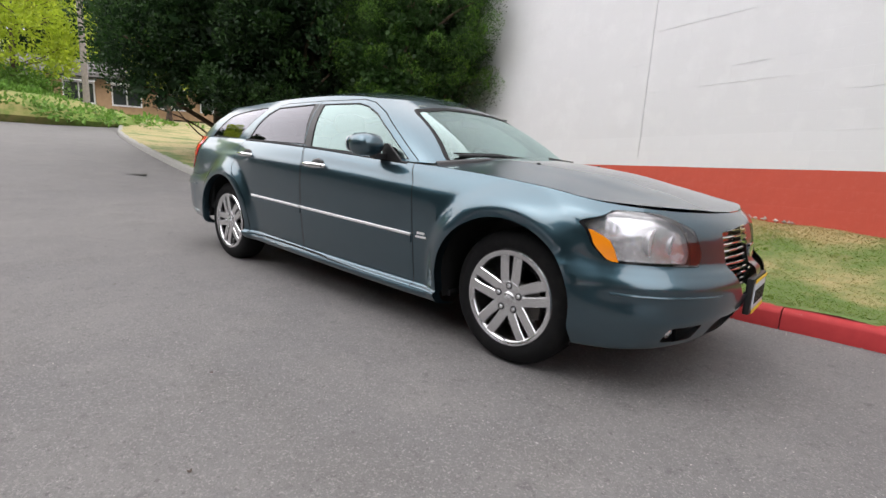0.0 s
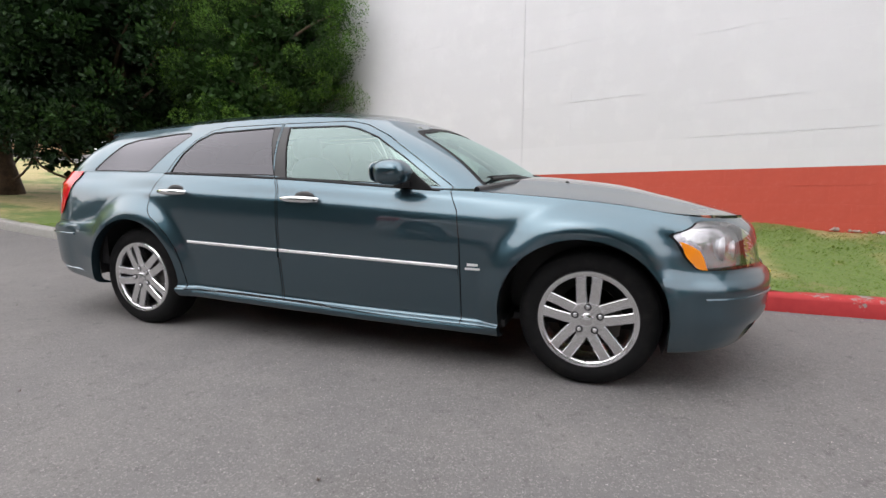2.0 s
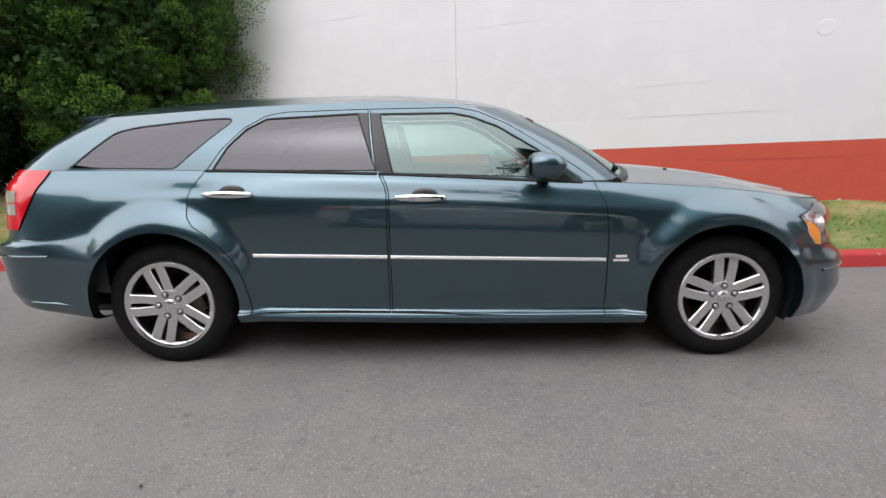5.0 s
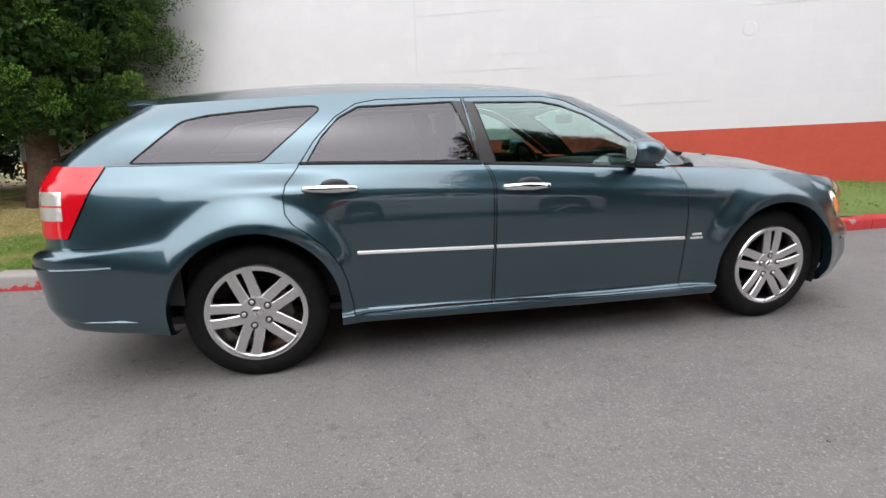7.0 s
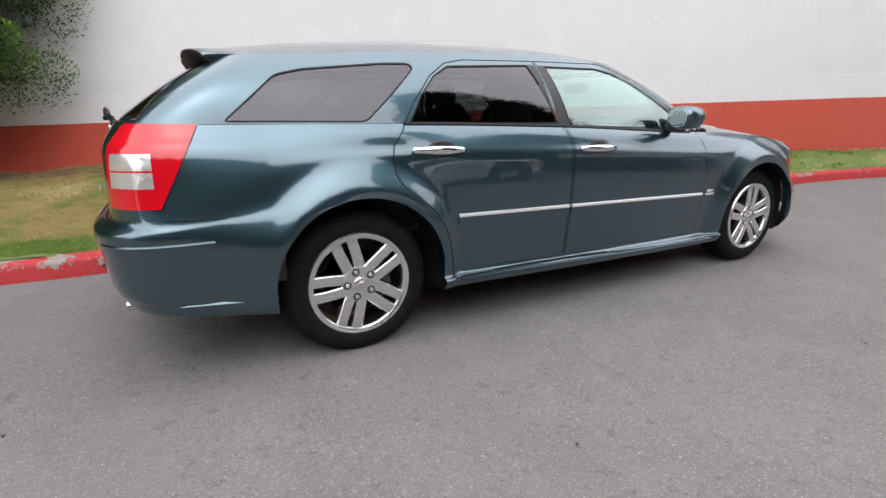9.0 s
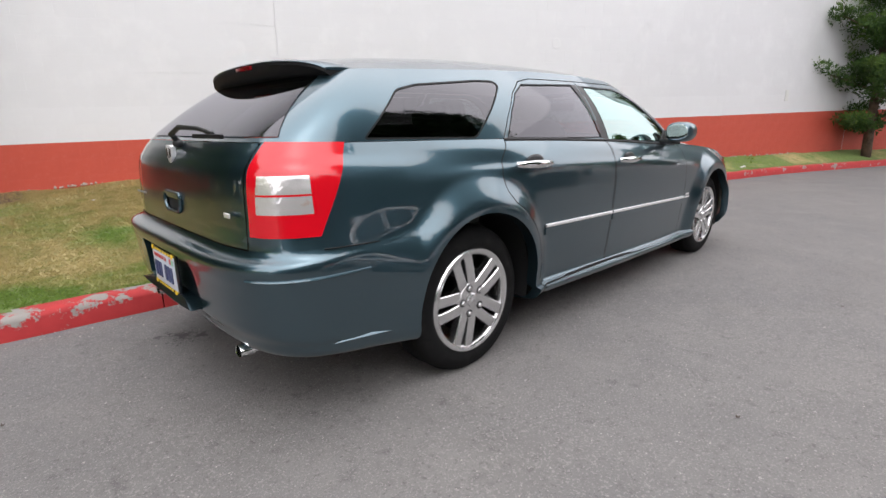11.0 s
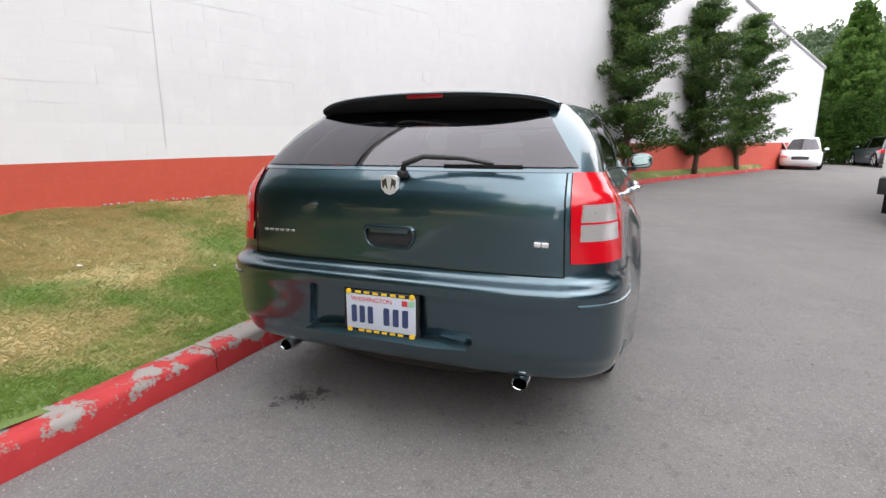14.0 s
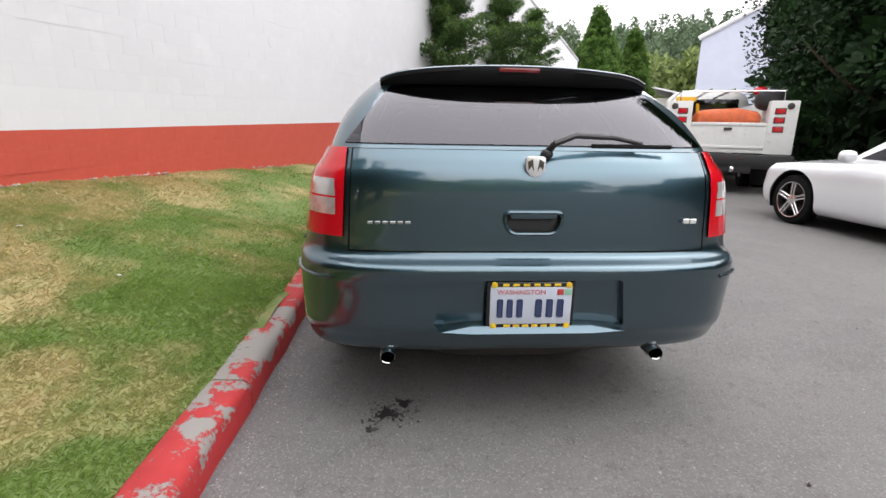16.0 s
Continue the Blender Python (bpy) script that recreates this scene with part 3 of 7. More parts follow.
LOWER = [
    line([(-2.62, .322), (-2.3, .305), (-1.95, .27), (-1, .245), (1, .20), (1.9, .21), (2.42, .235)], wide(.80, .76, .76), 2.24, -2.4, nf=2.6, nr=5),
    line([(-2.62, .355), (-2.3, .335), (-1.95, .295), (-1, .262), (1, .225), (1.9, .23), (2.42, .255)], wide(.892, .86, .862), 2.33, -2.49, nf=2.6, nr=5),
    line([(-2.62, .42), (-2.3, .39), (-1.95, .33), (-1, .30), (1, .262), (1.9, .265), (2.42, .30)], wide(.915, .885, .882), 2.375, -2.525, nf=2.6, nr=5),
    line([(-2.62, .46), (-1.95, .38), (-1, .322), (1, .285), (1.9, .315), (2.42, .35)], wide(.912, .892, .895), 2.405, -2.545, nf=2.6, nr=5),
    line([(-2.62, .50), (-1.95, .44), (-1, .345), (1, .308), (1.9, .38), (2.42, .40)], wide(.880, .895, .905), 2.435, -2.552, nf=2.6, nr=5),
    line([(-2.62, .60), (-1.95, .56), (-1, .48), (1, .43), (1.9, .47), (2.42, .475)], wide(.893, .898, .905), 2.455, -2.562, nf=2.4, nr=5),
    line([(-2.62, .652), (-1.95, .65), (-1, .632), (.86, .58), (1.9, .54), (2.42, .54)], wide(.908, .898, .90), 2.46, -2.572, nf=2.4, nr=5),
    line([(-2.62, .694), (-2.3, .699), (-1.95, .712), (-1, .77), (.86, .70), (1.9, .59), (2.42, .585)], wide(.916, .893, .895), 2.45, -2.568, nf=2.15, nr=5),
    line([(-2.62, .722), (-2.2, .736), (-1.95, .77), (-1, .86), (.86, .79), (1.9, .64), (2.42, .615)], wide(.916, .882, .885), 2.415, -2.508, nf=2.15, nr=5.2),
    line([(-2.62, .80), (-2.2, .83), (-1.9, .90), (-1.3, .94), (-.3, .915), (.86, .85), (1.5, .78), (1.95, .70), (2.42, .66)], wide(.912, .865, .888), 2.4, -2.501, nf=2.15, nr=5.2),
    line([(-2.62, .985), (-2.2, .985), (-1.9, .985), (-1.3, .985), (-.3, .96), (.86, .895), (1.5, .84), (1.95, .77), (2.42, .745)], wide(.897, .838, .884), 2.385, -2.493, nf=2.15, nr=5.2),
    line([(-2.62, 1.055), (-2.1, 1.05), (-1.3, 1.045), (-.3, 1.015), (.86, .95), (1.4, .905), (1.95, .83), (2.42, .80)], [(-2.6, .785), (-1.9, .80), (-1.25, .855), (-.3, .878), (.7, .875), (1.5, .862), (1.95, .862)], 2.36, -2.468, nf=2.15, nr=5.2),
    line([(-2.62, 1.105), (-2.1, 1.095), (-1.25, 1.085), (-.34, 1.055), (.7, .995), (.95, .985), (1.3, .962), (1.65, .928), (1.95, .882), (2.42, .838)], [(-2.6, .755), (-1.9, .775), (-1.25, .825), (-.3, .85), (.7, .845), (1.0, .835), (1.5, .822), (1.95, .805)], 2.31, -2.435, nf=2.15, nr=5.2),
]
belt = LOWER[-1]


# wheel openings: middle, half width and height above .385
ARCH_F, ARCH_R = (1.490, .410, .382), (-1.512, .403, .390)


def flare(x, y, z):
    """The wheel arches stand out from the sides, and the bodywork is hollowed below the shoulder."""
    side = min(max((-y - 0.62) / 0.2, 0), 1)
    out = 0.0
    for cx in (ARCH_F[0], ARCH_R[0]):
        r = math.hypot((x - cx) * 1.04, z - 0.385)
        t = min(max((0.552 - r) / 0.118, 0), 1)
        ease = t - 0.16 * math.sin(2 * math.pi * t) / (2 * math.pi)
        low = min(max((z - 0.20) / 0.12, 0), 1)
        out = max(out, 0.050 * ease * low)
    return (x, y - out * side, z)


side_steps = list(np.linspace(0, 1, 128))
lower = sheet(loft([ring_points(q, side_steps) for q in LOWER], 5), flare)

# wheel openings
right = lambda c: c.y < -0.55
ARCHES = []
for cx, ra, rb in (ARCH_F, ARCH_R):
    ARCHES.append([(cx + ra * math.cos(t), 0.385 + rb * math.sin(t)) for t in np.linspace(-0.12, math.pi + 0.12, 34)] + [(cx - ra * 1.005, 0.1), (cx + ra * 1.005, 0.1)])
for poly in ARCHES:
    cut(lower, poly, "side", right)
    take_poly(lower, poly, "side", right).free()

# doors, seen from the side
F_DOOR_LOW = [(-.292, .305), (.872, .262), (.872, .50), (.868, .72), (.850, .885), (.80, .985), (.80, 1.06), (-.335, 1.12), (-.338, 1.07), (-.30, 1.0), (-.288, .95)]
R_DOOR_LOW = [(-.300, .305), (-.296, .95), (-.308, 1.0), (-.346, 1.07), (-.343, 1.12), (-1.245, 1.14), (-1.275, 1.065), (-1.335, .99), (-1.352, .93), (-1.345, .85), (-1.31, .80), (-1.245, .755), (-1.165, .68), (-1.105, .59), (-1.075, .50), (-1.055, .38), (-1.05, .318)]
doors = {}
gaps = []
for name, poly in (("front_door", F_DOOR_LOW), ("rear_door", R_DOOR_LOW)):
    inner = inset(poly, 0.0055)
    cut(lower, poly, "side", right)
    cut(lower, inner, "side", right)
    doors[name] = take_poly(lower, inner, "side", right)
    gaps.append(take_poly(lower, poly, "side", right))

# tail lamps: wrap round the rear corners
rear_zone = lambda c: c.x < -1.95
LAMP_SIDE = [(-2.105, 1.13), (-2.288, .787), (-2.9, .787), (-2.9, 1.13)]
LAMP_END = [(-.668, 1.2), (-.695, .70), (-1.2, .70), (-1.2, 1.2)]
cut(lower, LAMP_SIDE[:2] + [(-2.9, .787)], "side", rear_zone)
cut(lower, LAMP_END[:2] + [(-.70, .6)], "end", rear_zone)
lamp_r = take(lower, lambda c: c.x < -1.95 and inside(LAMP_SIDE, c.x, c.z) and inside(LAMP_END, c.y, c.z))
# tailgate
GATE = [(-.655, 1.2), (-.675, .735), (.1, .735), (.1, 1.2)]
far_rear = lambda c: c.x < -2.2
cut(lower, GATE, "end", far_rear)
gin = inset(GATE[:3] + [(.1, 1.2)], 0.006)
cut(lower, gin, "end", far_rear)
tailgate = take_poly(lower, gin, "end", far_rear)
gaps.append(take_poly(lower, GATE, "end", far_rear))
HANDLE_CUT = rounded([(-.106, .83), (-.08, .805), (.2, .805), (.2, .886), (-.106, .886)], 0.02)
cut(tailgate, HANDLE_CUT, "end", far_rear)
take_poly(tailgate, HANDLE_CUT, "end", far_rear).free()
# bumpers split from the wings along a line
REAR_SPLIT = [(-3, .737), (-2.33, .745), (-1.80, .727), (-1.80, .10), (-3, .10)]
cut(lower, REAR_SPLIT, "side", lambda c: c.x < -1.7)
rear_bumper = take(lower, lambda c: c.x < -1.7 and inside(REAR_SPLIT, c.x, c.z))
RECESS = rounded([(-.36, .462), (-.33, .648), (.1, .648), (.1, .462)], .012, 2)
cut(rear_bumper, RECESS, "end", far_rear)
recess = take_poly(rear_bumper, RECESS, "end", far_rear)
walls_ = [e for e in recess.edges if e.is_boundary and not all(abs(v.co.y) < 1e-4 for v in e.verts)]
for v in recess.verts:
    v.co.x += .028
ext = bmesh.ops.extrude_edge_only(recess, edges=walls_)
for v in ext["geom"]:
    if isinstance(v, bmesh.types.BMVert):
        v.co.x -= .028
FRONT_SPLIT = [(1.86, .605), (2.07, .598), (2.5, .598), (2.5, .05), (1.5, .05), (1.86, .30)]
# head lamps
HEAD = rounded([(-.878, .802), (-.79, .858), (-.66, .850), (-.55, .785), (-.515, .68), (-.535, .622), (-.845, .630), (-.872, .70)], 0.02, 3)
front_zone = lambda c: c.x > 1.78
cut(lower, HEAD, "end", front_zone)
head_in = inset(HEAD, 0.004)
cut(lower, head_in, "end", front_zone)
head_lens = take_poly(lower, head_in, "end", front_zone)
gaps.append(take_poly(lower, HEAD, "end", front_zone))
# grille openings, fog lamps and lower intake
GRILLE = rounded([(-.365, .772), (-.055, .795), (-.055, .478), (-.25, .478), (-.335, .56)], 0.02, 3)
cut(lower, GRILLE, "end", lambda c: c.x > 2.0)
take_poly(lower, GRILLE, "end", lambda c: c.x > 2.0).free()
INTAKE = rounded([(-.42, .385), (.1, .385), (.1, .265), (-.42, .285)], 0.015, 3)
cut(lower, INTAKE, "end", lambda c: c.x > 2.0)
take_poly(lower, INTAKE, "end", lambda c: c.x > 2.0).free()
FOG = rounded([(-.70, .36), (-.53, .37), (-.53, .285), (-.70, .285)], 0.02, 3)
cut(lower, FOG, "end", lambda c: c.x > 2.0)
take_poly(lower, FOG, "end", lambda c: c.x > 2.0).free()
cut(lower, FRONT_SPLIT[:3], "side", lambda c: c.x > 1.6)
front_bumper = take(lower, lambda c: c.x > 1.6 and inside(FRONT_SPLIT, c.x, c.z) and c.z < .606)

# greenhouse
roof_z = spline([(-2.6, 1.320), (-2.2, 1.358), (-1.8, 1.386), (-1.44, 1.405), (-1.02, 1.425), (-.65, 1.436), (-.41, 1.438), (-.03, 1.427), (.29, 1.391), (.5, 1.355)])
gut_w = [(-2.4, .56), (-1.9, .585), (-1.0, .615), (-.4, .62), (.1, .615), (.5, .60)]
G0 = {"z": spline([(-2.62, 1.107), (-2.1, 1.097), (-1.25, 1.087), (-.34, 1.057), (.62, 1.002), (.95, 1.0), (1.2, 1.03)]), "w": spline([(-2.6, .75), (-1.9, .77), (-1.25, .818), (-.3, .842), (.7, .838)]), "xf": 1.14, "xr": -2.43, "xcf": .60, "xcr": -1.86, "nf": 2.9, "nr": 5.4}
G1 = {"z": roof_z, "w": spline(gut_w), "xf": .45, "xr": -2.045, "xcf": -.02, "xcr": -1.74, "nf": 2.9, "nr": 5.4}
roof_mid = spline([(-2.4, 1.395), (-2.2, 1.418), (-1.61, 1.488), (-.97, 1.520), (-.36, 1.518), (.2, 1.472), (.45, 1.40)])


def crown(x, y, w):
    """Height of the roof at x, y across a roof of half width w."""
    return roof_z(x) + (roof_mid(x) - roof_z(x)) * (1 - min(abs(y) / w, 1) ** 2.4)


base_ring, top_ring = np.array(ring_points(G0, side_steps)), np.array(ring_points(G1, side_steps))
for q in top_ring:
    if q[0] > -1:
        q[2] = crown(q[0], q[1], G1["w"](q[0]) - .004)
rows = []
for s in np.linspace(0, 1, 15):
    q = base_ring * (1 - s) + top_ring * s
    b = math.sin(math.pi * s)
    q[:, 1] -= 0.030 * b * np.clip(-base_ring[:, 1] / 0.6, 0, 1)
    q[:, 2] += 0.012 * b
    q[:, 0] += 0.02 * b * np.clip((base_ring[:, 0] - 0.6) / 0.4, 0, 1)
    rows.append(q)
green = sheet(rows)
# roof
rrows = []
for s in np.linspace(0, 1, 12):
    q = top_ring.copy()
    q[:, 1] *= 1 - s
    if s > 0:
        q[:, 2] = [crown(x, y, G1["w"](x) - .004) for x, y in zip(q[:, 0], q[:, 1])]
    rrows.append(q)
roof = sheet(rrows)

side_green = lambda c: c.y < -0.5 and -2.25 < c.x < 1.0
Q_WIN = rounded([(-2.035, 1.103), (-1.80, 1.300), (-1.68, 1.327), (-1.30, 1.362), (-1.165, 1.366), (-1.145, 1.34), (-1.435, 1.093)], 0.028, 4)
R_WIN = [(-1.235, 1.082), (-1.15, 1.215), (-1.06, 1.305), (-.96, 1.358), (-.46, 1.378), (-.352, 1.068)]
F_WIN = [(-.270, 1.052), (-.345, 1.374), (.05, 1.374), (.16, 1.352), (.30, 1.297), (.50, 1.175), (.735, 1.012)]
UPPER_F = [(-.335, .9), (-.40, 1.40), (.08, 1.402), (.20, 1.378), (.36, 1.305), (.58, 1.165), (.80, 1.012), (.80, .9)]
UPPER_R = [(-.343, .9), (-.407, 1.40), (-.86, 1.392), (-.97, 1.372), (-1.08, 1.305), (-1.19, 1.19), (-1.262, 1.085), (-1.25, .9)]
panes, rims, frames = {}, {}, {}
for name, poly, door in (("quarter_window", Q_WIN, None), ("rear_door_window", R_WIN, UPPER_R), ("front_door_window", F_WIN, UPPER_F)):
    if door:
        for q in (door, inset(door, 0.005)):
            cut(green, q, "side", side_green)
    inner = inset(poly, 0.007)
    cut(green, poly, "side", side_green)
    cut(green, inner, "side", side_green)
    panes[name] = take_poly(green, inner, "side", side_green)
    rims[name] = take_poly(green, poly, "side", side_green)
    if door:
        frames[name] = take_poly(green, inset(door, 0.005), "side", side_green)
        gaps.append(take_poly(green, door, "side", side_green))
SCREEN = rounded([(-.735, 1.015), (-.565, 1.335), (-.30, 1.372), (.2, 1.386), (.2, .95), (-.70, .96)], 0.04, 3)
front_green = lambda c: c.x > 0.2
cut(green, SCREEN, "end", front_green)
sc_in = inset(SCREEN, 0.018)
cut(green, sc_in, "end", front_green)
screen = take_poly(green, sc_in, "end", front_green)
screen_rim = take_poly(green, SCREEN, "end", front_green)
R_SCREEN = [(-.690, 1.118), (-.525, 1.345), (.2, 1.38), (.2, 1.118)]
rear_green = lambda c: c.x < -1.96
cut(green, R_SCREEN, "end", rear_green)
rear_screen = take_poly(green, R_SCREEN, "end", rear_green)
# dark pillar facing between the door windows
B_POST = [(-.46, 1.378), (-.352, 1.068), (-.270, 1.052), (-.345, 1.374)]
post_faces = []
for name in ("rear_door_window", "front_door_window"):
    fr = frames[name]
    cut(fr, B_POST, "side", side_green)
    post_faces.append(take_poly(fr, B_POST, "side", side_green))

# body in white: what is left
body = outward(mirrored(lower))


def add_lip(bm):
    """Turns the edge of a wheel opening inwards."""
    lip = []
    for e in bm.edges:
        if not e.is_boundary:
            continue
        c = (e.verts[0].co + e.verts[1].co) / 2
        for cx, ra, rb in (ARCH_F, ARCH_R):
            k = math.hypot((c.x - cx) / ra, (c.z - 0.385) / rb)
            if abs(c.y) > 0.6 and (0.97 < k < 1.05 and c.z > 0.33 or abs(abs(c.x - cx) - ra) < 0.012 and c.z < 0.385):
                lip.append(e)
                break
    ext = bmesh.ops.extrude_edge_only(bm, edges=lip)
    for v in ext["geom"]:
        if isinstance(v, bmesh.types.BMVert):
            v.co.y -= math.copysign(0.06, v.co.y)
    return bm


add_lip(body)
part("body_shell", body, TEAL, estate)
part("roof_panel", outward(mirrored(roof), (0, 0, 0.9)), TEAL, estate)
part("upper_body", outward(mirrored(green)), TEAL, estate)
part("front_bumper", add_lip(outward(mirrored(front_bumper))), TEAL, estate, "teal front bumper")
bumper = part("rear_bumper", add_lip(outward(mirrored(rear_bumper))), TEAL, estate, "teal rear bumper with a recess for the plate")
part("plate_recess", mirrored(recess), TEAL, bumper, "recess in the bumper", sharp=20)
gate = part("tailgate", outward(mirrored(tailgate)), TEAL, estate)
for g in gaps:
    if min(abs(v.co.y) for v in g.verts) < .01:
        part("panel_seam", push(outward(mirrored(g)), -0.006), BLACK_RUBBER, estate)
    else:
        pair("panel_seam", push(outward(g), -0.006), BLACK_RUBBER, estate)
upper_frames = {"front_door": "front_door_window", "rear_door": "rear_door_window"}
door_objects = {}
for name in ("front_door", "rear_door"):
    low = outward(doors[name])
    right_door, left_door = pair(name, low, TEAL, estate)
    door_objects[name] = (right_door, left_door)
    win = upper_frames[name]
    for holder, bmw in zip((right_door, left_door), (frames[win].copy(), mirrored(frames[win], False))):
        part("window_frame", outward(bmw), TEAL, holder)
    for holder, bmw in zip((right_door, left_door), (rims[win].copy(), mirrored(rims[win], False))):
        part("window_seal", outward(bmw), BLACK_RUBBER, holder)
    for holder, bmw in zip((right_door, left_door), (panes[win].copy(), mirrored(panes[win], False))):
        part("window", push(outward(bmw), -0.004), GLASS_CLEAR if name == "front_door" else GLASS_TINT, holder, "clear side window" if name == "front_door" else "dark tinted side window")
posts = join(post_faces[0], post_faces[1])
pair("pillar_trim", outward(posts), BLACK_PLASTIC, estate, "satin black pillar trim")
pair("quarter_window", push(outward(panes["quarter_window"]), -0.003), GLASS_TINT, estate, "dark tinted quarter window")
pair("quarter_seal", outward(rims["quarter_window"]), BLACK_RUBBER, estate)
part("windscreen", push(outward(mirrored(screen)), -0.003), GLASS_CLEAR, estate, "clear windscreen")
part("windscreen_seal", outward(mirrored(screen_rim)), BLACK_RUBBER, estate)
part("rear_window", push(outward(mirrored(rear_screen)), 0.004), GLASS_TINT, gate, "dark tinted rear window")
for q in list(panes.values()) + list(rims.values()) + list(frames.values()):
    if q.is_valid:
        q.free()

# bonnet
cowl_x = lambda t: max(.60 + .54 * (1 - min(t, .98) ** 2.9) ** (1 / 2.9) - .015, .945)
edge_dz = spline([(.9, .055), (1.2, .073), (1.6, .068), (1.95, .048), (2.2, .018), (2.31, .0)])
rows = []
for t in np.linspace(0, 1, 30):
    row = []
    tt = math.sin(t * math.pi / 2)
    xfr = 1.80 + (belt["xf"] - .006 - 1.80) * (1 - tt ** belt["nf"]) ** (1 / belt["nf"])
    for s in np.linspace(0, 1, 40):
        x = cowl_x(tt) + (xfr - cowl_x(tt)) * s
        w = belt["w"](min(x, 1.80)) - 0.0035
        ridge = 0.012 * (1 / (1 + math.exp((tt - .60) / .035))) * min((2.30 - x) / .35, 1)
        row.append((x, -w * tt, belt["z"](x) + edge_dz(x) * (1 - tt ** 2.4) + ridge + 0.002))
    rows.append(row)
bonnet = sheet(rows)
part("bonnet", outward(mirrored(bonnet), (0, 0, 0.3)), TEAL, estate)
for sgn in (-1, 1):
    part("washer_jet", blob((1.36, sgn * .40, 1.032), (.012, .018, .007), 2.2, 10), BLACK_PLASTIC, estate)

# cowl and wipers
bm = None
for sgn in (-1, 1):
    bm = tube([(x, sgn * y, z) for x, y, z in ((.93, .80, .985), (1.0, .70, 1.0), (1.07, .5, 1.018), (1.12, .2, 1.03), (1.13, 0, 1.032))], .028, 8, bm)
part("cowl", bm, BLACK_PLASTIC, estate, "black plastic scuttle below the windscreen")
for y0, y1 in ((-.10, -.66), (.52, -.02)):
    wiper = part("wiper", tube([(1.10, y0, 1.045), (1.06, (y0 + y1) / 2, 1.062), (.975, y1, 1.052)], .009, 8), BLACK_PLASTIC, estate)
    part("blade", tube([(1.085, y0 + .04, 1.052), (1.04, (y0 + y1) / 2, 1.072), (.96, y1 - .03, 1.062)], .006, 6), BLACK_RUBBER, wiper)

# underside, cabin shell and wheel housings
cab = sheet(loft([ring_points(q, list(np.linspace(0, 1, 30)), 8, 8) for q in LOWER[2:]], 1))
for v in cab.verts:
    v.co.y *= 0.945
    v.co.x *= 0.975
    v.co.z -= 0.012
drop = [f for f in cab.faces if any(math.hypot(f.calc_center_median().x - cx, f.calc_center_median().z - .38) < .50 for cx in (HUB_F, HUB_R)) or f.calc_center_median().x > 1.0]
bmesh.ops.delete(cab, geom=drop, context="FACES")
part("door_lining", mirrored(cab), CABIN_DARK, estate, "dark inner trim")
liner = sheet([np.array(r) * np.array([.985, .965, 1]) - np.array([0, 0, .012]) for r in rrows])
part("headliner", mirrored(liner), CABIN_LIGHT, estate, "pale grey roof lining")
part("floor_pan", box((-.05, 0, .255), (4.2, 1.15, .05), .02, 2, bm=box((0.1, 0, .27), (2.0, 1.62, .05), .02)), BLACK_PLASTIC, estate)
for cx, t0, t1 in ((ARCH_F[0], -.42, .30), (ARCH_R[0], -.30, .08)):
    for sgn in (-1, 1):
        bm = bmesh.new()
        arc = [(cx + .425 * math.cos(t), .385 + .425 * math.sin(t)) for t in np.linspace(t0, math.pi + t1, 28)]
        a = [bm.verts.new((x, sgn * .862, z)) for x, z in arc]
        b = [bm.verts.new((x, sgn * .50, z)) for x, z in arc]
        for i in range(len(arc) - 1):
            bm.faces.new((a[i], a[i + 1], b[i + 1], b[i]))
        bm.faces.new(b)
        part("wheel_housing", bm, BLACK_PLASTIC, estate, "black wheel housing")
# closed underside from bumper to bumper
tray = prism([(-2.42, -.62), (-2.42, .62), (-2.30, .74), (-1.97, .78), (-1.97, -.78), (-2.30, -.74)], .352, .362, "z")
tray = prism([(-1.08, -.86), (-1.08, .86), (1.04, .86), (1.04, -.86)], .262, .272, "z", 0, tray)
tray = prism([(1.93, -.76), (1.93, .76), (2.20, .62), (2.30, .40), (2.30, -.40), (2.20, -.62)], .235, .245, "z", 0, tray)
tray = prism([(-2.0, -.52), (-2.0, .52), (1.95, .52), (1.95, -.52)], .276, .290, "z", 0, tray)
part("undertray", tray, BLACK_PLASTIC, estate, "black underside")
# parcel floor behind the engine, so that no light shines through the front
part("bulkhead", box((1.02, 0, .62), (.05, 1.55, .68), .02), CABIN_DARK, estate)
part("load_floor", box((-1.72, 0, .66), (1.25, 1.05, .05), .02), CABIN_DARK, estate)


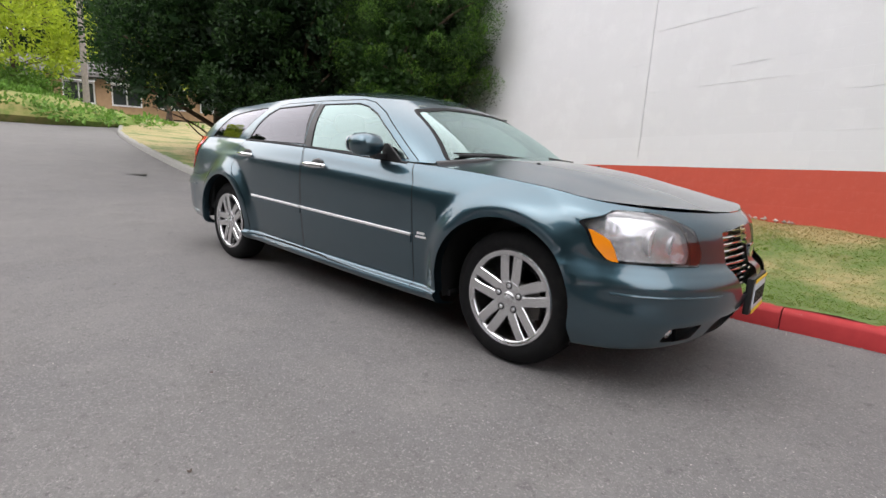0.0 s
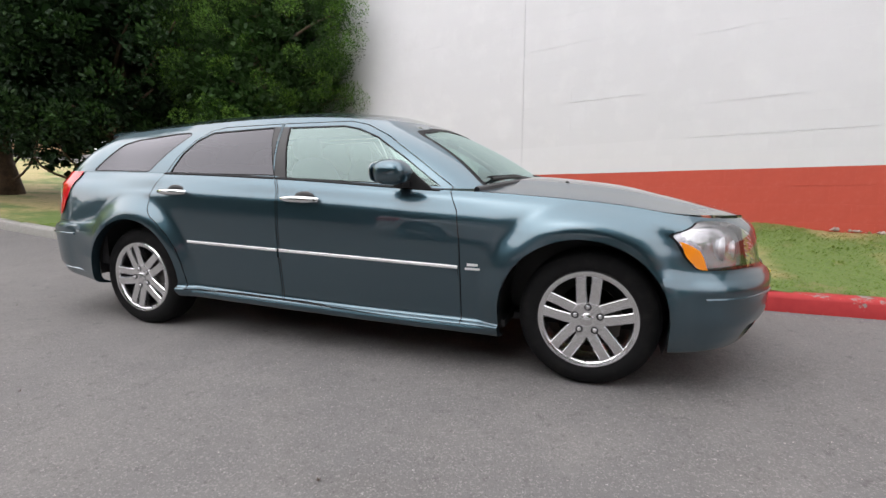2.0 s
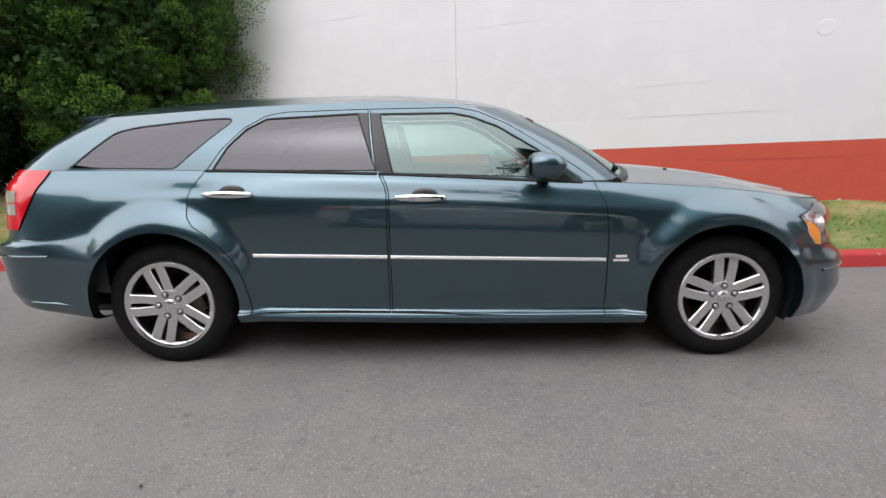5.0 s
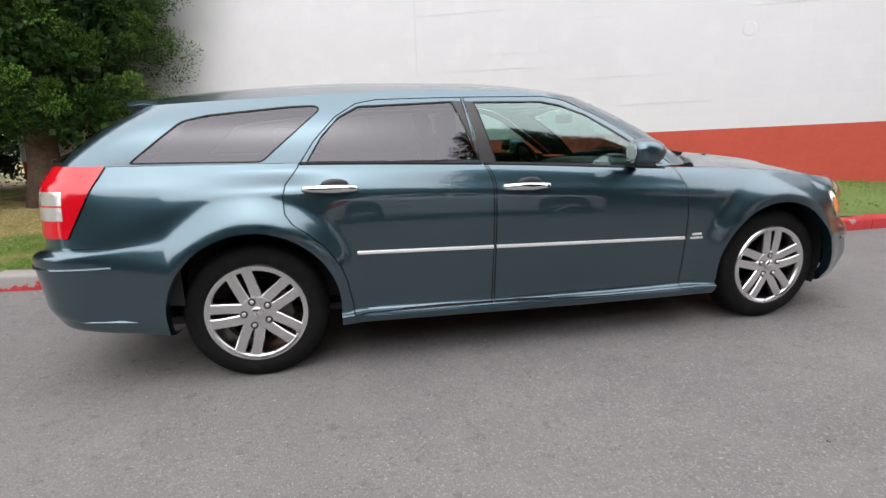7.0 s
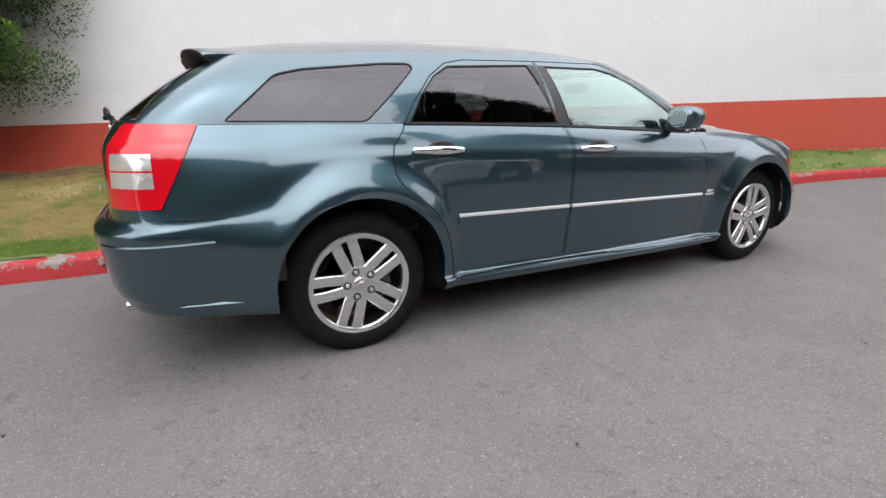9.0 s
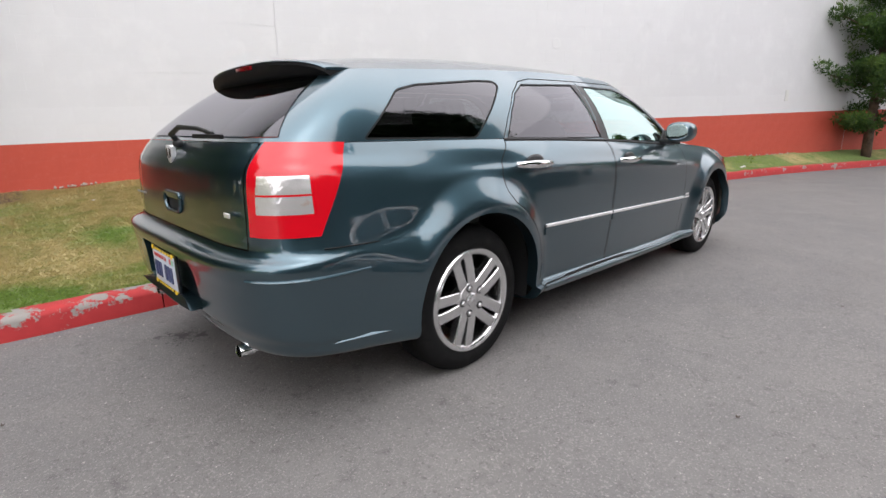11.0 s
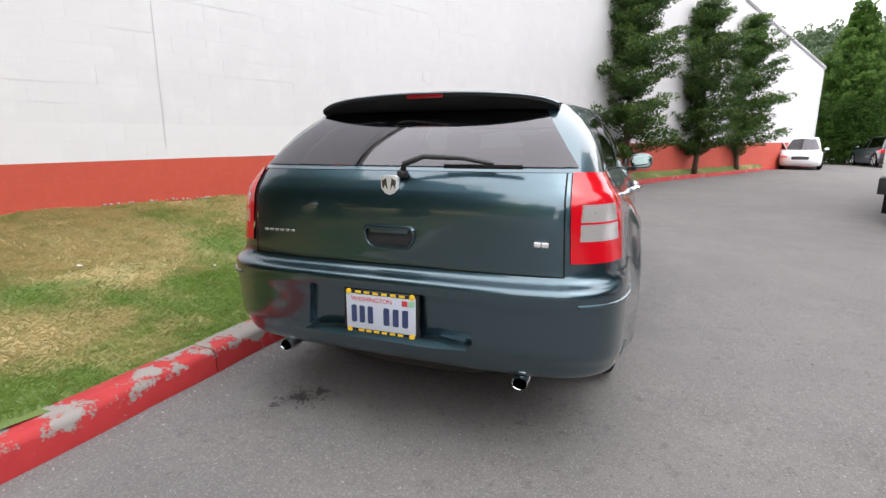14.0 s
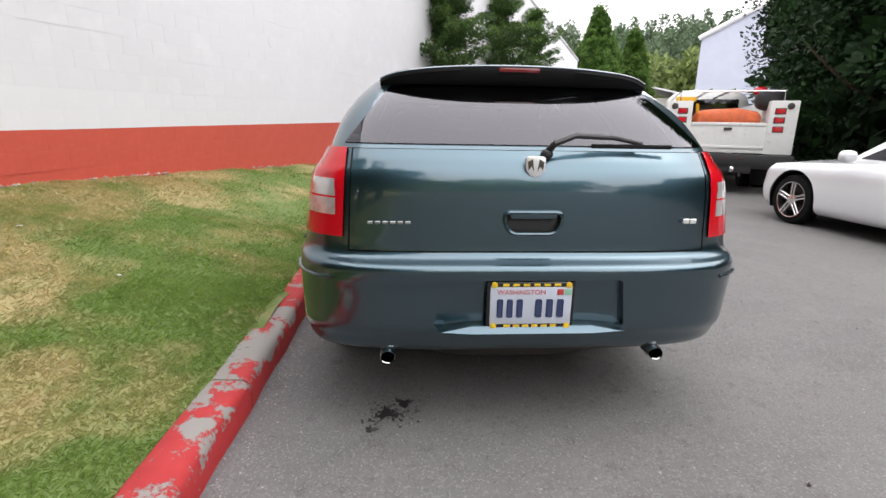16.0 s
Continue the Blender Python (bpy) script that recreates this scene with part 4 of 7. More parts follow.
# ---- wheels ----
def build_wheel(parent, x, sgn, turn=0.0, r=0.352, rim_r=0.246, spokes=True):
    """A wheel whose outer face lies at y = sgn * .895; hub at its own origin."""
    w = part("wheel", revolve([(.05, .02), (.05, .10), (.07, .115)], 20), DARK_METAL, parent)
    w.matrix_basis = pose(x, sgn * 0.874, HUB_Z, 0, turn, 0 if sgn < 0 else 180)
    prof = [(rim_r - .004, .205), (rim_r + .012, .218), (.29, .226), (.325, .214), (r - .008, .195), (r, .168), (r, .062), (r - .008, .035), (.328, .016), (.295, .004), (rim_r + .02, .002), (rim_r + .006, .010), (rim_r - .002, .020)]
    tyre = revolve(prof, 72, caps=False)
    tyre_ob = part("tyre", tyre, TYRE, w, "black rubber tyre", sharp=60)
    bm = None
    for i in range(90):
        a = 2 * math.pi * i / 90
        for yy, ln in ((.074, .022), (.102, .022), (.130, .022), (.156, .022)):
            m = Matrix.Rotation(a + (0.02 if yy in (.102, .156) else 0), 4, "Y") @ Matrix.Translation((r - .0008, yy, 0))
            bm = box((0, 0, 0), (.003, ln, .016), 0, 1, m, bm)
    part("tread", bm, TYRE, tyre_ob, smooth=False)
    part("rim", revolve([(rim_r - .004, .205), (rim_r - .012, .20), (rim_r - .028, .10), (rim_r - .03, .045), (rim_r - .030, .024), (rim_r - .026, .012), (rim_r - .020, .006), (rim_r, .003), (rim_r + .006, .010), (rim_r, .016)], 72, caps=False), ALLOY, w, "polished alloy rim", sharp=40)
    # five pairs of straight spokes
    if spokes:
        for i in range(5):
            bm = None
            rot = Matrix.Rotation(2 * math.pi * i / 5, 4, "Y")
            for s in (-1, 1):
                b = bmesh.new()
                sect = []
                for rad, half, mid, y0, y1 in ((.045, .026, .024, .018, .07), (.095, .0265, .031, .012, .062), (.16, .0255, .0365, .009, .05), (.212, .026, .039, .008, .045), (.234, .034, .041, .010, .042)):
                    c = s * mid
                    ch = 0.004
                    sect.append([b.verts.new((px, py, rad)) for px, py in ((c - half, y1), (c - half, y0 + ch), (c - half + ch, y0), (c + half - ch, y0), (c + half, y0 + ch), (c + half, y1))])
                for p_, q_ in zip(sect, sect[1:]):
                    for k in range(6):
                        b.faces.new((p_[k], p_[(k + 1) % 6], q_[(k + 1) % 6], q_[k]))
                b.faces.new(sect[0])
                b.faces.new(list(reversed(sect[-1])))
                bmesh.ops.recalc_face_normals(b, faces=b.faces[:])
                b.transform(rot)
                bm = join(bm, b)
            part("spoke", bm, ALLOY, w, sharp=30)
    hub = revolve([(.092, .06), (.092, .022), (.086, .012), (.034, .013), (.031, .004), (.026, .001), (.001, .000)], 40)
    part("hub_cap", hub, ALLOY, w, sharp=30)
    for i in range(5):
        a = 2 * math.pi * i / 5
        part("lug_nut", revolve([(.0125, .03), (.0125, .002), (.009, -.003), (.001, -.004)], 12, bm=None), CHROME, w).matrix_basis = pose(.064 * math.sin(a), .006, .064 * math.cos(a))
        # dark disc on the hub face paints in the shade round the nut
        part("lug_recess", revolve([(.019, .02), (.019, .0105), (.001, .0105)], 16), CABIN_DARK, w).matrix_basis = pose(.064 * math.sin(a), 0, .064 * math.cos(a))
    bmx = None
    for k in range(-1, 2):
        bmx = box((k * .009, -.0015, .004 - abs(k) * .006), (.006, .003, .02), .001, 1, None, bmx)
    part("hub_badge", bmx, CHROME, w)
    part("brake_disc", revolve([(.16, .085), (.16, .098), (.08, .098), (.08, .085), (.16, .085)], 40), DARK_METAL, w, "rusty brake disc")
    part("caliper", prism([(.06, -.10), (.155, -.09), (.165, .02), (.14, .09), (.06, .06)], .06, .10, "y", .008), DARK_METAL, w)
    part("valve", tube([(.0, .012, -rim_r + .022), (.0, -.002, -rim_r + .034)], .004, 8), BLACK_RUBBER, w)
    return w


for wx, wt_r, wt_l in ((HUB_F, 0, 20), (HUB_R, -18, 40)):
    build_wheel(estate, wx, -1, wt_r)
    build_wheel(estate, wx, 1, wt_l)


# ---- estate car: fittings ----
def skin_y(x, z):
    """The right side's y at a place along and up the doors."""
    rows_ = [(q["z"](x), q["w"](x)) for q in LOWER]
    for (z0, w0), (z1, w1) in zip(rows_, rows_[1:]):
        if z0 <= z <= z1:
            return flare(x, -(w0 + (w1 - w0) * (z - z0) / (z1 - z0)), z)[1]
    return -rows_[-1][1]


for sgn, k in ((-1, 0), (1, 1)):
    fd, rd = door_objects["front_door"][k], door_objects["rear_door"][k]
    flip = Matrix.Diagonal((1, -sgn, 1, 1))
    # chrome strip on a body-coloured rubbing strip
    for holder, xa, xb in ((rd, -1.015, -.304), (fd, -.286, .856)):
        for nm, mt, zz, out, hh in (("rubbing_strip", TEAL, -.014, .006, .026), ("trim_strip", SATIN_CHROME, .008, .011, .0085)):
            b = bmesh.new()
            rings = []
            for x in np.linspace(xa, xb, 16):
                z = .631 - (x + 1.015) * (.052 / 1.877) + zz
                y = skin_y(x, z)
                rings.append([b.verts.new(q) for q in ((x, y + .01, z - hh), (x, y - out * .8, z - hh), (x, y - out, z - hh * .5), (x, y - out, z + hh * .5), (x, y - out * .8, z + hh), (x, y + .01, z + hh))])
            for p_, q_ in zip(rings, rings[1:]):
                for i in range(6):
                    b.faces.new((p_[i], p_[(i + 1) % 6], q_[(i + 1) % 6], q_[i]))
            b.faces.new(rings[0])
            b.faces.new(list(reversed(rings[-1])))
            bmesh.ops.recalc_face_normals(b, faces=b.faces[:])
            b.transform(flip)
            part(nm, b, mt, holder, "bright chrome strip" if mt is SATIN_CHROME else "", sharp=30)
    # handles: chrome bar before a cup whose shade is put in as black
    for holder, x0, z0 in ((fd, -.248, .934), (rd, -1.252, .966)):
        y = skin_y(x0 + .13, z0)
        cup = blob((x0 + .15, y + .004, z0 + .004), (.072, .012, .040), 2.2, 18)
        cup.transform(flip)
        part("handle_cup", cup, BLACK_PLASTIC, holder)
        b = bmesh.new()
        rings = []
        for t in np.linspace(0, 1, 13):
            x = x0 + t * .255
            off = .016 + .022 * math.sin(math.pi * t) ** .6
            h = .0135 + .006 * math.sin(math.pi * t)
            yy = skin_y(x, z0) - off
            rings.append([b.verts.new((x, yy + .012 * math.cos(a), z0 + h * math.sin(a) - .004 * t)) for a in np.linspace(0, 2 * math.pi, 12, endpoint=False)])
        for p_, q_ in zip(rings, rings[1:]):
            for i in range(12):
                b.faces.new((p_[i], p_[(i + 1) % 12], q_[(i + 1) % 12], q_[i]))
        b.faces.new(rings[0])
        b.faces.new(rings[-1])
        bmesh.ops.recalc_face_normals(b, faces=b.faces[:])
        b = blob((x0 + .012, skin_y(x0, z0) - .012, z0), (.018, .018, .015), 2.5, 12, b)
        b = blob((x0 + .238, skin_y(x0 + .24, z0) - .014, z0 - .004), (.024, .020, .016), 2.5, 12, b)
        b.transform(flip)
        handle = part("door_handle", b, CHROME, holder, "chrome door handle")
        if holder is fd:
            lock = revolve([(.001, -.004), (.009, -.003), (.009, .004)], 14)
            lock.transform(Matrix.Translation((x0 + .238, skin_y(x0 + .24, z0) - .034, z0 - .004)))
            lock.transform(flip)
            part("lock", lock, BLACK_PLASTIC, handle)
    # black moulding along the waist
    for holder, xa, xb in ((rd, -1.262, -.348), (fd, -.338, .735)):
        b = bmesh.new()
        rings = []
        for x in np.linspace(xa, xb, 14):
            z = belt["z"](x) - .006
            y = -belt["w"](x)
            rings.append([b.verts.new(q) for q in ((x, y + .012, z - .008), (x, y - .006, z - .010), (x, y - .008, z + .004), (x, y + .012, z + .014))])
        for p_, q_ in zip(rings, rings[1:]):
            for i in range(4):
                b.faces.new((p_[i], p_[(i + 1) % 4], q_[(i + 1) % 4], q_[i]))
        b.faces.new(rings[0])
        b.faces.new(rings[-1])
        bmesh.ops.recalc_face_normals(b, faces=b.faces[:])
        b.transform(flip)
        part("waist_moulding", b, BLACK_RUBBER, holder)
    # badge behind the front wheel
    for zz, ln in ((.604, .060), (.582, .082)):
        b = box((.938, skin_y(.938, zz) - .002, zz), (ln, .007, .012 if ln > .07 else .014), .002)
        b.transform(flip)
        part("wing_badge", b, SATIN_CHROME, estate, "small chrome wing badge")
    # mirror
    b = blob((.505, -.975, 1.088), (.090, .092, .068), 2.7, 28)
    for v in b.verts:
        if v.co.x > .505:
            v.co.x += .02 * (1 - abs(v.co.z - 1.088) / .07)
        else:
            v.co.x = max(v.co.x, .437 + .25 * (v.co.y + .975))
    b.transform(flip)
    mir = part("mirror", b, TEAL, fd, "teal door mirror", sharp=50)
    g = blob((.4345, -.975, 1.088), (.003, .078, .054), 2.7, 24)
    for v in g.verts:
        v.co.x += .25 * (v.co.y + .975)
    g.transform(flip)
    part("mirror_glass", g, MIRROR_GLASS, mir, "mirror glass")
    b = prism([(.56, -.83), (.50, -.83), (.49, -.93), (.56, -.95)], 1.005, 1.04, "z", .006)
    b = prism([(.50, 1.0), (.70, .99), (.57, 1.10), (.53, 1.10)], -.852, -.835, "y", .003, b)
    b.transform(flip)
    part("mirror_foot", b, BLACK_PLASTIC, mir)
    # sill moulding ends
    b = tube([(x, -(LOWER[2]["w"](x)) - .001, LOWER[2]["z"](x) + .004) for x in np.linspace(-1.0, 1.06, 20)], .010, 8)
    b.transform(flip)
    part("sill_strip", b, TEAL, estate)
    # bumper creases: raised bright line front and rear
    for x0, x1, q, dz in ((-2.46, -2.04, LOWER[6], -.004), (1.99, 2.30, LOWER[6], -.040)):
        pts = []
        for t in np.linspace(0, 1, 12):
            if x0 < 0:
                tt = math.pi / 2 * (.40 + .56 * t)
                c, s_ = math.cos(tt) ** (2 / q["nr"]), math.sin(tt) ** (2 / q["nr"])
                xx, yy = q["xcr"] + (q["xr"] - q["xcr"]) * c, -q["w"](q["xcr"]) * s_
            else:
                tt = math.pi / 2 * (.30 + .50 * t)
                c, s_ = math.cos(tt) ** (2 / q["nf"]), math.sin(tt) ** (2 / q["nf"])
                xx, yy = q["xcf"] + (q["xf"] - q["xcf"]) * c, -q["w"](q["xcf"]) * s_
            pts.append((xx, yy * 1.002 - .002, q["z"](xx) + dz))
        b = tube(pts, .0065, 8)
        b.transform(flip)
        part("bumper_crease", b, TEAL, estate)

# tail lamps: red lens, two clear windows with reflectors, a dark edge below
for sgn in (-1, 1):
    b = outward(lamp_r.copy())
    for z0, z1 in ((.865, .925), (.932, .992)):
        poly = [(-.715 - (z0 - .8) * .02, z0), (-.855, z0), (-.855, z1), (-.715, z1)]
        cut(b, poly, "end", lambda c: True)
    wins = take(b, lambda c: -.845 < c.y < -.715 and c.x < -2.285 and (.865 < c.z < .925 or .932 < c.z < .992))
    if sgn > 0:
        b, wins = mirrored(b, False), mirrored(wins, False)
    lamp = part("tail_lamp", push(b, .007), RED_LENS, estate, "red tail lamp with two clear windows", sharp=50)
    part("clear_window", push(wins, .0075), LAMP_WINDOW, lamp, "clear window with faceted reflector")
lamp_r.free()

# head lamps: housing set back behind a clear lens
AMBER = [(-.90, .77), (-.868, .765), (-.842, .725), (-.815, .60), (-.90, .60)]
cut(head_lens, AMBER, "end", lambda c: True)
amber = take_poly(head_lens, AMBER, "end", lambda c: True)
bm = head_lens.copy()
back = head_lens.copy()
for v in back.verts:
    v.co.x -= .055
    v.co.y *= .975
for sgn in (-1, 1):
    le, ho, am = outward(bm.copy()), outward(back.copy()), push(outward(amber.copy()), .004)
    if sgn > 0:
        le, ho, am = mirrored(le, False), mirrored(ho, False), mirrored(am, False)
    cover = part("head_lamp", push(le, .004), GLASS_LENS, estate, "clear head lamp with amber side marker", sharp=60)
    part("reflector_housing", ho, REFLECTOR, cover, "bright reflector housing")
    for x0, y0, z0, r0 in ((2.125, .665, .715, .062), (2.185, .575, .705, .05)):
        bowl = revolve([(r0, .03), (r0 * .95, .025), (r0 * .55, -.02), (.012, -.035), (.012, .01), (.001, .012)], 28, "X")
        bowl.transform(Matrix.Translation((x0 - .02, sgn * y0, z0)))
        part("projector", bowl, SATIN_CHROME, cover)
    part("side_marker", am, AMBER_LENS, cover, "amber marker")
bm.free()
back.free()
head_lens.free()

# grille: dark backing, bright horizontal bars, body-coloured cross
part("grille_backing", prism([(2.325, .44), (2.345, .44), (2.265, .81), (2.245, .81)], -.36, .36, "y"), GLOSS_BLACK, estate)
for sgn in (-1, 1):
    for k in range(10):
        z = .497 + k * .0302
        y_out = .245 + min((z - .475) / .09, 1) * .095 if z < .565 else .335 + (z - .565) * .12
        bar = tube([(2.400 - .33 * max(z - .60, 0) - .33 * (y / .9) ** 2.2 * .9, sgn * y, z) for y in np.linspace(.045, y_out, 6)], .0065, 8)
        part("grille_bar", bar, CHROME, estate, "chrome grille bar")
part("grille_emblem", prism([(-.045, .70), (.045, .70), (.045, .655), (0, .62), (-.045, .655)], 2.395, 2.41, "x", .004), CHROME, estate, "chrome shield emblem")
part("intake_backing", box((2.24, 0, .325), (.02, 1.06, .15), .004), BLACK_PLASTIC, estate)
for sgn in (-1, 1):
    part("fog_backing", box((2.165, sgn * .615, .325), (.02, .22, .11), .004), BLACK_PLASTIC, estate)
for sgn in (-1, 1):
    fog = revolve([(.036, .02), (.036, .0), (.02, -.012), (.001, -.014)], 20, "X")
    fog.transform(Matrix.Translation((2.235, sgn * .615, .325)) @ Matrix.Rotation(math.pi, 4, "Z"))
    part("fog_lamp", fog, REFLECTOR, estate)
# front plate in a dark holder
holder = part("front_plate_holder", box((2.455, 0, .455), (.03, .34, .18), .006), BLACK_PLASTIC, estate, "black front plate holder")
part("front_plate", box((2.472, 0, .455), (.006, .300, .140), .003), material("plate_white", (0.50, 0.54, 0.62), 0.4), holder, "pale number plate")
part("plate_border", box((2.4762, 0, .378), (.003, .30, .02), .001, 1, None, box((2.4762, 0, .531), (.003, .30, .018), .001)), material("plate_yellow", (0.75, 0.5, 0.02), 0.5), holder)

# rear details
for k in range(6):
    part("plate_bar", box((2.4765, -.105 + k * .042, .45), (.003, .026, .07), .004, 1), BLACK_PLASTIC, holder)
PLATE_WHITE = bpy.data.materials["plate_white"]
PLATE_YELLOW = bpy.data.materials["plate_yellow"]
PLATE_BLUE = material("plate_dark_blue", (0.03, 0.045, 0.12), 0.5)
PLATE_RED = material("plate_red", (0.5, 0.05, 0.05), 0.5)
STICKER = material("plate_green", (0.25, 0.5, 0.35), 0.5)
RX = -2.552
rec = prism([(-.35, .458), (-.22, .476), (.22, .476), (.35, .458), (.22, .449), (-.22, .449)], RX - .022, RX + .03, "x", .003)
for v in rec.verts:
    v.co.x -= .018 if v.co.x < RX and v.co.z < .462 else 0
part("recess_ledge", rec, TEAL, bumper)
plate = part("plate_frame", box((RX - .012, .008, .556), (.014, .325, .178), .005), GLOSS_BLACK, estate, "black and yellow plate frame")
part("number_plate", box((RX - .0205, .008, .556), (.006, .300, .150), .003), PLATE_WHITE, plate, "white number plate")
part("frame_panel", box((RX - .0215, .008, .634), (.004, .285, .018), .001, 1, None, box((RX - .0215, .008, .477), (.004, .285, .018), .001)), GLOSS_BLACK, plate, "black frame panels with yellow lettering")
for y0 in (-.128, .144):
    for z0 in (.634, .477):
        s_ = revolve([(.001, -.005), (.011, -.004), (.011, .002)], 14, "X")
        s_.transform(Matrix.Translation((RX - .0225, y0, z0)))
        part("screw_cap", s_, PLATE_YELLOW, plate)
for k in range(3):
    part("plate_bar", box((RX - .0245, .122 - k * .036, .545), (.003, .022, .070), .004, 1), PLATE_BLUE, plate)
    part("plate_bar", box((RX - .0245, -.020 - k * .040, .545), (.003, .024, .070), .004, 1), PLATE_BLUE, plate)
for zz, aa in ((.634, .11), (.477, .10)):
    for k in range(6):
        part("frame_bar", box((RX - .0242, .008 + aa * (k - 2.5) / 2.9, zz), (.002, .024, .010), .001, 1), PLATE_YELLOW, plate)
part("sticker", box((RX - .0245, -.098, .607), (.002, .024, .022), .001), PLATE_RED, plate)
part("sticker", box((RX - .0245, -.126, .607), (.002, .026, .022), .001), STICKER, plate)
txt = bpy.data.curves.new("state_name", "FONT")
txt.body = "WASHINGTON"
txt.size, txt.extrude, txt.align_x = .026, .0008, "CENTER"
tob = new("state_name", txt)
dg = bpy.context.evaluated_depsgraph_get()
tme = bpy.data.meshes.new_from_object(tob.evaluated_get(dg))
bpy.data.objects.remove(tob)
tme.materials.append(PLATE_RED)
shared("state_name", tme, plate, pose(RX - .0242, .045, .598, 90, 0, -90))

# tailgate handle, emblem, letters
hb = box((-2.468, 0, .846), (.05, .206, .076), .012)
part("handle_bowl", hb, CABIN_DARK, gate, "dark handle recess")
rim_pts = [(-.106, .886), (.106, .886), (.104, .84), (.078, .806), (-.078, .806), (-.104, .84)]
rp = rounded(rim_pts, .02, 3)
part("handle_rim", tube([(-2.503 + (.9 - z) * -.02, y, z) for y, z in rp + rp[:1]], .008, 8), TEAL, gate)
part("handle_lip", prism([(-.09, .882), (.09, .882), (.08, .862), (-.08, .862)], -2.506, -2.49, "x", .003), TEAL, gate)
em = prism([(-.037, 1.078), (-.026, 1.085), (.026, 1.085), (.037, 1.078), (.035, 1.036), (.018, 1.016), (0, 1.010), (-.018, 1.016), (-.035, 1.036)], -2.492, -2.472, "x", .004)
emblem = part("emblem", em, SATIN_CHROME, gate, "chrome shield emblem")
for sgn in (-1, 1):
    part("emblem_relief", prism([(sgn * .006, 1.03), (sgn * .012, 1.075), (sgn * .03, 1.065), (sgn * .026, 1.035), (sgn * .016, 1.05)], -2.4945, -2.49, "x", .001), DARK_METAL, emblem)
for k in range(6):
    part("name_bar", box((-2.498, .590 - k * .027, .845), (.004, .020, .011), .002, 1), BADGE, gate, "chrome lettering")
for y0 in (-.578, -.605):
    part("model_bar", box((-2.499, y0, .855), (.005, .024, .018), .002, 1), SATIN_CHROME, gate, "chrome lettering")
# roof spoiler with the high brake lamp: a crescent visor that dies away into the pillars
def visor(y):
    """Rear edge, top and depth of the visor at y."""
    u = abs(y) / .575
    return -2.132 + .075 * u ** 4, 1.430 - .036 * u ** 2.2 - .020 * u ** 12, .076 * (1 - .22 * u ** 2 - .3 * u ** 14)


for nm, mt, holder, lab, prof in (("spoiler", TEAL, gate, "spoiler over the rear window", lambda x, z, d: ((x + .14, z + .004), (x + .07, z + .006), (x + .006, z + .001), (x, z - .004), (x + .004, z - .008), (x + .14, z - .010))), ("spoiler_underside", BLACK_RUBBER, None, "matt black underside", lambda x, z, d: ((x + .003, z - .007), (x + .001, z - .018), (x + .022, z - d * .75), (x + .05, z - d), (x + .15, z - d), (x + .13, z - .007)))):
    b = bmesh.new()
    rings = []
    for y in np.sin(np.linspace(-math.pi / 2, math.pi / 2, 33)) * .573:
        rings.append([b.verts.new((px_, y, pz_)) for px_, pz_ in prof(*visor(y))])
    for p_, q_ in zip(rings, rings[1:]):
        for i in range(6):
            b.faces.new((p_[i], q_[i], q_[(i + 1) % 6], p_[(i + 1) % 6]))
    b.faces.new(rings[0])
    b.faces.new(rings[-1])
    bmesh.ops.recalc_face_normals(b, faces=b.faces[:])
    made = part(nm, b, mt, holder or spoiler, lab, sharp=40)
    spoiler = made if holder else spoiler
part("brake_lamp", box((visor(0)[0] + .004, 0, 1.411), (.012, .17, .018), .004), DARK_RED_LENS, spoiler, "dark red high brake lamp")
# wedge-shaped step low on the side of the rear bumper
for sgn in (-1, 1):
    b = bmesh.new()
    vs = [b.verts.new((x, sgn * y, z)) for x, y, z in ((-1.985, .880, .408), (-1.995, .914, .376), (-2.29, .880, .392), (-1.985, .872, .360))]
    for f in ((0, 1, 2), (1, 3, 2), (0, 3, 1), (0, 2, 3)):
        b.faces.new([vs[i] for i in f])
    bmesh.ops.recalc_face_normals(b, faces=b.faces[:])
    part("bumper_step", b, TEAL, bumper, smooth=False)
# seam between wing and rear bumper
q = LOWER[8]
for sgn in (-1, 1):
    pts = []
    for x in np.linspace(-2.285, -1.885, 16):
        c = max((x - q["xcr"]) / (q["xr"] - q["xcr"]), 0)
        y = -q["w"](q["xcr"]) * (1 - c ** q["nr"]) ** (1 / q["nr"])
        z = .7445 + (x + 2.33) * -.034
        pts.append((x, -sgn * (flare(x, y, z)[1] - .0015), z))
    part("panel_seam", tube(pts, .0028, 6), BLACK_RUBBER, bumper)
# rear wiper
wp = tube([(-2.460, -.045, 1.098), (-2.490, -.065, 1.130), (-2.480, -.14, 1.158), (-2.460, -.29, 1.152), (-2.445, -.40, 1.132)], .013, 10, taper=.6)
wiper = part("rear_wiper", blob((-2.462, -.045, 1.092), (.022, .022, .018), 2.5, 14, wp), BLACK_PLASTIC, gate, "black rear wiper")
part("wiper_blade", box((-2.452, -.36, 1.122), (.012, .30, .016), .004, 2, pose(0, 0, 0)), BLACK_RUBBER, wiper)
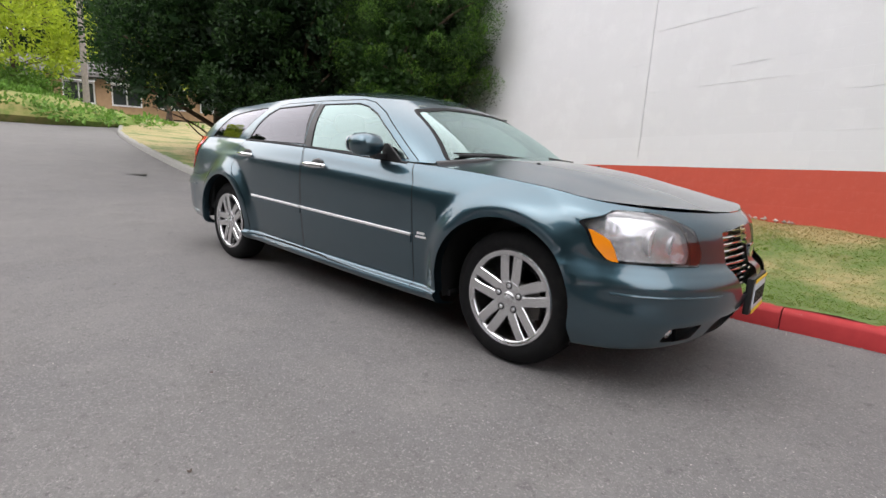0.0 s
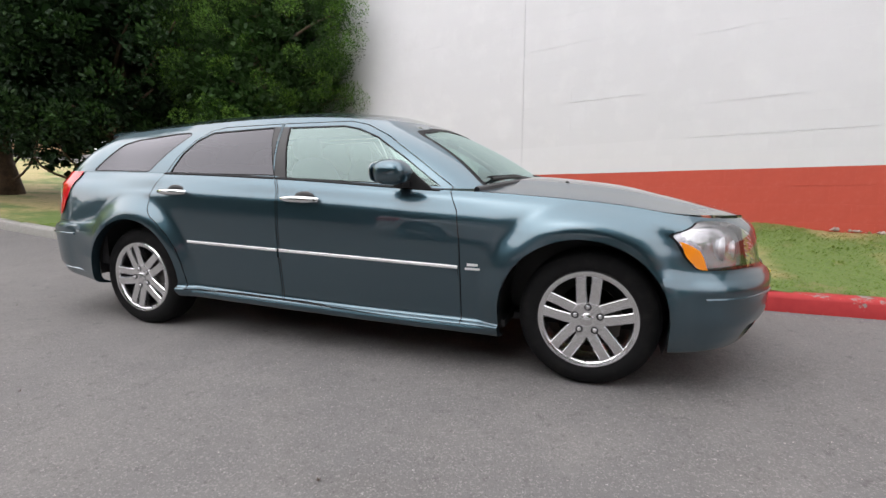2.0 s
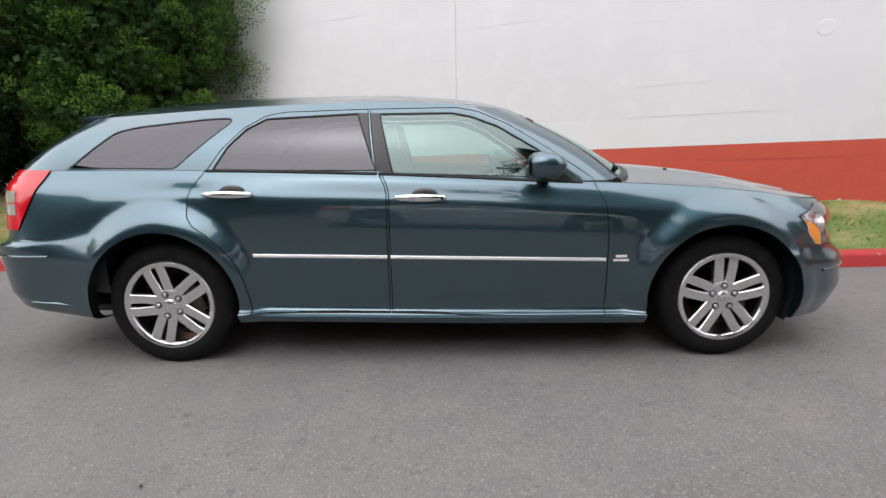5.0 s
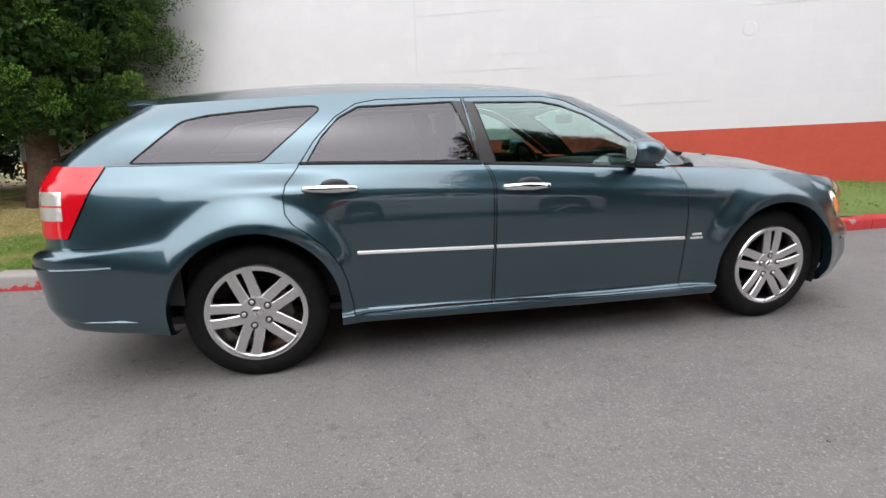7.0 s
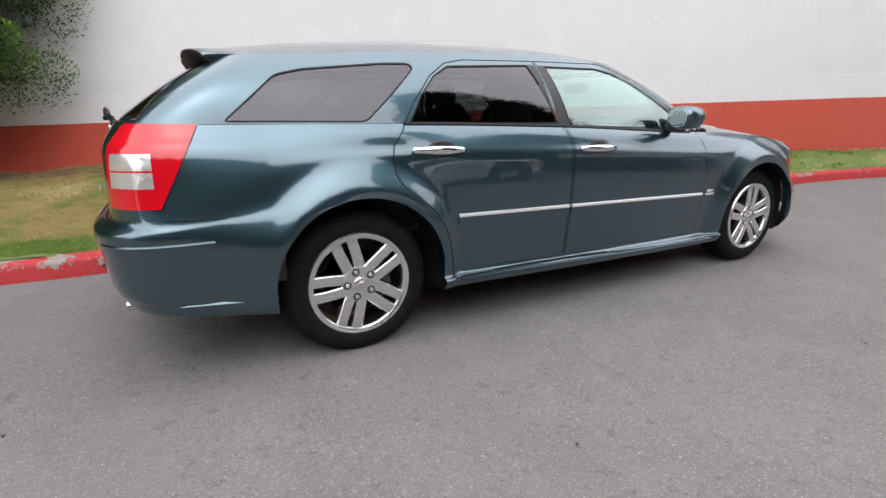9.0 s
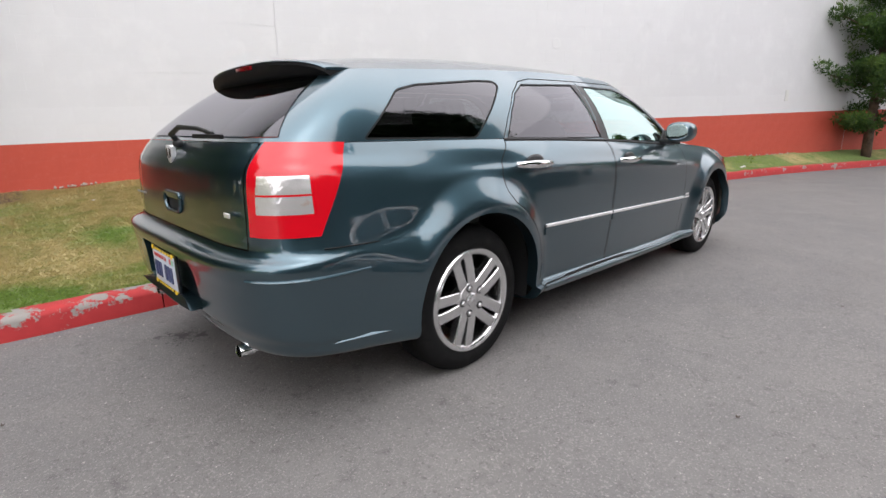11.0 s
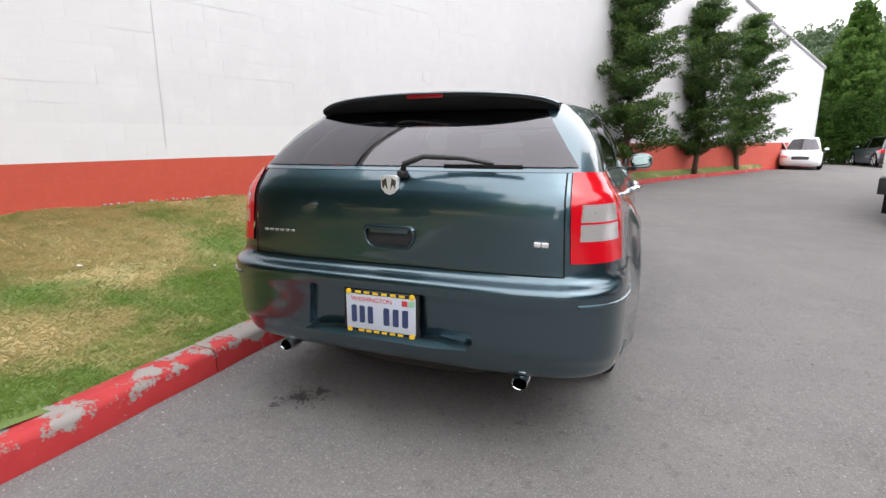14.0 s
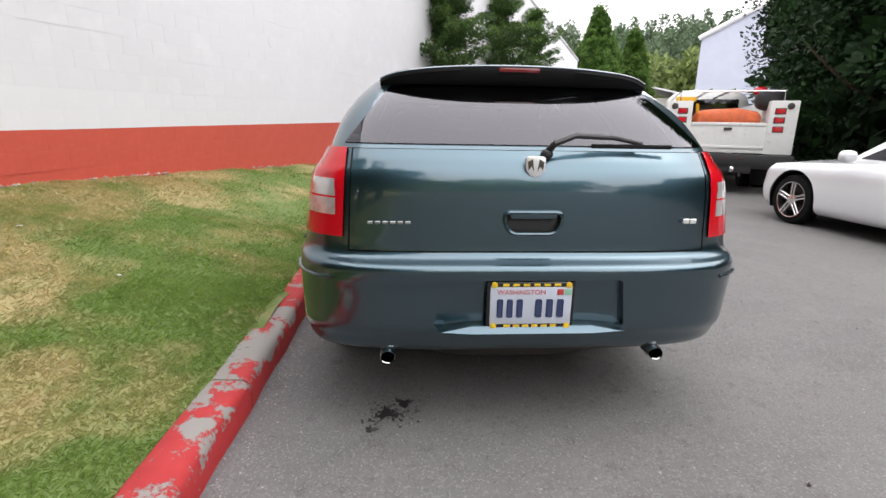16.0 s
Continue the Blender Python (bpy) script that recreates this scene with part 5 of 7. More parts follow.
# exhaust tips
for sgn in (-1, 1):
    tip = revolve([(.025, .06), (.026, -.02), (.0285, -.022), (.030, -.018), (.030, .06)], 28, "X", caps=False)
    tip.transform(Matrix.Translation((-2.475, sgn * .532, .318)) @ Matrix.Diagonal((1, 1.05, .85, 1)))
    ex = part("exhaust_tip", tip, CHROME, estate, "chrome exhaust tip")
    hole = revolve([(.025, .03), (.001, .03)], 24, "X")
    hole.transform(Matrix.Translation((-2.475, sgn * .532, .318)) @ Matrix.Diagonal((1, 1.05, .85, 1)))
    part("exhaust_bore", hole, CABIN_DARK, ex)
# underside of the rear
part("rear_valance", box((-2.34, 0, .345), (.16, 1.0, .05), .02), BLACK_PLASTIC, estate)
part("silencer", blob((-2.2, 0, .30), (.14, .45, .09), 3, 20), DARK_METAL, estate)
# roof: aerial base and sunroof line
part("aerial", blob((-1.55, 0, 1.475), (.075, .032, .020), 2.2, 16), BLACK_PLASTIC, estate)

# cabin: seats, dashboard, steering wheel, inner mirror
for y0 in (-.37, .37):
    seat = part("front_seat", blob((-.02, y0, .58), (.27, .26, .13), 3.2, 22), CABIN_GREY, estate, "grey front seat")
    part("backrest", blob((-.32, y0, .86), (.11, .25, .34), 3, 22, None, Matrix.Rotation(radians(-14), 4, "Y")), CABIN_GREY, seat)
    part("headrest", blob((-.43, y0, 1.25), (.055, .14, .085), 2.8, 18), CABIN_GREY, seat)
bench = part("rear_seat", blob((-.98, 0, .60), (.27, .66, .13), 4, 24), CABIN_GREY, estate, "grey rear bench")
part("backrest", blob((-1.27, 0, .86), (.10, .66, .30), 4, 24, None, Matrix.Rotation(radians(-14), 4, "Y")), CABIN_GREY, bench)
for y0 in (-.42, .42):
    part("headrest", blob((-1.36, y0, 1.19), (.05, .13, .07), 2.8, 16), CABIN_GREY, bench)
part("dashboard", blob((.80, 0, .86), (.26, .76, .15), 3.5, 28), CABIN_GREY, estate, "grey dashboard")
ringp = [(.0, .185 * math.cos(a), .185 * math.sin(a)) for a in np.linspace(0, 2 * math.pi, 40)]
sw = tube(ringp, .016, 8)
sw = box((0.01, 0, 0), (.03, .13, .10), .02, 2, None, sw)
sw = box((0.01, 0, 0), (.02, .34, .03), .008, 2, None, sw)
sw.transform(Matrix.Translation((.42, .37, .95)) @ Matrix.Rotation(radians(-24), 4, "Y"))
part("steering_wheel", sw, CABIN_DARK, estate, "dark steering wheel")
part("inner_mirror", box((.52, 0, 1.29), (.03, .22, .065), .015), CABIN_DARK, estate)
for y0 in (-.30, .36):
    part("sun_visor", box((.40, y0, 1.36), (.14, .36, .015), .006, 2, None), CABIN_LIGHT, estate)


# ---- things along the street ----
# low house on the hill
house = thing("low_house", (-48.0, 12.5, 2.9), 68, "low tan house with a dark shingle roof and white-framed windows", "house")
TAN = material("tan_siding", (0.42, 0.27, 0.15), 0.8, spots=[(3, 0.4, 0.6, (0.34, 0.21, 0.12), 0.7)])
ROOFING = material("dark_shingles", (0.07, 0.065, 0.062), 0.9, spots=[(4, 0.4, 0.6, (0.1, 0.095, 0.09), 0.8)], bump=0.8, bump_scale=20)
WHITE_TRIM = material("white_trim", (0.75, 0.75, 0.74), 0.6)
DARK_PANE = material("dark_pane", (0.03, 0.035, 0.04), 0.08, coat=0.5)
part("wall", box((0, 0, 1.3), (30, 8, 2.9), .03), TAN, house, smooth=False)
part("roof", prism([(-5.2, 2.6), (5.2, 2.6), (5.0, 2.9), (0, 4.4), (-5.0, 2.9)], -15.8, 15.8, "x"), ROOFING, house, "dark shingle roof", smooth=False)
for k in range(9):
    x0 = -13 + k * 3.2
    win = part("window", box((x0, -4.05, 1.45), (2.1, .12, 1.7), .02), WHITE_TRIM, house)
    for dx in (-.5, .5):
        part("pane", box((x0 + dx, -4.12, 1.45), (.9, .04, 1.45), .01), DARK_PANE, win)
    part("awning", prism([(-4.9, 2.35), (-4.0, 2.75), (-4.0, 2.65), (-4.9, 2.25)], x0 - 1.2, x0 + 1.2, "x"), WHITE_TRIM, house)
# utility pole
pole = thing("utility_pole", (-28.7, 4.4, 1.7), 0, "grey wooden utility pole by the road", "pole")
POLE = material("weathered_pole", (0.26, 0.23, 0.2), 0.9, spots=[(8, 0.4, 0.6, (0.18, 0.16, 0.14), 0.7)], bump=0.6, bump_scale=30)
part("shaft", tube([(0, 0, -.5), (.02, 0, 5), (.05, 0, 10)], .16, 12, taper=.75), POLE, pole)
part("crossarm", box((.05, 0, 9.2), (.12, 2.4, .12), .01), POLE, pole)
part("bracket_lamp", blob((.25, 0, 6.6), (.35, .12, .08), 2.5, 14), DARK_METAL, pole)


def simple_car(name, loc, rz, label, paint, L, W, H, wheel, sedan, parent_group=""):
    """A smaller parked car: lofted body, cabin, glass, lamps and wheels. x is ahead."""
    car = thing(name, loc, rz, label, "car", parent_group)
    hw = W / 2
    ax_f, ax_r = L * .5 - L * .185, -L * .5 + L * .20
    gc = .18
    sh = H * (.60 if sedan else .58)
    hood = H * (.62 if sedan else .62)

    def ln(zs, ws, xf, xr, nf=2.6, nr=3.0):
        return {"z": spline([(-L / 2, zs[0]), (ax_r, zs[1]), (0, zs[1]), (ax_f, zs[2]), (L / 2, zs[3])]), "w": spline([(-L / 2, ws * .94), (ax_r, ws), (ax_f, ws), (L / 2, ws * .95)]), "xf": xf, "xr": xr, "xcf": L / 2 - .55, "xcr": -L / 2 + .55, "nf": nf, "nr": nr}

    lines = [ln((gc + .06, gc, gc, gc + .02), hw * .88, L / 2 - .14, -L / 2 + .14), ln((gc + .14, gc + .06, gc + .06, gc + .10), hw * .97, L / 2 - .05, -L / 2 + .05), ln((.45, .42, .42, .42), hw, L / 2, -L / 2), ln((.62, .60, .58, .55), hw * .995, L / 2 - .02, -L / 2 + .02), ln((sh - .1, sh - .12, sh - .14, .66), hw * .985, L / 2 - .06, -L / 2 + .05), ln((sh, sh, sh - .06, .74), hw * .90, L / 2 - .13, -L / 2 + .09)]
    low = sheet(loft([ring_points(q, list(np.linspace(0, 1, 50)), 14, 14) for q in lines], 3))
    rgt = lambda c: c.y < -hw * .6
    for cx in (ax_f, ax_r):
        r = wheel + .055
        poly = [(cx + r * math.cos(t), wheel + .01 + r * math.sin(t)) for t in np.linspace(-.1, math.pi + .1, 22)] + [(cx - r, 0), (cx + r, 0)]
        cut(low, poly, "side", rgt)
        take_poly(low, poly, "side", rgt).free()
    HL = rounded([(-hw * .93, .72), (-hw * .62, .70), (-hw * .58, .60), (-hw * .9, .58)], .03, 2)
    cut(low, HL, "end", lambda c: c.x > L / 2 - .9)
    lens = take_poly(low, HL, "end", lambda c: c.x > L / 2 - .9)
    GR = rounded([(-hw * .42, .66), (.1, .68), (.1, .50), (-hw * .38, .50)], .02, 2)
    cut(low, GR, "end", lambda c: c.x > L / 2 - .9)
    grl = take_poly(low, GR, "end", lambda c: c.x > L / 2 - .9)
    TL = [(-hw * .98, sh - .05), (-hw * .62, sh - .05), (-hw * .62, sh - .24), (-hw * .98, sh - .24)]
    cut(low, TL, "end", lambda c: c.x < -L / 2 + .6)
    tl = take_poly(low, TL, "end", lambda c: c.x < -L / 2 + .6)
    out = lambda b: outward(b, (0, 0, .5))
    body_ = part("body", out(mirrored(low)), paint, car)
    pair("head_lamp", push(out(lens), .004), REFLECTOR, car, "clear head lamp")
    pair("tail_lamp", push(out(tl), .004), RED_LENS, car, "red tail lamp")
    part("grille", push(out(mirrored(grl)), -.012), BLACK_PLASTIC, car, "dark grille")
    top = lines[-1]
    # bonnet, deck and cabin
    base_f, base_r = (L * .5 - L * .30, -L * .5 + (L * .16 if sedan else .12))
    roof_f, roof_r = base_f - L * .155, base_r + (L * .20 if sedan else .28)
    deck = sheet([[(x, -top["w"](x) * s * ((1 - ((x - top["xcf"]) / (top["xf"] - top["xcf"])) ** 2.6) ** (1 / 2.6) if x > top["xcf"] else (1 - ((top["xcr"] - x) / (top["xcr"] - top["xr"])) ** 3) ** (1 / 3) if x < top["xcr"] else 1), top["z"](x) + .055 * (1 - s * s) * min(1, (top["xf"] - x) / .5, (x - top["xr"]) / .4)) for x in np.linspace(top["xf"] - .002, top["xr"] + .002, 60)] for s in np.linspace(0, 1, 8)])
    part("bonnet", outward(mirrored(deck), (0, 0, -1)), paint, car)
    g0 = {"z": spline([(-L / 2, sh + .0), (L / 2, sh - .02)]), "w": spline([(-L / 2, hw * .86), (L / 2, hw * .88)]), "xf": base_f + .25, "xr": base_r - .05, "xcf": base_f - .35, "xcr": base_r + .35, "nf": 3, "nr": 3.5}
    g1 = {"z": spline([(-L / 2, H - .10), (0, H - .05), (L / 2, H - .12)]), "w": spline([(-L / 2, hw * .64), (L / 2, hw * .66)]), "xf": roof_f, "xr": roof_r, "xcf": roof_f - .35, "xcr": roof_r + .3, "nf": 3, "nr": 3.5}
    a, b = np.array(ring_points(g0, list(np.linspace(0, 1, 40)), 10, 10)), np.array(ring_points(g1, list(np.linspace(0, 1, 40)), 10, 10))
    cabin = sheet([a * (1 - s) + b * s + np.array([0, -.02 * math.sin(math.pi * s), 0]) * (a[:, 1:2] < -.3) for s in np.linspace(0, 1, 9)])
    W1 = rounded([(base_r + .35, sh + .03), (roof_r + .30, H - .13), (-.16, H - .10), (-.12, sh + .03)], .03, 2)
    W2 = rounded([(-.02, sh + .03), (-.06, H - .10), (roof_f - .28, H - .12), (base_f - .22, sh + .04)], .03, 2)
    pane_list = []
    for poly in (W1, W2):
        cut(cabin, poly, "side", lambda c: c.y < -hw * .5)
        pane_list.append(take_poly(cabin, poly, "side", lambda c: c.y < -hw * .5))
    WS = rounded([(-hw * .82, sh + .02), (-hw * .56, H - .13), (.1, H - .11), (.1, sh + .02)], .02, 2)
    for zone, nm in ((lambda c: c.x > roof_f - .25, "windscreen"), (lambda c: c.x < roof_r + .25, "rear_window")):
        cut(cabin, WS, "end", zone)
        part(nm, out(mirrored(take_poly(cabin, WS, "end", zone))), GLASS_TINT, car, "dark glass")
    for pn in pane_list:
        pair("side_window", out(pn), GLASS_TINT, car, "dark side window")
    part("cabin", out(mirrored(cabin)), paint, car)
    part("roof", outward(mirrored(sheet([[(x, y * (1 - s), z + .05 * (1 - (1 - s) ** 2)) for x, y, z in b] for s in np.linspace(0, 1, 6)])), (0, 0, .5)), paint, car)
    part("cabin_lining", box(((base_f + base_r) / 2 - .1, 0, sh * .72), (L * .5, W * .8, sh * .5), .05), CABIN_DARK, car)
    part("underside", box((0, 0, gc + .08), (L * .86, W * .66, .1), .03), BLACK_PLASTIC, car)
    for sgn in (-1, 1):
        b_ = blob((base_f - .28, sgn * (hw + .09), sh + .07), (.06, .10, .07), 2.7, 16)
        part("mirror", b_, paint, car)
        for hx in (-.25, -1.15):
            part("door_handle", blob((hx, sgn * hw * .985, sh - .10), (.10, .016, .016), 2.5, 12), paint, car)
        for cx in (ax_f, ax_r):
            k = wheel / .352
            w_ = part("wheel", revolve([(wheel * .72, .20), (wheel * .96, .19), (wheel, .16), (wheel, .05), (wheel * .94, .015), (wheel * .74, .0), (wheel * .70, .02)], 40, caps=False), TYRE, car, "black tyre")
            w_.matrix_basis = pose(cx, sgn * (hw - .01), wheel, 0, 0, 0 if sgn < 0 else 180)
            part("rim", revolve([(wheel * .70, .18), (wheel * .66, .06), (wheel * .69, .01), (wheel * .72, .008)], 40, caps=False), ALLOY, w_)
            part("disc", revolve([(wheel * .6, .10), (.01, .10)], 30), DARK_METAL, w_)
            for i in range(5):
                for s in (-1, 1):
                    bm_ = box((s * .022, .035, wheel * .36), (.026, .04, wheel * .66), .006, 1, Matrix.Rotation(2 * math.pi * i / 5, 4, "Y"))
                    part("spoke", bm_, ALLOY, w_)
            part("hub_cap", revolve([(wheel * .20, .05), (wheel * .18, .015), (.01, .010)], 24), ALLOY, w_)
            hs_ = bmesh.new()
            arc = [(cx + (wheel + .06) * math.cos(t), wheel + .01 + (wheel + .06) * math.sin(t)) for t in np.linspace(-.4, math.pi + .4, 16)]
            p0, p1 = [hs_.verts.new((x, sgn * hw * .96, z)) for x, z in arc], [hs_.verts.new((x, sgn * hw * .5, z)) for x, z in arc]
            for i in range(15):
                hs_.faces.new((p0[i], p0[i + 1], p1[i + 1], p1[i]))
            hs_.faces.new(p1)
            part("wheel_housing", hs_, BLACK_PLASTIC, car)
    return car


simple_car("sedan", (.50, -5.52, 0), 2.0, "white sedan with alloy wheels parked at the far side", SILVER_WHITE, 4.6, 1.77, 1.44, .325, True)
simple_car("white_suv", (27.5, -9.7, .22), 162, "white off-roader facing along the road, its door open", SILVER_WHITE, 4.45, 1.81, 1.68, .35, False)
simple_car("dark_suv", (31.5, -14.7, .3), 0, "dark blue off-roader parked nose-in before the hedge", NAVY, 4.6, 1.85, 1.72, .36, False)

# open door of the white off-roader
od = thing("open_car_door", (26.6, -8.25, .22), 60, "open white front door of the parked off-roader", "car door")
part("panel", prism([(-.5, .35), (.5, .35), (.5, .98), (-.5, 1.0)], -.04, .04, "y", .02), SILVER_WHITE, od)
part("window_frame", tube([(-.48, 0, 1.0), (-.2, 0, 1.45), (.45, 0, 1.48), (.48, 0, .98)], .03, 8), SILVER_WHITE, od)
part("pane", prism([(-.44, 1.0), (-.2, 1.42), (.43, 1.45), (.45, 1.0)], -.006, .006, "y"), GLASS_TINT, od)

# service truck with side boxes, tailgate and black step bumper
truck = thing("service_truck", (5.06, -5.65, 0.04), -25, "white service truck with tool boxes and a black rear bumper", "truck")
part("left_tool_box", box((1.6, .88, 1.23), (3.2, .46, .98), .015), TRUCK_WHITE, truck, "white tool box")
part("right_tool_box", box((1.6, -.88, 1.23), (3.2, .46, .98), .015), TRUCK_WHITE, truck, "white tool box")
part("bed", box((1.6, 0, .80), (3.2, 1.3, .10), .01), TRUCK_WHITE, truck)
tg = part("tailgate", box((.03, 0, 1.06), (.06, 1.30, .52), .015), TRUCK_WHITE, truck, "white tailgate")
part("tailgate_rib", box((-.008, 0, 1.285), (.02, 1.26, .05), .008, 2, None, box((-.008, 0, .86), (.02, 1.26, .05), .008)), TRUCK_WHITE, tg)
part("latch", box((-.012, 0, 1.20), (.02, .14, .05), .006), DARK_METAL, tg)
bmp = part("rear_bumper", box((-.10, 0, .60), (.26, 2.22, .26), .02), BLACK_PLASTIC, truck, "black step bumper")
part("step_plate", box((-.10, 0, .715), (.26, 2.20, .012), .004), BLACK_PLASTIC, bmp)
for y0 in (-.25, 0, .25):
    part("marker", box((-.235, y0 + .02, .66), (.012, .05, .03), .004), DARK_RED_LENS, bmp)
part("tow_hitch", blob((-.26, -.12, .46), (.07, .05, .06), 3, 14), CHROME, bmp)
part("tow_plate", box((-.20, 0, .46), (.06, .9, .16), .01), BLACK_PLASTIC, bmp)
for sgn in (-1, 1):
    for k in range(3):
        lm = part("tail_lamp", box((-.005, sgn * .82, 1.53 - k * .165), (.03, .15, .085), .012), RED_LENS, truck, "square red lamp")
        part("bezel", box((.0, sgn * .82, 1.53 - k * .165), (.02, .18, .115), .008), BLACK_PLASTIC, lm)
    part("mud_flap", box((.75, sgn * .86, .30), (.02, .42, .42), .004), BLACK_RUBBER, truck)
    part("filler_cap", revolve([(.06, .02), (.06, -.01), (.05, -.015), (.01, -.015)], 20, "X"), DARK_METAL, truck).matrix_basis = pose(-.002, sgn * .97, 1.62)
    for cx in (1.25, 4.9):
        for yy in ((.90, .63) if cx < 2 else (.92,)):
            w_ = part("wheel", revolve([(.20, .10), (.24, .12), (.38, .11), (.40, .09), (.40, -.09), (.38, -.11), (.24, -.12), (.20, -.10)], 40), TYRE, truck, "black tyre")
            w_.matrix_basis = pose(cx, sgn * yy, .40)
            part("rim", revolve([(.20, .11), (.17, .02), (.05, .03), (.01, .03)], 24), TRUCK_WHITE, w_)
part("plate", box((-.012, .86, .84), (.012, .30, .15), .004), material("truck_plate", (0.45, 0.55, 0.65), 0.5), truck, "pale blue plate")
part("chassis", box((2.6, 0, .56), (5.6, .8, .18), .02), BLACK_PLASTIC, truck)
cabn = part("cab", blob((4.55, 0, 1.35), (1.15, 1.0, .85), 4.5, 30), TRUCK_WHITE, truck, "white cab")
part("rear_window", box((3.40, 0, 1.72), (.04, 1.3, .42), .03), GLASS_TINT, cabn)
part("cab_nose", blob((5.75, 0, .98), (.75, .95, .42), 4, 24), TRUCK_WHITE, truck)
rack = part("ladder_rack", tube([(.15, .88, 1.72), (.15, .88, 1.9), (.15, -.88, 1.9), (.15, -.88, 1.72)], .016, 8), ALLOY, truck)
for yy in (-.88, .88):
    part("rack_rail", tube([(.1, yy, 1.9), (3.3, yy, 1.9)], .016, 8), ALLOY, rack)
part("ladder", tube([(.2, .35, 1.94), (3.2, .35, 1.94)], .025, 8, tube([(.2, -.05, 1.94), (3.2, -.05, 1.94)], .025, 8)), ALLOY, truck, "aluminium ladder on the rack")
ORANGE = material("orange_mesh", (0.65, 0.14, 0.04), 0.7, spots=[(12, 0.4, 0.6, (0.45, 0.1, 0.05), 0.7)], bump=0.8, bump_scale=40)
YELLOW = material("yellow_tool", (0.75, 0.42, 0.02), 0.5)
netting = thing("orange_netting", (5.41, -5.80, 1.32), -25, "rolled orange safety netting in the truck bed", "netting")
bm = blob((0, 0, .10), (.28, .60, .20), 3, 26)
for v in bm.verts:
    v.co += v.normal * .03 * noise.noise(v.co * 9)
part("roll", bm, ORANGE, netting)
level = thing("yellow_tool", (5.60, -5.05, 1.72), -13, "yellow tool leaning on the truck's rack", "tool")
part("body", box((0, 0, .08), (.12, .36, .10), .02), YELLOW, level)
part("handle", tube([(0, -.22, .0), (0, -.26, -.30)], .03, 8), YELLOW, level)
cones = thing("red_gear", (5.15, -6.45, 1.74), -25, "dark machine with red fittings on the truck bed", "machine")
part("engine", blob((0, 0, .05), (.22, .24, .2), 2.6, 18), CABIN_DARK, cones)
part("tank", blob((.05, .16, .22), (.09, .12, .08), 2.6, 14), RED_LENS, cones)

# pale building beyond the truck
b_far = thing("pale_building", (31.35, -27.5, .4), -32, "pale blue-white building with a sloping roof", "building")
PALE = material("pale_cladding", (0.47, 0.50, 0.59), 0.7, spots=[(1, 0.4, 0.6, (0.43, 0.46, 0.54), 0.6)])
part("wall", prism([(-6.5, -1), (6.5, -1), (6.5, 7.8), (-6.5, 14.6)], 0, 14, "x"), PALE, b_far, smooth=False)
part("roof_edge", tube([(-.1, -6.7, 14.75), (-.1, 6.7, 7.75)], .18, 6), WHITE_TRIM, b_far)
wl_ = part("wall_lamp", box((-.15, 2.4, 4.6), (.3, .8, .45), .08), DARK_METAL, b_far)
part("wall_lamp", blob((-.4, 6.4, 3.6), (.3, .3, .35), 2.4, 14), WHITE_TRIM, b_far)
# low pale shed roof behind the truck
shed = thing("low_shed", (40.8, -22.1, .3), -25, "low pale shed roof behind the vehicles", "shed")
part("wall", box((0, 0, 1.7), (6, 5, 3.8), .03), material("shed_wall", (0.5, 0.48, 0.42), 0.8), shed, smooth=False)
part("roof", prism([(-2.8, 3.6), (2.8, 4.9), (2.8, 5.05), (-2.8, 3.75)], -3.3, 3.3, "x"), WHITE_TRIM, shed, smooth=False)

# ---- small things on the ground ----
rs = np.random.default_rng(17)
OIL = material("oil_stain", (0.018, 0.017, 0.017), 0.55, spots=[(30, 0.5, 0.6, (0.05, 0.048, 0.047), 0.8)])


def stain(x, y, r, seed, label="dark oil stain on the asphalt"):
    q = np.random.default_rng(seed)
    bm = bmesh.new()
    ctr = bm.verts.new((x, y, float(ground_z(x)) + .004))
    rim_ = []
    for i in range(26):
        a = 2 * math.pi * i / 26
        k = r * (1 + .35 * math.sin(3 * a + seed) + q.normal(scale=.18))
        rim_.append(bm.verts.new((x + k * math.cos(a), y + k * 1.1 * math.sin(a), float(ground_z(x)) + .0035)))
    for i in range(26):
        bm.faces.new((ctr, rim_[i], rim_[(i + 1) % 26]))
    return single("oil_stain", bm, OIL, label, "stain", "stains")


stain(-2.41, .537, .034, 1)
# fine splashes round the drip
bm = bmesh.new()
for i in range(150):
    x, y, r = -2.41 + rs.normal() * .045, .537 + rs.normal() * .055, rs.uniform(.0015, .0075)
    z = float(ground_z(x)) + .0042
    bm.faces.new([bm.verts.new((x + r * math.cos(t) * rs.uniform(.7, 1.2), y + r * math.sin(t) * rs.uniform(.7, 1.2), z)) for t in np.linspace(0, 2 * math.pi, 8, endpoint=False)])
single("oil_specks", bm, OIL, "fine dark oil specks round the drip stain", "stain", kind="stuff")
for i, (x, y, r) in enumerate([(-2.33, .47, .03), (-2.52, .60, .02), (-9.0, .6, .25)]):
    stain(x, y, r, i + 5, "small dark spot on the asphalt")
# loose grit, denser near the kerb
vs, fs = [], []
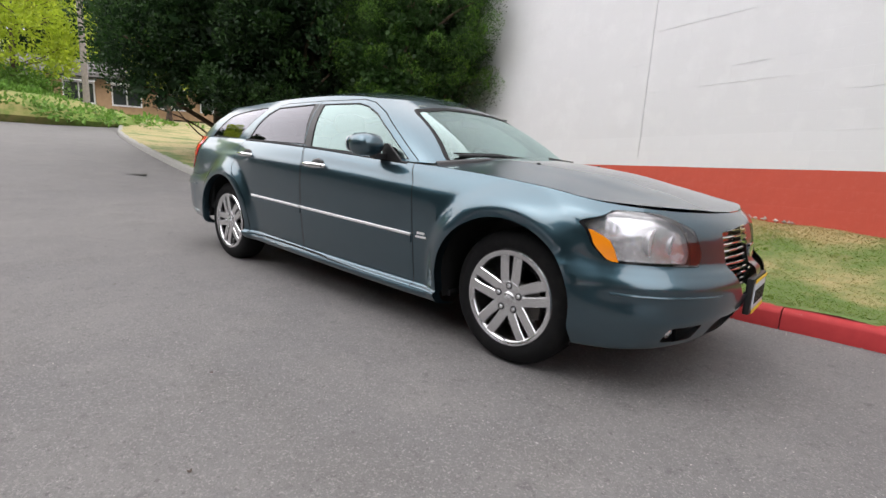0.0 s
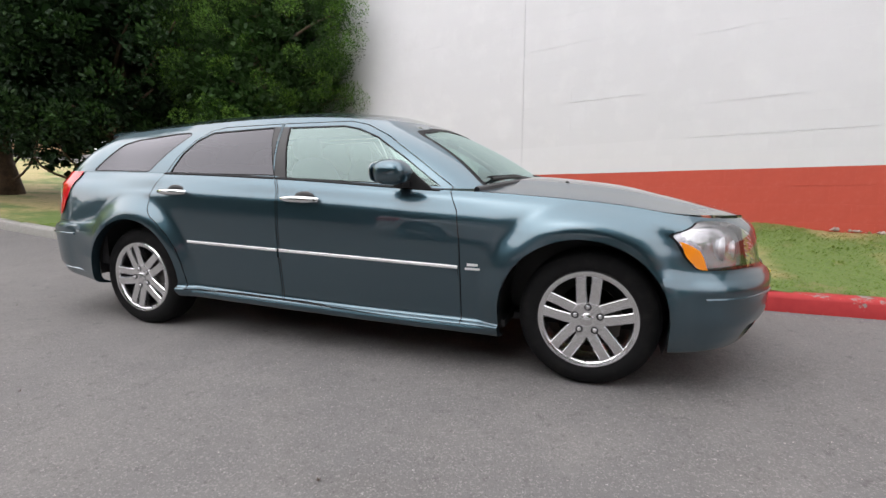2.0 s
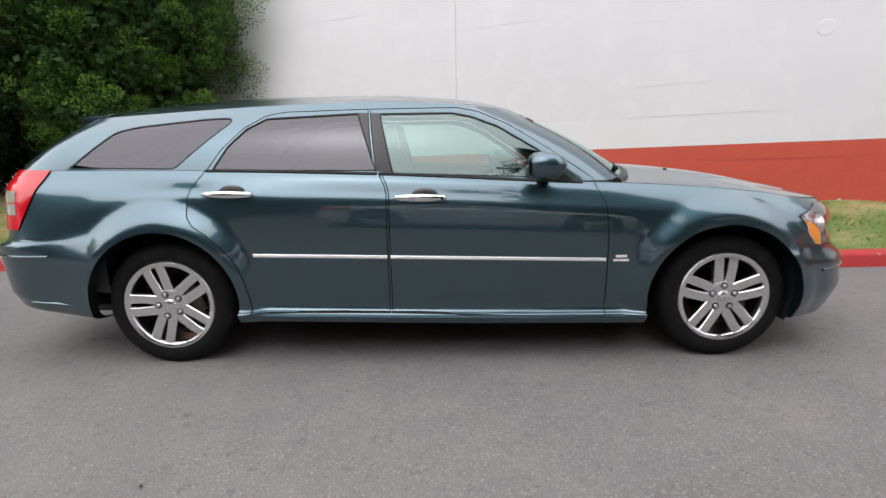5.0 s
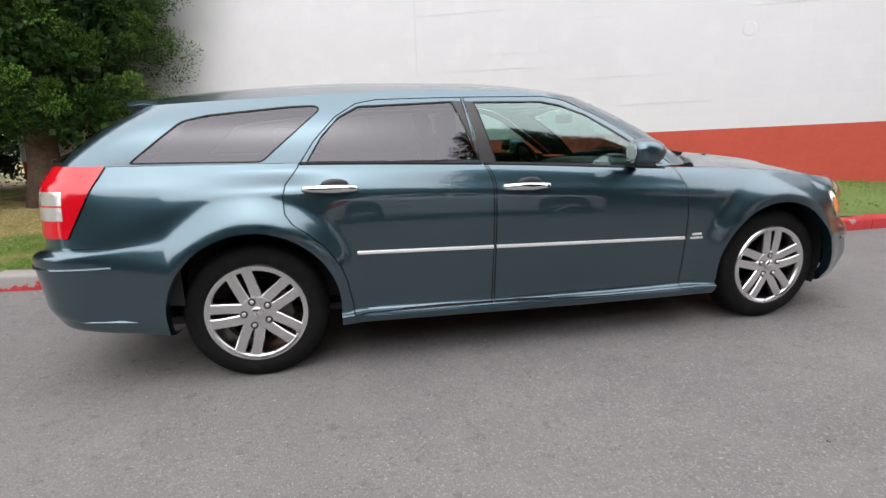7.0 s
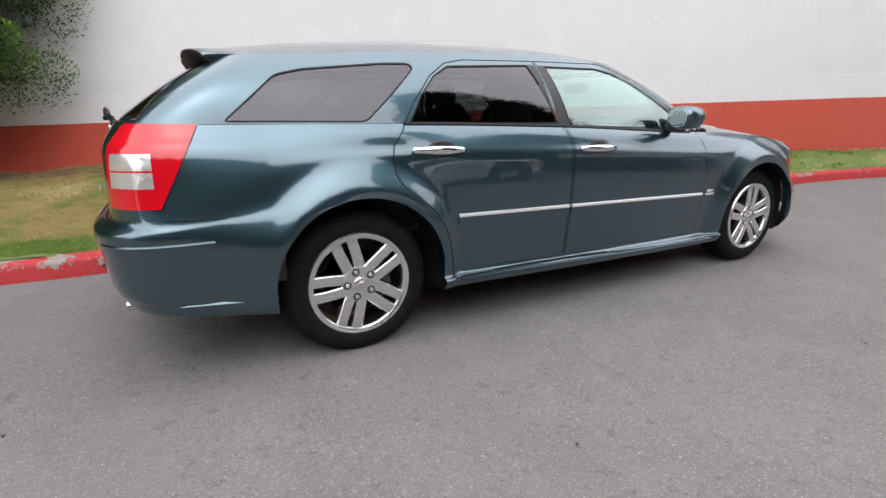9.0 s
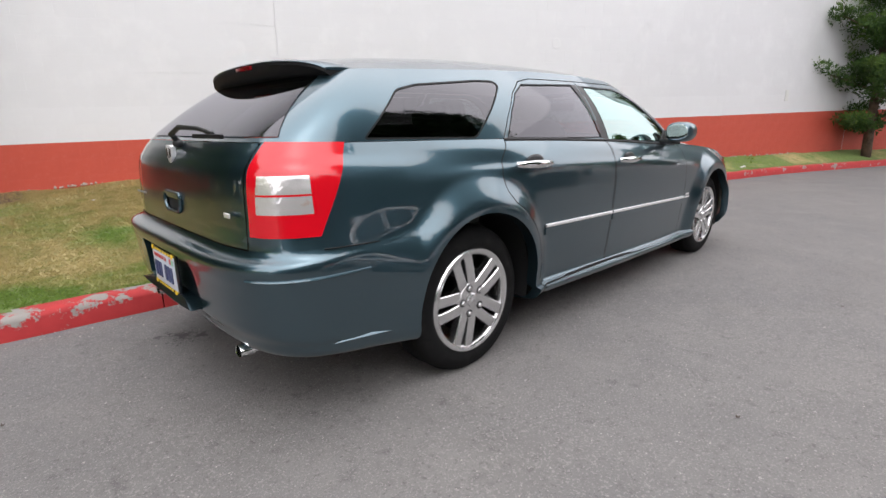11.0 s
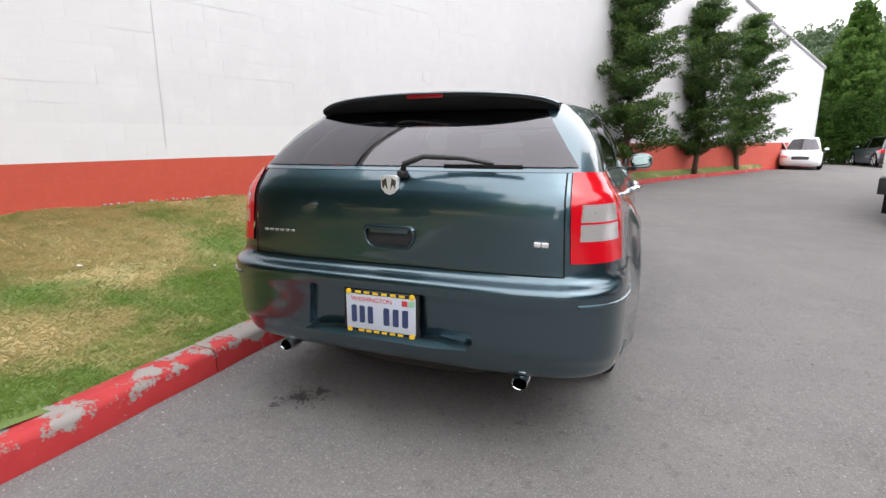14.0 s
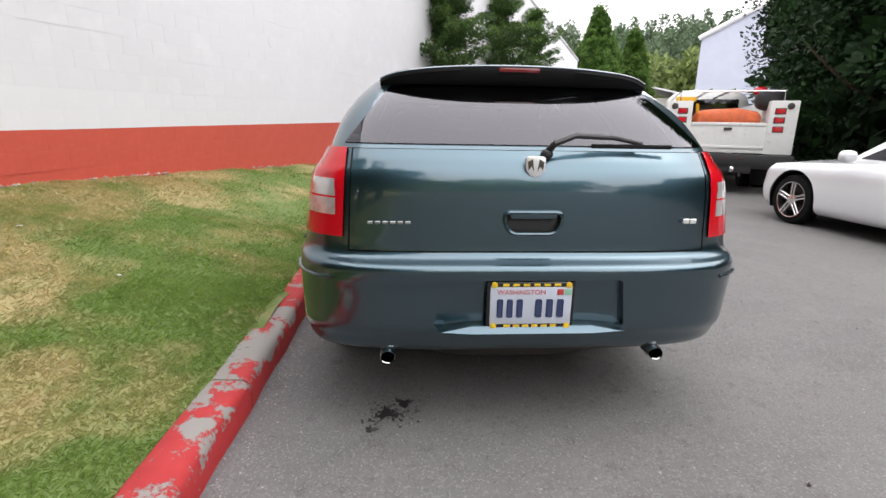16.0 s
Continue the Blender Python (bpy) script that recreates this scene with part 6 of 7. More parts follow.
for i in range(5200):
    near = i % 4 == 0
    x = rs.uniform(-6, 6)
    y = kerb_y(x) - abs(rs.normal()) * .10 - .005 if near else rs.uniform(-5, 1.0)
    s = rs.uniform(.0015, .0045) * (1.6 if near and rs.uniform() < .3 else 1)
    z = float(ground_z(x)) + s * .5
    b = len(vs)
    for dx, dy, dz in ((1, 0, 0), (-.6, .8, 0), (-.6, -.8, 0), (0, 0, .8)):
        k = rs.uniform(.7, 1.3)
        vs.append((x + dx * s * k, y + dy * s * k, z + dz * s))
    fs += [(b, b + 1, b + 3), (b + 1, b + 2, b + 3), (b + 2, b, b + 3)]
me = bpy.data.meshes.new("grit")
me.from_pydata(vs, [], fs)
me.materials.append(GRAVEL)
tagged(new("grit", me), "loose pale grit on the road, thicker along the kerb", "grit", kind="stuff")
# fallen leaves and litter
DRY = material("dry_leaf", (0.04, 0.025, 0.015), 0.8, random_value=0.5)
for i, (x, y) in enumerate([(1.35, -2.35), (1.9, -2.2), (-.4, -2.6), (-1.6, -2.3), (-2.5, -1.6), (-1.1, -1.9), (-2.9, -.9), (.7, -2.0), (-3.2, .1), (-3.3, -1.1)]):
    bm = bmesh.new()
    a = rs.uniform(0, 6.28)
    vsx = [bm.verts.new((x + .011 * math.cos(a + t) * (1 if k % 2 else .55), y + .011 * math.sin(a + t) * (1 if k % 2 else .55), float(ground_z(x)) + .004 + .006 * (k % 2))) for k, t in enumerate(np.linspace(0, 2 * math.pi, 8, endpoint=False))]
    bm.faces.new(vsx)
    single("dry_leaf", bm, DRY, "dark dry leaf on the asphalt", "leaf", "fallen leaves")
LITTER = material("white_litter", (0.7, 0.7, 0.7), 0.6)
for i, (x, f) in enumerate([(-1.8, .45), (-1.2, .28), (-.6, .6), (-2.2, .7), (8.6, .2)]):
    a, b = kerb_y(x) + .16, lawn_out(x)
    y = a + (b - a) * f
    k = 4 if x > 8 else 1
    bm = box((0, 0, 0), (.035 * k, .02 * (2 if k > 1 else 1), .006 * k), .002, 1, pose(x, y, lawn_z(x, f) + .025, 10, 8, 40 * i))
    single("litter_scrap", bm, LITTER, "small white paper scrap on the lawn", "litter", "litter")
# bark mulch at the wall's foot near the bushy tree
vs, fs = [], []
for x in np.arange(-6.3, -2.6, .15):
    for f in (.80, .9, .985):
        a, b = kerb_y(x) + .1, lawn_out(x)
        vs.append((x, a + (b - a) * (f + .02 * math.sin(9 * x)) if f < .95 else a + (b - a) * f, lawn_z(x, f) + .012))
nx_ = len(vs) // 3
fs = [(3 * i + k, 3 * i + 3 + k, 3 * i + 4 + k, 3 * i + 1 + k) for i in range(nx_ - 1) for k in range(2)]
me = bpy.data.meshes.new("mulch_bed")
me.from_pydata(vs, [], fs)
me.materials.append(MULCH)
tagged(new("mulch_bed", me), "brown bark mulch under the bushy tree", "mulch", kind="structure")


# ---- plants ----
def leaf_cloud(centres, radii, per, size, rs, squash=0.8, droop=0.0, aspect=0.5, up=0.3):
    """Leaf blades scattered through clumps: vertices and faces of small folded quads."""
    n = len(centres)
    c = np.repeat(np.asarray(centres, float), per, axis=0)
    r = np.repeat(np.asarray(radii, float), per)
    d = rs.normal(size=(n * per, 3))
    d /= np.linalg.norm(d, axis=1)[:, None]
    rad = rs.uniform(0.35, 1.0, n * per) ** 0.6
    pos = c + d * (r * rad)[:, None] * np.array([1, 1, squash])
    axis = d + rs.normal(scale=0.45, size=d.shape)
    axis[:, 2] += up - droop
    axis /= np.linalg.norm(axis, axis=1)[:, None]
    side = np.cross(axis, rs.normal(size=d.shape))
    side /= np.linalg.norm(side, axis=1)[:, None] + 1e-9
    ln = size * rs.uniform(0.6, 1.3, n * per)[:, None]
    a = pos
    b = pos + axis * ln * 0.5 + side * ln * aspect * 0.5
    e = pos + axis * ln
    f = pos + axis * ln * 0.5 - side * ln * aspect * 0.5
    v = np.stack([a, b, e, f], 1).reshape(-1, 3)
    return v


def leaves_object(name, v, mat, parent, label=""):
    k = len(v) // 4
    me = bpy.data.meshes.new(name)
    me.vertices.add(len(v))
    me.vertices.foreach_set("co", np.asarray(v, np.float32).ravel())
    me.loops.add(4 * k)
    me.loops.foreach_set("vertex_index", np.arange(4 * k, dtype=np.int32))
    me.polygons.add(k)
    me.polygons.foreach_set("loop_start", np.arange(0, 4 * k, 4, dtype=np.int32))
    me.update(calc_edges=True)
    me.validate()
    me.materials.append(mat)
    ob = new(name, me)
    ob.parent = parent
    if label:
        ob["label"] = label
    return ob


def limb_points(a, b, bend, rs, n=6):
    a, b = np.array(a, float), np.array(b, float)
    pts = []
    w = rs.normal(size=3) * bend
    for t in np.linspace(0, 1, n):
        pts.append(tuple(a + (b - a) * t + w * math.sin(math.pi * t)))
    return pts


def crown_clumps(rs, n, rx, ry, z0, z1, shape):
    """Clump centres through a crown whose radius at each height comes from shape(0..1)."""
    out, rad = [], []
    while len(out) < n:
        t = rs.uniform(0, 1)
        k = shape(t)
        if rs.uniform() > k + 0.1:
            continue
        a = rs.uniform(0, 2 * math.pi)
        rr = k * rs.uniform(0.45, 1.0) ** 0.5 * (1 + 0.16 * math.sin(3 * a + 9 * t) + 0.1 * math.sin(7 * a - 13 * t))
        out.append((rx * rr * math.cos(a), ry * rr * math.sin(a), z0 + (z1 - z0) * t))
        rad.append(rs.uniform(0.6, 1.25))
    return np.array(out), np.array(rad)


def evergreen(name, loc, seed, label, mat, rx, ry, z0, z1, shape, clumps, per, clump_r, size, trunk_r, trunk_top, limbs=14, squash=0.8, up=0.3, inner=True, aspect=0.5, category="tree", group="", tip=None):
    rs = np.random.default_rng(seed)
    t = thing(name, loc, 0, label, category, group)
    bm = tube(limb_points((0, 0, -.3), (rs.normal() * .15, rs.normal() * .15, trunk_top), .08, rs, 8), trunk_r, 14, taper=.35)
    for v in bm.verts:
        if v.co.z < .35:
            k = 1 + (.35 - v.co.z) * .9
            v.co.x *= k
            v.co.y *= k
    trunk = part("trunk", bm, BARK, t, "brown bark trunk", sharp=0)
    cs, rd = crown_clumps(rs, clumps, rx, ry, z0, z1, shape)
    rd = rd * clump_r
    pick = rs.choice(len(cs), min(limbs, len(cs)), replace=False)
    for i in pick:
        c = cs[i]
        h = min(max(c[2] - 0.5 * math.hypot(c[0], c[1]), trunk_r), trunk_top * .95)
        part("limb", tube(limb_points((0, 0, h), c, .12, rs), trunk_r * .22, 7, taper=.3), BARK, trunk, sharp=0)
    v = leaf_cloud(cs, rd, per, size, rs, squash, 0, aspect, up)
    if inner:
        # deep foliage that closes the crown's heart
        ci, ri = crown_clumps(rs, clumps // 3, rx * .72, ry * .72, z0 + .2, z1 - .2, shape)
        v = np.concatenate([v, leaf_cloud(ci, ri * clump_r * 1.3, per // 3, size * 2.6, rs, squash, 0, .9, 0)])
    leaves_object("crown", v, mat, t, "dense " + label.split()[0] + " foliage")
    if tip:
        # light on each clump's upper, outer side, put in as lighter leaves
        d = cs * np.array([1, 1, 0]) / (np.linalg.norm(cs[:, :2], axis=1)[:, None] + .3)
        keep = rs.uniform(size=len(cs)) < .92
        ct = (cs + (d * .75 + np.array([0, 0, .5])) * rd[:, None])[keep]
        leaves_object("fresh_growth", leaf_cloud(ct, rd[keep] * .60, per // 2, size, rs, squash, 0, aspect, up + .3), tip, t, "lighter leaves for the lit side of the clumps")
    return t


egg = lambda t: (0.55 + 0.45 * math.sin(math.pi * min(t * 1.1 + .12, 1))) if t < .85 else 0.75 * (1 - (t - .85) / .22)
column = lambda t: (0.86 + 0.14 * math.sin(math.pi * t)) * (1 if t < .3 else max(1 - ((t - .3) / .7) ** 1.35, .04))
cone = lambda t: 1.0 - 0.93 * t

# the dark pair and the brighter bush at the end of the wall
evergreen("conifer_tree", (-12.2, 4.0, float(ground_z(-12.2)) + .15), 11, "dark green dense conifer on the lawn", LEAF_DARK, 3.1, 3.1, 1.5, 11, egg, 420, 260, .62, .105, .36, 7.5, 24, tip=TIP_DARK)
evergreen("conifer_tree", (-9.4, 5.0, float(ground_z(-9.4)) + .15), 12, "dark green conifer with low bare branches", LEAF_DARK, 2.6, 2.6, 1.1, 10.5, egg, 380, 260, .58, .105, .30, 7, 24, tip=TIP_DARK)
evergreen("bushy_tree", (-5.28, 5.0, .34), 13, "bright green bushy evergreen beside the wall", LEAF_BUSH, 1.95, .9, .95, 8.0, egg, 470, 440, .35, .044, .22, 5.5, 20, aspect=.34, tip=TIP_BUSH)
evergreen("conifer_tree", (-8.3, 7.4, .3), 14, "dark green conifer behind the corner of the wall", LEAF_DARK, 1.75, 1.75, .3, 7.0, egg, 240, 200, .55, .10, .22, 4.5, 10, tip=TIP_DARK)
# dead low branches under the conifers
rs = np.random.default_rng(31)
for bx, by in ((-12.2, 4.0), (-9.4, 5.0)):
    for k in range(5):
        a = rs.uniform(0, 6.28)
        L = rs.uniform(1.0, 1.9)
        z = float(ground_z(bx)) + .35
        single("bare_branch", tube(limb_points((bx, by, z), (bx + L * math.cos(a), by + L * math.sin(a), z + rs.uniform(.7, 1.4)), .22, rs, 8), .035, 7, taper=.4), BARK, "bare brown low branch of a conifer", "branch", "low branches", sharp=0)


# wind-shaped junipers before the far wall
def juniper(loc, seed, height, label):
    rs = np.random.default_rng(seed)
    t = thing("juniper", loc, 0, label, "tree", "junipers along the wall")
    trunk = part("trunk", tube(limb_points((0, 0, -.3), (.15, .05, height * .9), .12, rs, 9), .11, 10, taper=.3), BARK, t, "brown bark trunk", sharp=0)
    cs, rd, tips, tr_ = [], [], [], []
    n = 40
    for i in range(n):
        f = i / n
        z = .55 + f * height * .92
        a = i * 2.4 + rs.uniform(-.5, .5)
        L = (1.35 * (1 - f) ** .5 * min(1, .55 + f * 4) + .25) * rs.uniform(.55, 1.25) * height / 6.2
        tip = np.array([L * math.cos(a), L * math.sin(a), z + L * rs.uniform(.05, .55)])
        root = np.array([.1 * f, .03 * f, z * .97])
        if i % 2 == 0:
            part("limb", tube(limb_points(root, tip, .05, rs, 5), .028, 6, taper=.3), BARK, trunk, sharp=0)
        side = np.array([-math.sin(a), math.cos(a), 0])
        for s in np.linspace(.2, 1.0, 5):
            for k in (-1, 0, 1):
                cs.append(root + (tip - root) * s + side * k * .30 * s * rs.uniform(.6, 1.3) + rs.normal(scale=.06, size=3))
                rd.append(.34 * (1.15 - .4 * s))
            tips.append(root + (tip - root) * min(s + .12, 1.08) + side * rs.normal() * .25 + np.array([0, 0, .10]))
            tr_.append(.26)
    v = leaf_cloud(cs, np.array(rd) * .78, 92, .09, rs, .42, 0, .34, .6)
    leaves_object("crown", v, LEAF_PINE, t, "layered green foliage")
    # lit upper limb ends: the light is put into a lighter green
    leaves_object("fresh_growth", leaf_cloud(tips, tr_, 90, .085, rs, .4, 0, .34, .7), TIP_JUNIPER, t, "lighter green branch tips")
    return t


juniper((12.9, -.85, .35), 41, 6.6, "tall green juniper with layered tufts before the wall")
juniper((17.3, -3.35, .45), 42, 6.0, "green juniper leaning over the kerb")
juniper((21.2, -5.5, .5), 43, 6.2, "green juniper with upswept branch tips")

# clipped cypress columns and hedge beyond the cars
CY = [((36.4, -14.4, .4), 51, 2.5, 10.2), ((39.1, -18.6, .4), 52, 1.9, 9.2)]
for loc, seed, r, h in CY:
    evergreen("cypress", loc, seed, "bright green clipped columnar cypress", LEAF_CYPRESS, r, r, .3, h, column, 800, 130, .34, .10, .2, h * .7, 8, group="cypresses", aspect=.35, up=1.2, tip=TIP_JUNIPER)
rs = np.random.default_rng(55)
hedge = thing("hedge", (35.0, -13.9, .35), -28, "rounded green clipped hedge beside the parked cars", "hedge")
cs = np.array([(rs.uniform(-1.3, 1.3), rs.uniform(-2.1, 2.1), rs.uniform(.1, 4.1)) for i in range(560)])
leaves_object("foliage", leaf_cloud(cs, np.full(len(cs), .4), 60, .14, rs, .8, 0, .5, .5), LEAF_CYPRESS, hedge)
part("stem", tube([(0, 0, -.2), (0, 0, 1.6)], .12, 8), BARK, hedge)

# dark conifers on the other side of the road
for i, (loc, h, r) in enumerate([((6.8, -11.8, 0), 11, 2.7), ((9.6, -12.6, 0), 12, 2.8), ((4.9, -9.4, 0), 12.5, 2.6), ((1.2, -13.0, 0), 7.4, 2.4), ((-2.4, -12.8, 0), 6.6, 2.5), ((-6.2, -13.2, .1), 6.4, 2.5), ((-10.0, -12.8, .4), 6.6, 2.6), ((-14.0, -12.4, .7), 6.4, 2.6)]):
    evergreen("roadside_conifer", loc, 60 + i, "dark green conifer across the road", LEAF_DARK, r, r, .5, h, egg, 360, 230, .72, .12, .26, h * .7, 12, group="conifers across the road")


# dense shrubs under and between the conifers across the road
# added, largely unseen, to darken what the car's lower sides reflect
rs = np.random.default_rng(66)
cs = [(x, -12.4 + 1.3 * math.sin(x * .7) + rs.uniform(-1.3, 1.3), rs.uniform(.2, 1) ** .8 * (3.6 + .9 * math.sin(x * 1.1) + .5 * math.sin(x * 2.9))) for x in rs.uniform(-24, 10, 900)]
shrubs = leaves_object("roadside_shrubs", leaf_cloud(cs, np.full(len(cs), .75), 46, .34, rs, .8, 0, .7, .2), LEAF_DARK, None)
tagged(shrubs, "dense dark green shrubs across the road, added to darken reflections", "shrubs", kind="stuff")


# distance: a wooded rise and lime-green trees by the hill house
def wood(name, label, seed, n, place, mat, height, spread, per=70, size=.5):
    rs = np.random.default_rng(seed)
    cs, rd = [], []
    for i in range(n):
        x, y, z = place(rs)
        h, r = height * rs.uniform(.7, 1.25), spread * rs.uniform(.7, 1.2)
        for k in range(16):
            t = (k + rs.uniform()) / 16
            a = rs.uniform(0, 6.28)
            rr = r * (1 - .85 * t) * rs.uniform(.4, 1)
            cs.append((x + rr * math.cos(a), y + rr * math.sin(a), z + h * (.12 + .88 * t)))
            rd.append(r * (.55 - .35 * t))
    v = leaf_cloud(cs, rd, per, size, rs, 1.0, 0, .6, .3)
    ob = leaves_object(name, v, mat, None)
    return tagged(ob, label, "forest", kind="stuff")


def hill(rs, a0, a1, d0, d1, lift):
    a, d = radians(rs.uniform(a0, a1)), rs.uniform(d0, d1)
    return -4 + d * math.cos(a), d * math.sin(a), lift * (d - d0) / (d1 - d0) * 1.0


# the slope under the woods
vs, fs = [], []
for a in np.radians(np.linspace(-60, 0, 25)):
    for dd in np.linspace(80, 230, 13):
        vs.append((-4 + dd * math.cos(a), dd * math.sin(a), 22 * (dd - 100) / 75 - .4 if dd > 97 else -1.0 + .2 * (dd - 80) / 17))
fs = [(i * 13 + k, i * 13 + k + 1, i * 13 + 14 + k, i * 13 + 13 + k) for i in range(24) for k in range(12)]
me = bpy.data.meshes.new("hillside")
me.from_pydata(vs, [], fs)
me.materials.append(FAR_GRASS)
tagged(new("hillside", me), "grassy slope under the distant woods", "hillside", kind="structure")
wood("forest", "wooded hillside in the distance, its green paled for haze", 71, 260, lambda rs: hill(rs, -48, -8, 100, 175, 22), LEAF_HAZED, 12, 4.2, 60, .75)
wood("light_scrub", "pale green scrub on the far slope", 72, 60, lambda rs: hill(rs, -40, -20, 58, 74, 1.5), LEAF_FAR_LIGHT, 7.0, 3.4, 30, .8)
wood("hill_forest", "dark trees on the hill behind the low house", 73, 60, lambda rs: (-66 - rs.uniform(0, 22), rs.uniform(-25, 45), 3.2), LEAF_DARK, 17, 4.5, 40, 1.0)
for i, (loc, h, r) in enumerate([((-33.5, 2.4, 2.2), 9, 3.4), ((-40.0, 12.4, 2.6), 11, 2.5), ((-30, -4.5, 1.8), 8.5, 3.2)]):
    evergreen("lime_tree", loc, 80 + i, "yellow-green broadleaf tree near the low house", LEAF_LIME, r, r, 2.4, h, egg, 220, 60, .75, .24, .18, h * .6, 14, group="yellow-green trees", inner=False)

# mounded ground-cover bank before the house
rs = np.random.default_rng(90)
bank = thing("ground_cover", (-31.0, 0.6, 1.7), 0, "bright green mounded ground-cover bank", "shrub")
cs = [(rs.normal() * 3.0, rs.normal() * 3.4, 0) for i in range(500)]
cs = [(x, y, max(1.5 * math.exp(-(x * x + y * y) / 24), .15)) for x, y, z in cs]
leaves_object("foliage", leaf_cloud(cs, np.full(len(cs), .45), 40, .22, rs, .6, 0, .5, .4), LEAF_HEDGE, bank)
bm = bmesh.new()
bmesh.ops.create_uvsphere(bm, u_segments=24, v_segments=12, radius=1, matrix=Matrix.Diagonal((6.2, 6.8, 1.35, 1)))
part("soil", bm, FAR_GRASS, bank)
shrub = thing("round_shrub", (-33.2, 2.6, 2.4), 0, "rounded green shrub on the bank", "shrub")
cs = [tuple(rs.normal(size=3) * np.array([.8, .9, .5]) + np.array([0, 0, .9])) for i in range(160)]
leaves_object("foliage", leaf_cloud(cs, np.full(len(cs), .4), 40, .2, rs, .8, 0, .5, .4), LEAF_HEDGE, shrub)
part("stem", tube([(0, 0, -.3), (0, 0, .8)], .08, 8), BARK, shrub)


def lawn_heights(x, f):
    """lawn_z for arrays of places along the near lawn."""
    a, b = ground_z(x) + 0.135, np.interp(x, np.linspace(-7, 10, 400), [wall_foot(v) for v in np.linspace(-7, 10, 400)])
    return a + (b - a) * (0.35 * f + 0.65 * f * f * (3 - 2 * f)) + 0.012 * np.sin(3.1 * x + 5 * f) + 0.01 * np.sin(7.3 * x - 4 * f)


# grass blades on the lawn beside the car
rs = np.random.default_rng(7)
N = 440000
gx = np.clip(np.where(rs.uniform(size=N) < .6, rs.normal(-2.0, 2.0, N), rs.uniform(-7.0, 10.0, N)), -7.0, 10.0)
gf = rs.uniform(0.0, 0.985, N)
ky, wy = np.array([kerb_y(x) + .155 for x in np.linspace(-7, 10, 400)]), np.array([lawn_out(x) for x in np.linspace(-7, 10, 400)])
gxs = np.linspace(-7, 10, 400)
y0, y1 = np.interp(gx, gxs, ky), np.interp(gx, gxs, wy)
gy = y0 + (y1 - y0) * gf
keep = rs.uniform(size=N) < np.clip((y1 - y0) / 3.0, 0.2, 1)
bald = np.sin(gx * 1.9 + 2 * np.sin(gy * 2.1)) + np.sin(gy * 3.3 + 1.4 * np.sin(gx * 1.3)) * .8 + rs.normal(scale=.5, size=N)
keep &= bald < 1.5
gx, gy, gf = gx[keep], gy[keep], gf[keep]
gz = lawn_heights(gx, gf)
n_ = len(gx)
ang, lean = rs.uniform(0, 6.28, n_), rs.normal(scale=.8, size=(n_, 2))
hgt = rs.uniform(.010, .028, n_)
wdt = rs.uniform(.0012, .0026, n_)
base = np.stack([gx, gy, gz - .004], 1)
sd = np.stack([np.cos(ang), np.sin(ang), 0 * ang], 1) * wdt[:, None]
mid = base + np.stack([lean[:, 0] * hgt * .4, lean[:, 1] * hgt * .4, hgt * .6], 1)
tip = base + np.stack([lean[:, 0] * hgt * 1.1, lean[:, 1] * hgt * 1.1, hgt], 1)
v = np.stack([base - sd, base + sd, mid + sd * .7, tip], 1).reshape(-1, 3)
grass = leaves_object("grass", v, GRASS, None)
tagged(grass, "short green and dry grass blades on the lawn", "grass", kind="stuff")
# clover-like broad weeds
cs = []
for i in range(900):
    x = rs.uniform(-6.5, 9.5)
    f = rs.uniform(.02, .95)
    a, b = kerb_y(x) + .16, lawn_out(x)
    if math.sin(x * 2.3 + 4) + math.sin(f * 9 + x) < .2:
        continue
    cs.append((x, a + (b - a) * f, lawn_z(x, f) + .012))
weeds = leaves_object("weeds", leaf_cloud(cs, np.full(len(cs), .05), 9, .03, rs, .25, 0, .8, .25), GRASS, None)
tagged(weeds, "low broad-leaved weeds among the grass", "weeds", kind="stuff")


# ---- the building: painted block wall ----
building = tagged(new("wall_front"), "white painted block wall with a red band along its foot", "wall", kind="structure")
U = Vector((1, WALL_SLOPE, 0)).normalized()
V = Vector((0, 0, 1))
NRM = Vector((U.y, -U.x, 0))
ANG = math.degrees(math.atan2(U.y, U.x))
W0 = Vector((-6.4, wall_y(-6.4), 0))
WALL_LEN = (Vector((13, wall_y(13), 0)) - W0).length
BAND = 1.091
RISE = 0.026


def wall_slab(a, b, za, zb, thick, mat, name, z0=-0.4, label=""):
    """A straight wall between two places of the plan, its top sloping from za to zb."""
    d = (Vector(b) - Vector(a)).normalized()
    out = Vector((d.y, -d.x)) * -thick
    bm = bmesh.new()
    low = [bm.verts.new((p.x, p.y, z0)) for p in (Vector(a), Vector(b), Vector(b) + out, Vector(a) + out)]
    top = [bm.verts.new((p.x, p.y, z)) for p, z in ((Vector(a), za), (Vector(b), zb), (Vector(b) + out, zb), (Vector(a) + out, za))]
    for i in range(4):
        bm.faces.new((low[i], low[(i + 1) % 4], top[(i + 1) % 4], top[i]))
    bm.faces.new(top)
    bm.faces.new(low)
    bmesh.ops.recalc_face_normals(bm, faces=bm.faces[:])
    return part(name, bm, mat, building, label, smooth=False)


WALL_H = 8.6
pa, pb = W0.xy, (W0 + U * WALL_LEN).xy
back = Vector((-NRM.x, -NRM.y)) * 0.0006
wall_slab(pa + back, pb + back, WALL_H, WALL_H, 0.25, WHITE_PAINT, "wall_core")
p2 = Vector((31, wall_y(31)))
UP2 = (p2 - pb).normalized()
wall_slab(pb, p2, WALL_H, 5.8, 0.25, WHITE_PAINT, "wall_far", label="white wall behind the junipers")
side_end = pa + Vector((0.0, 16.0))
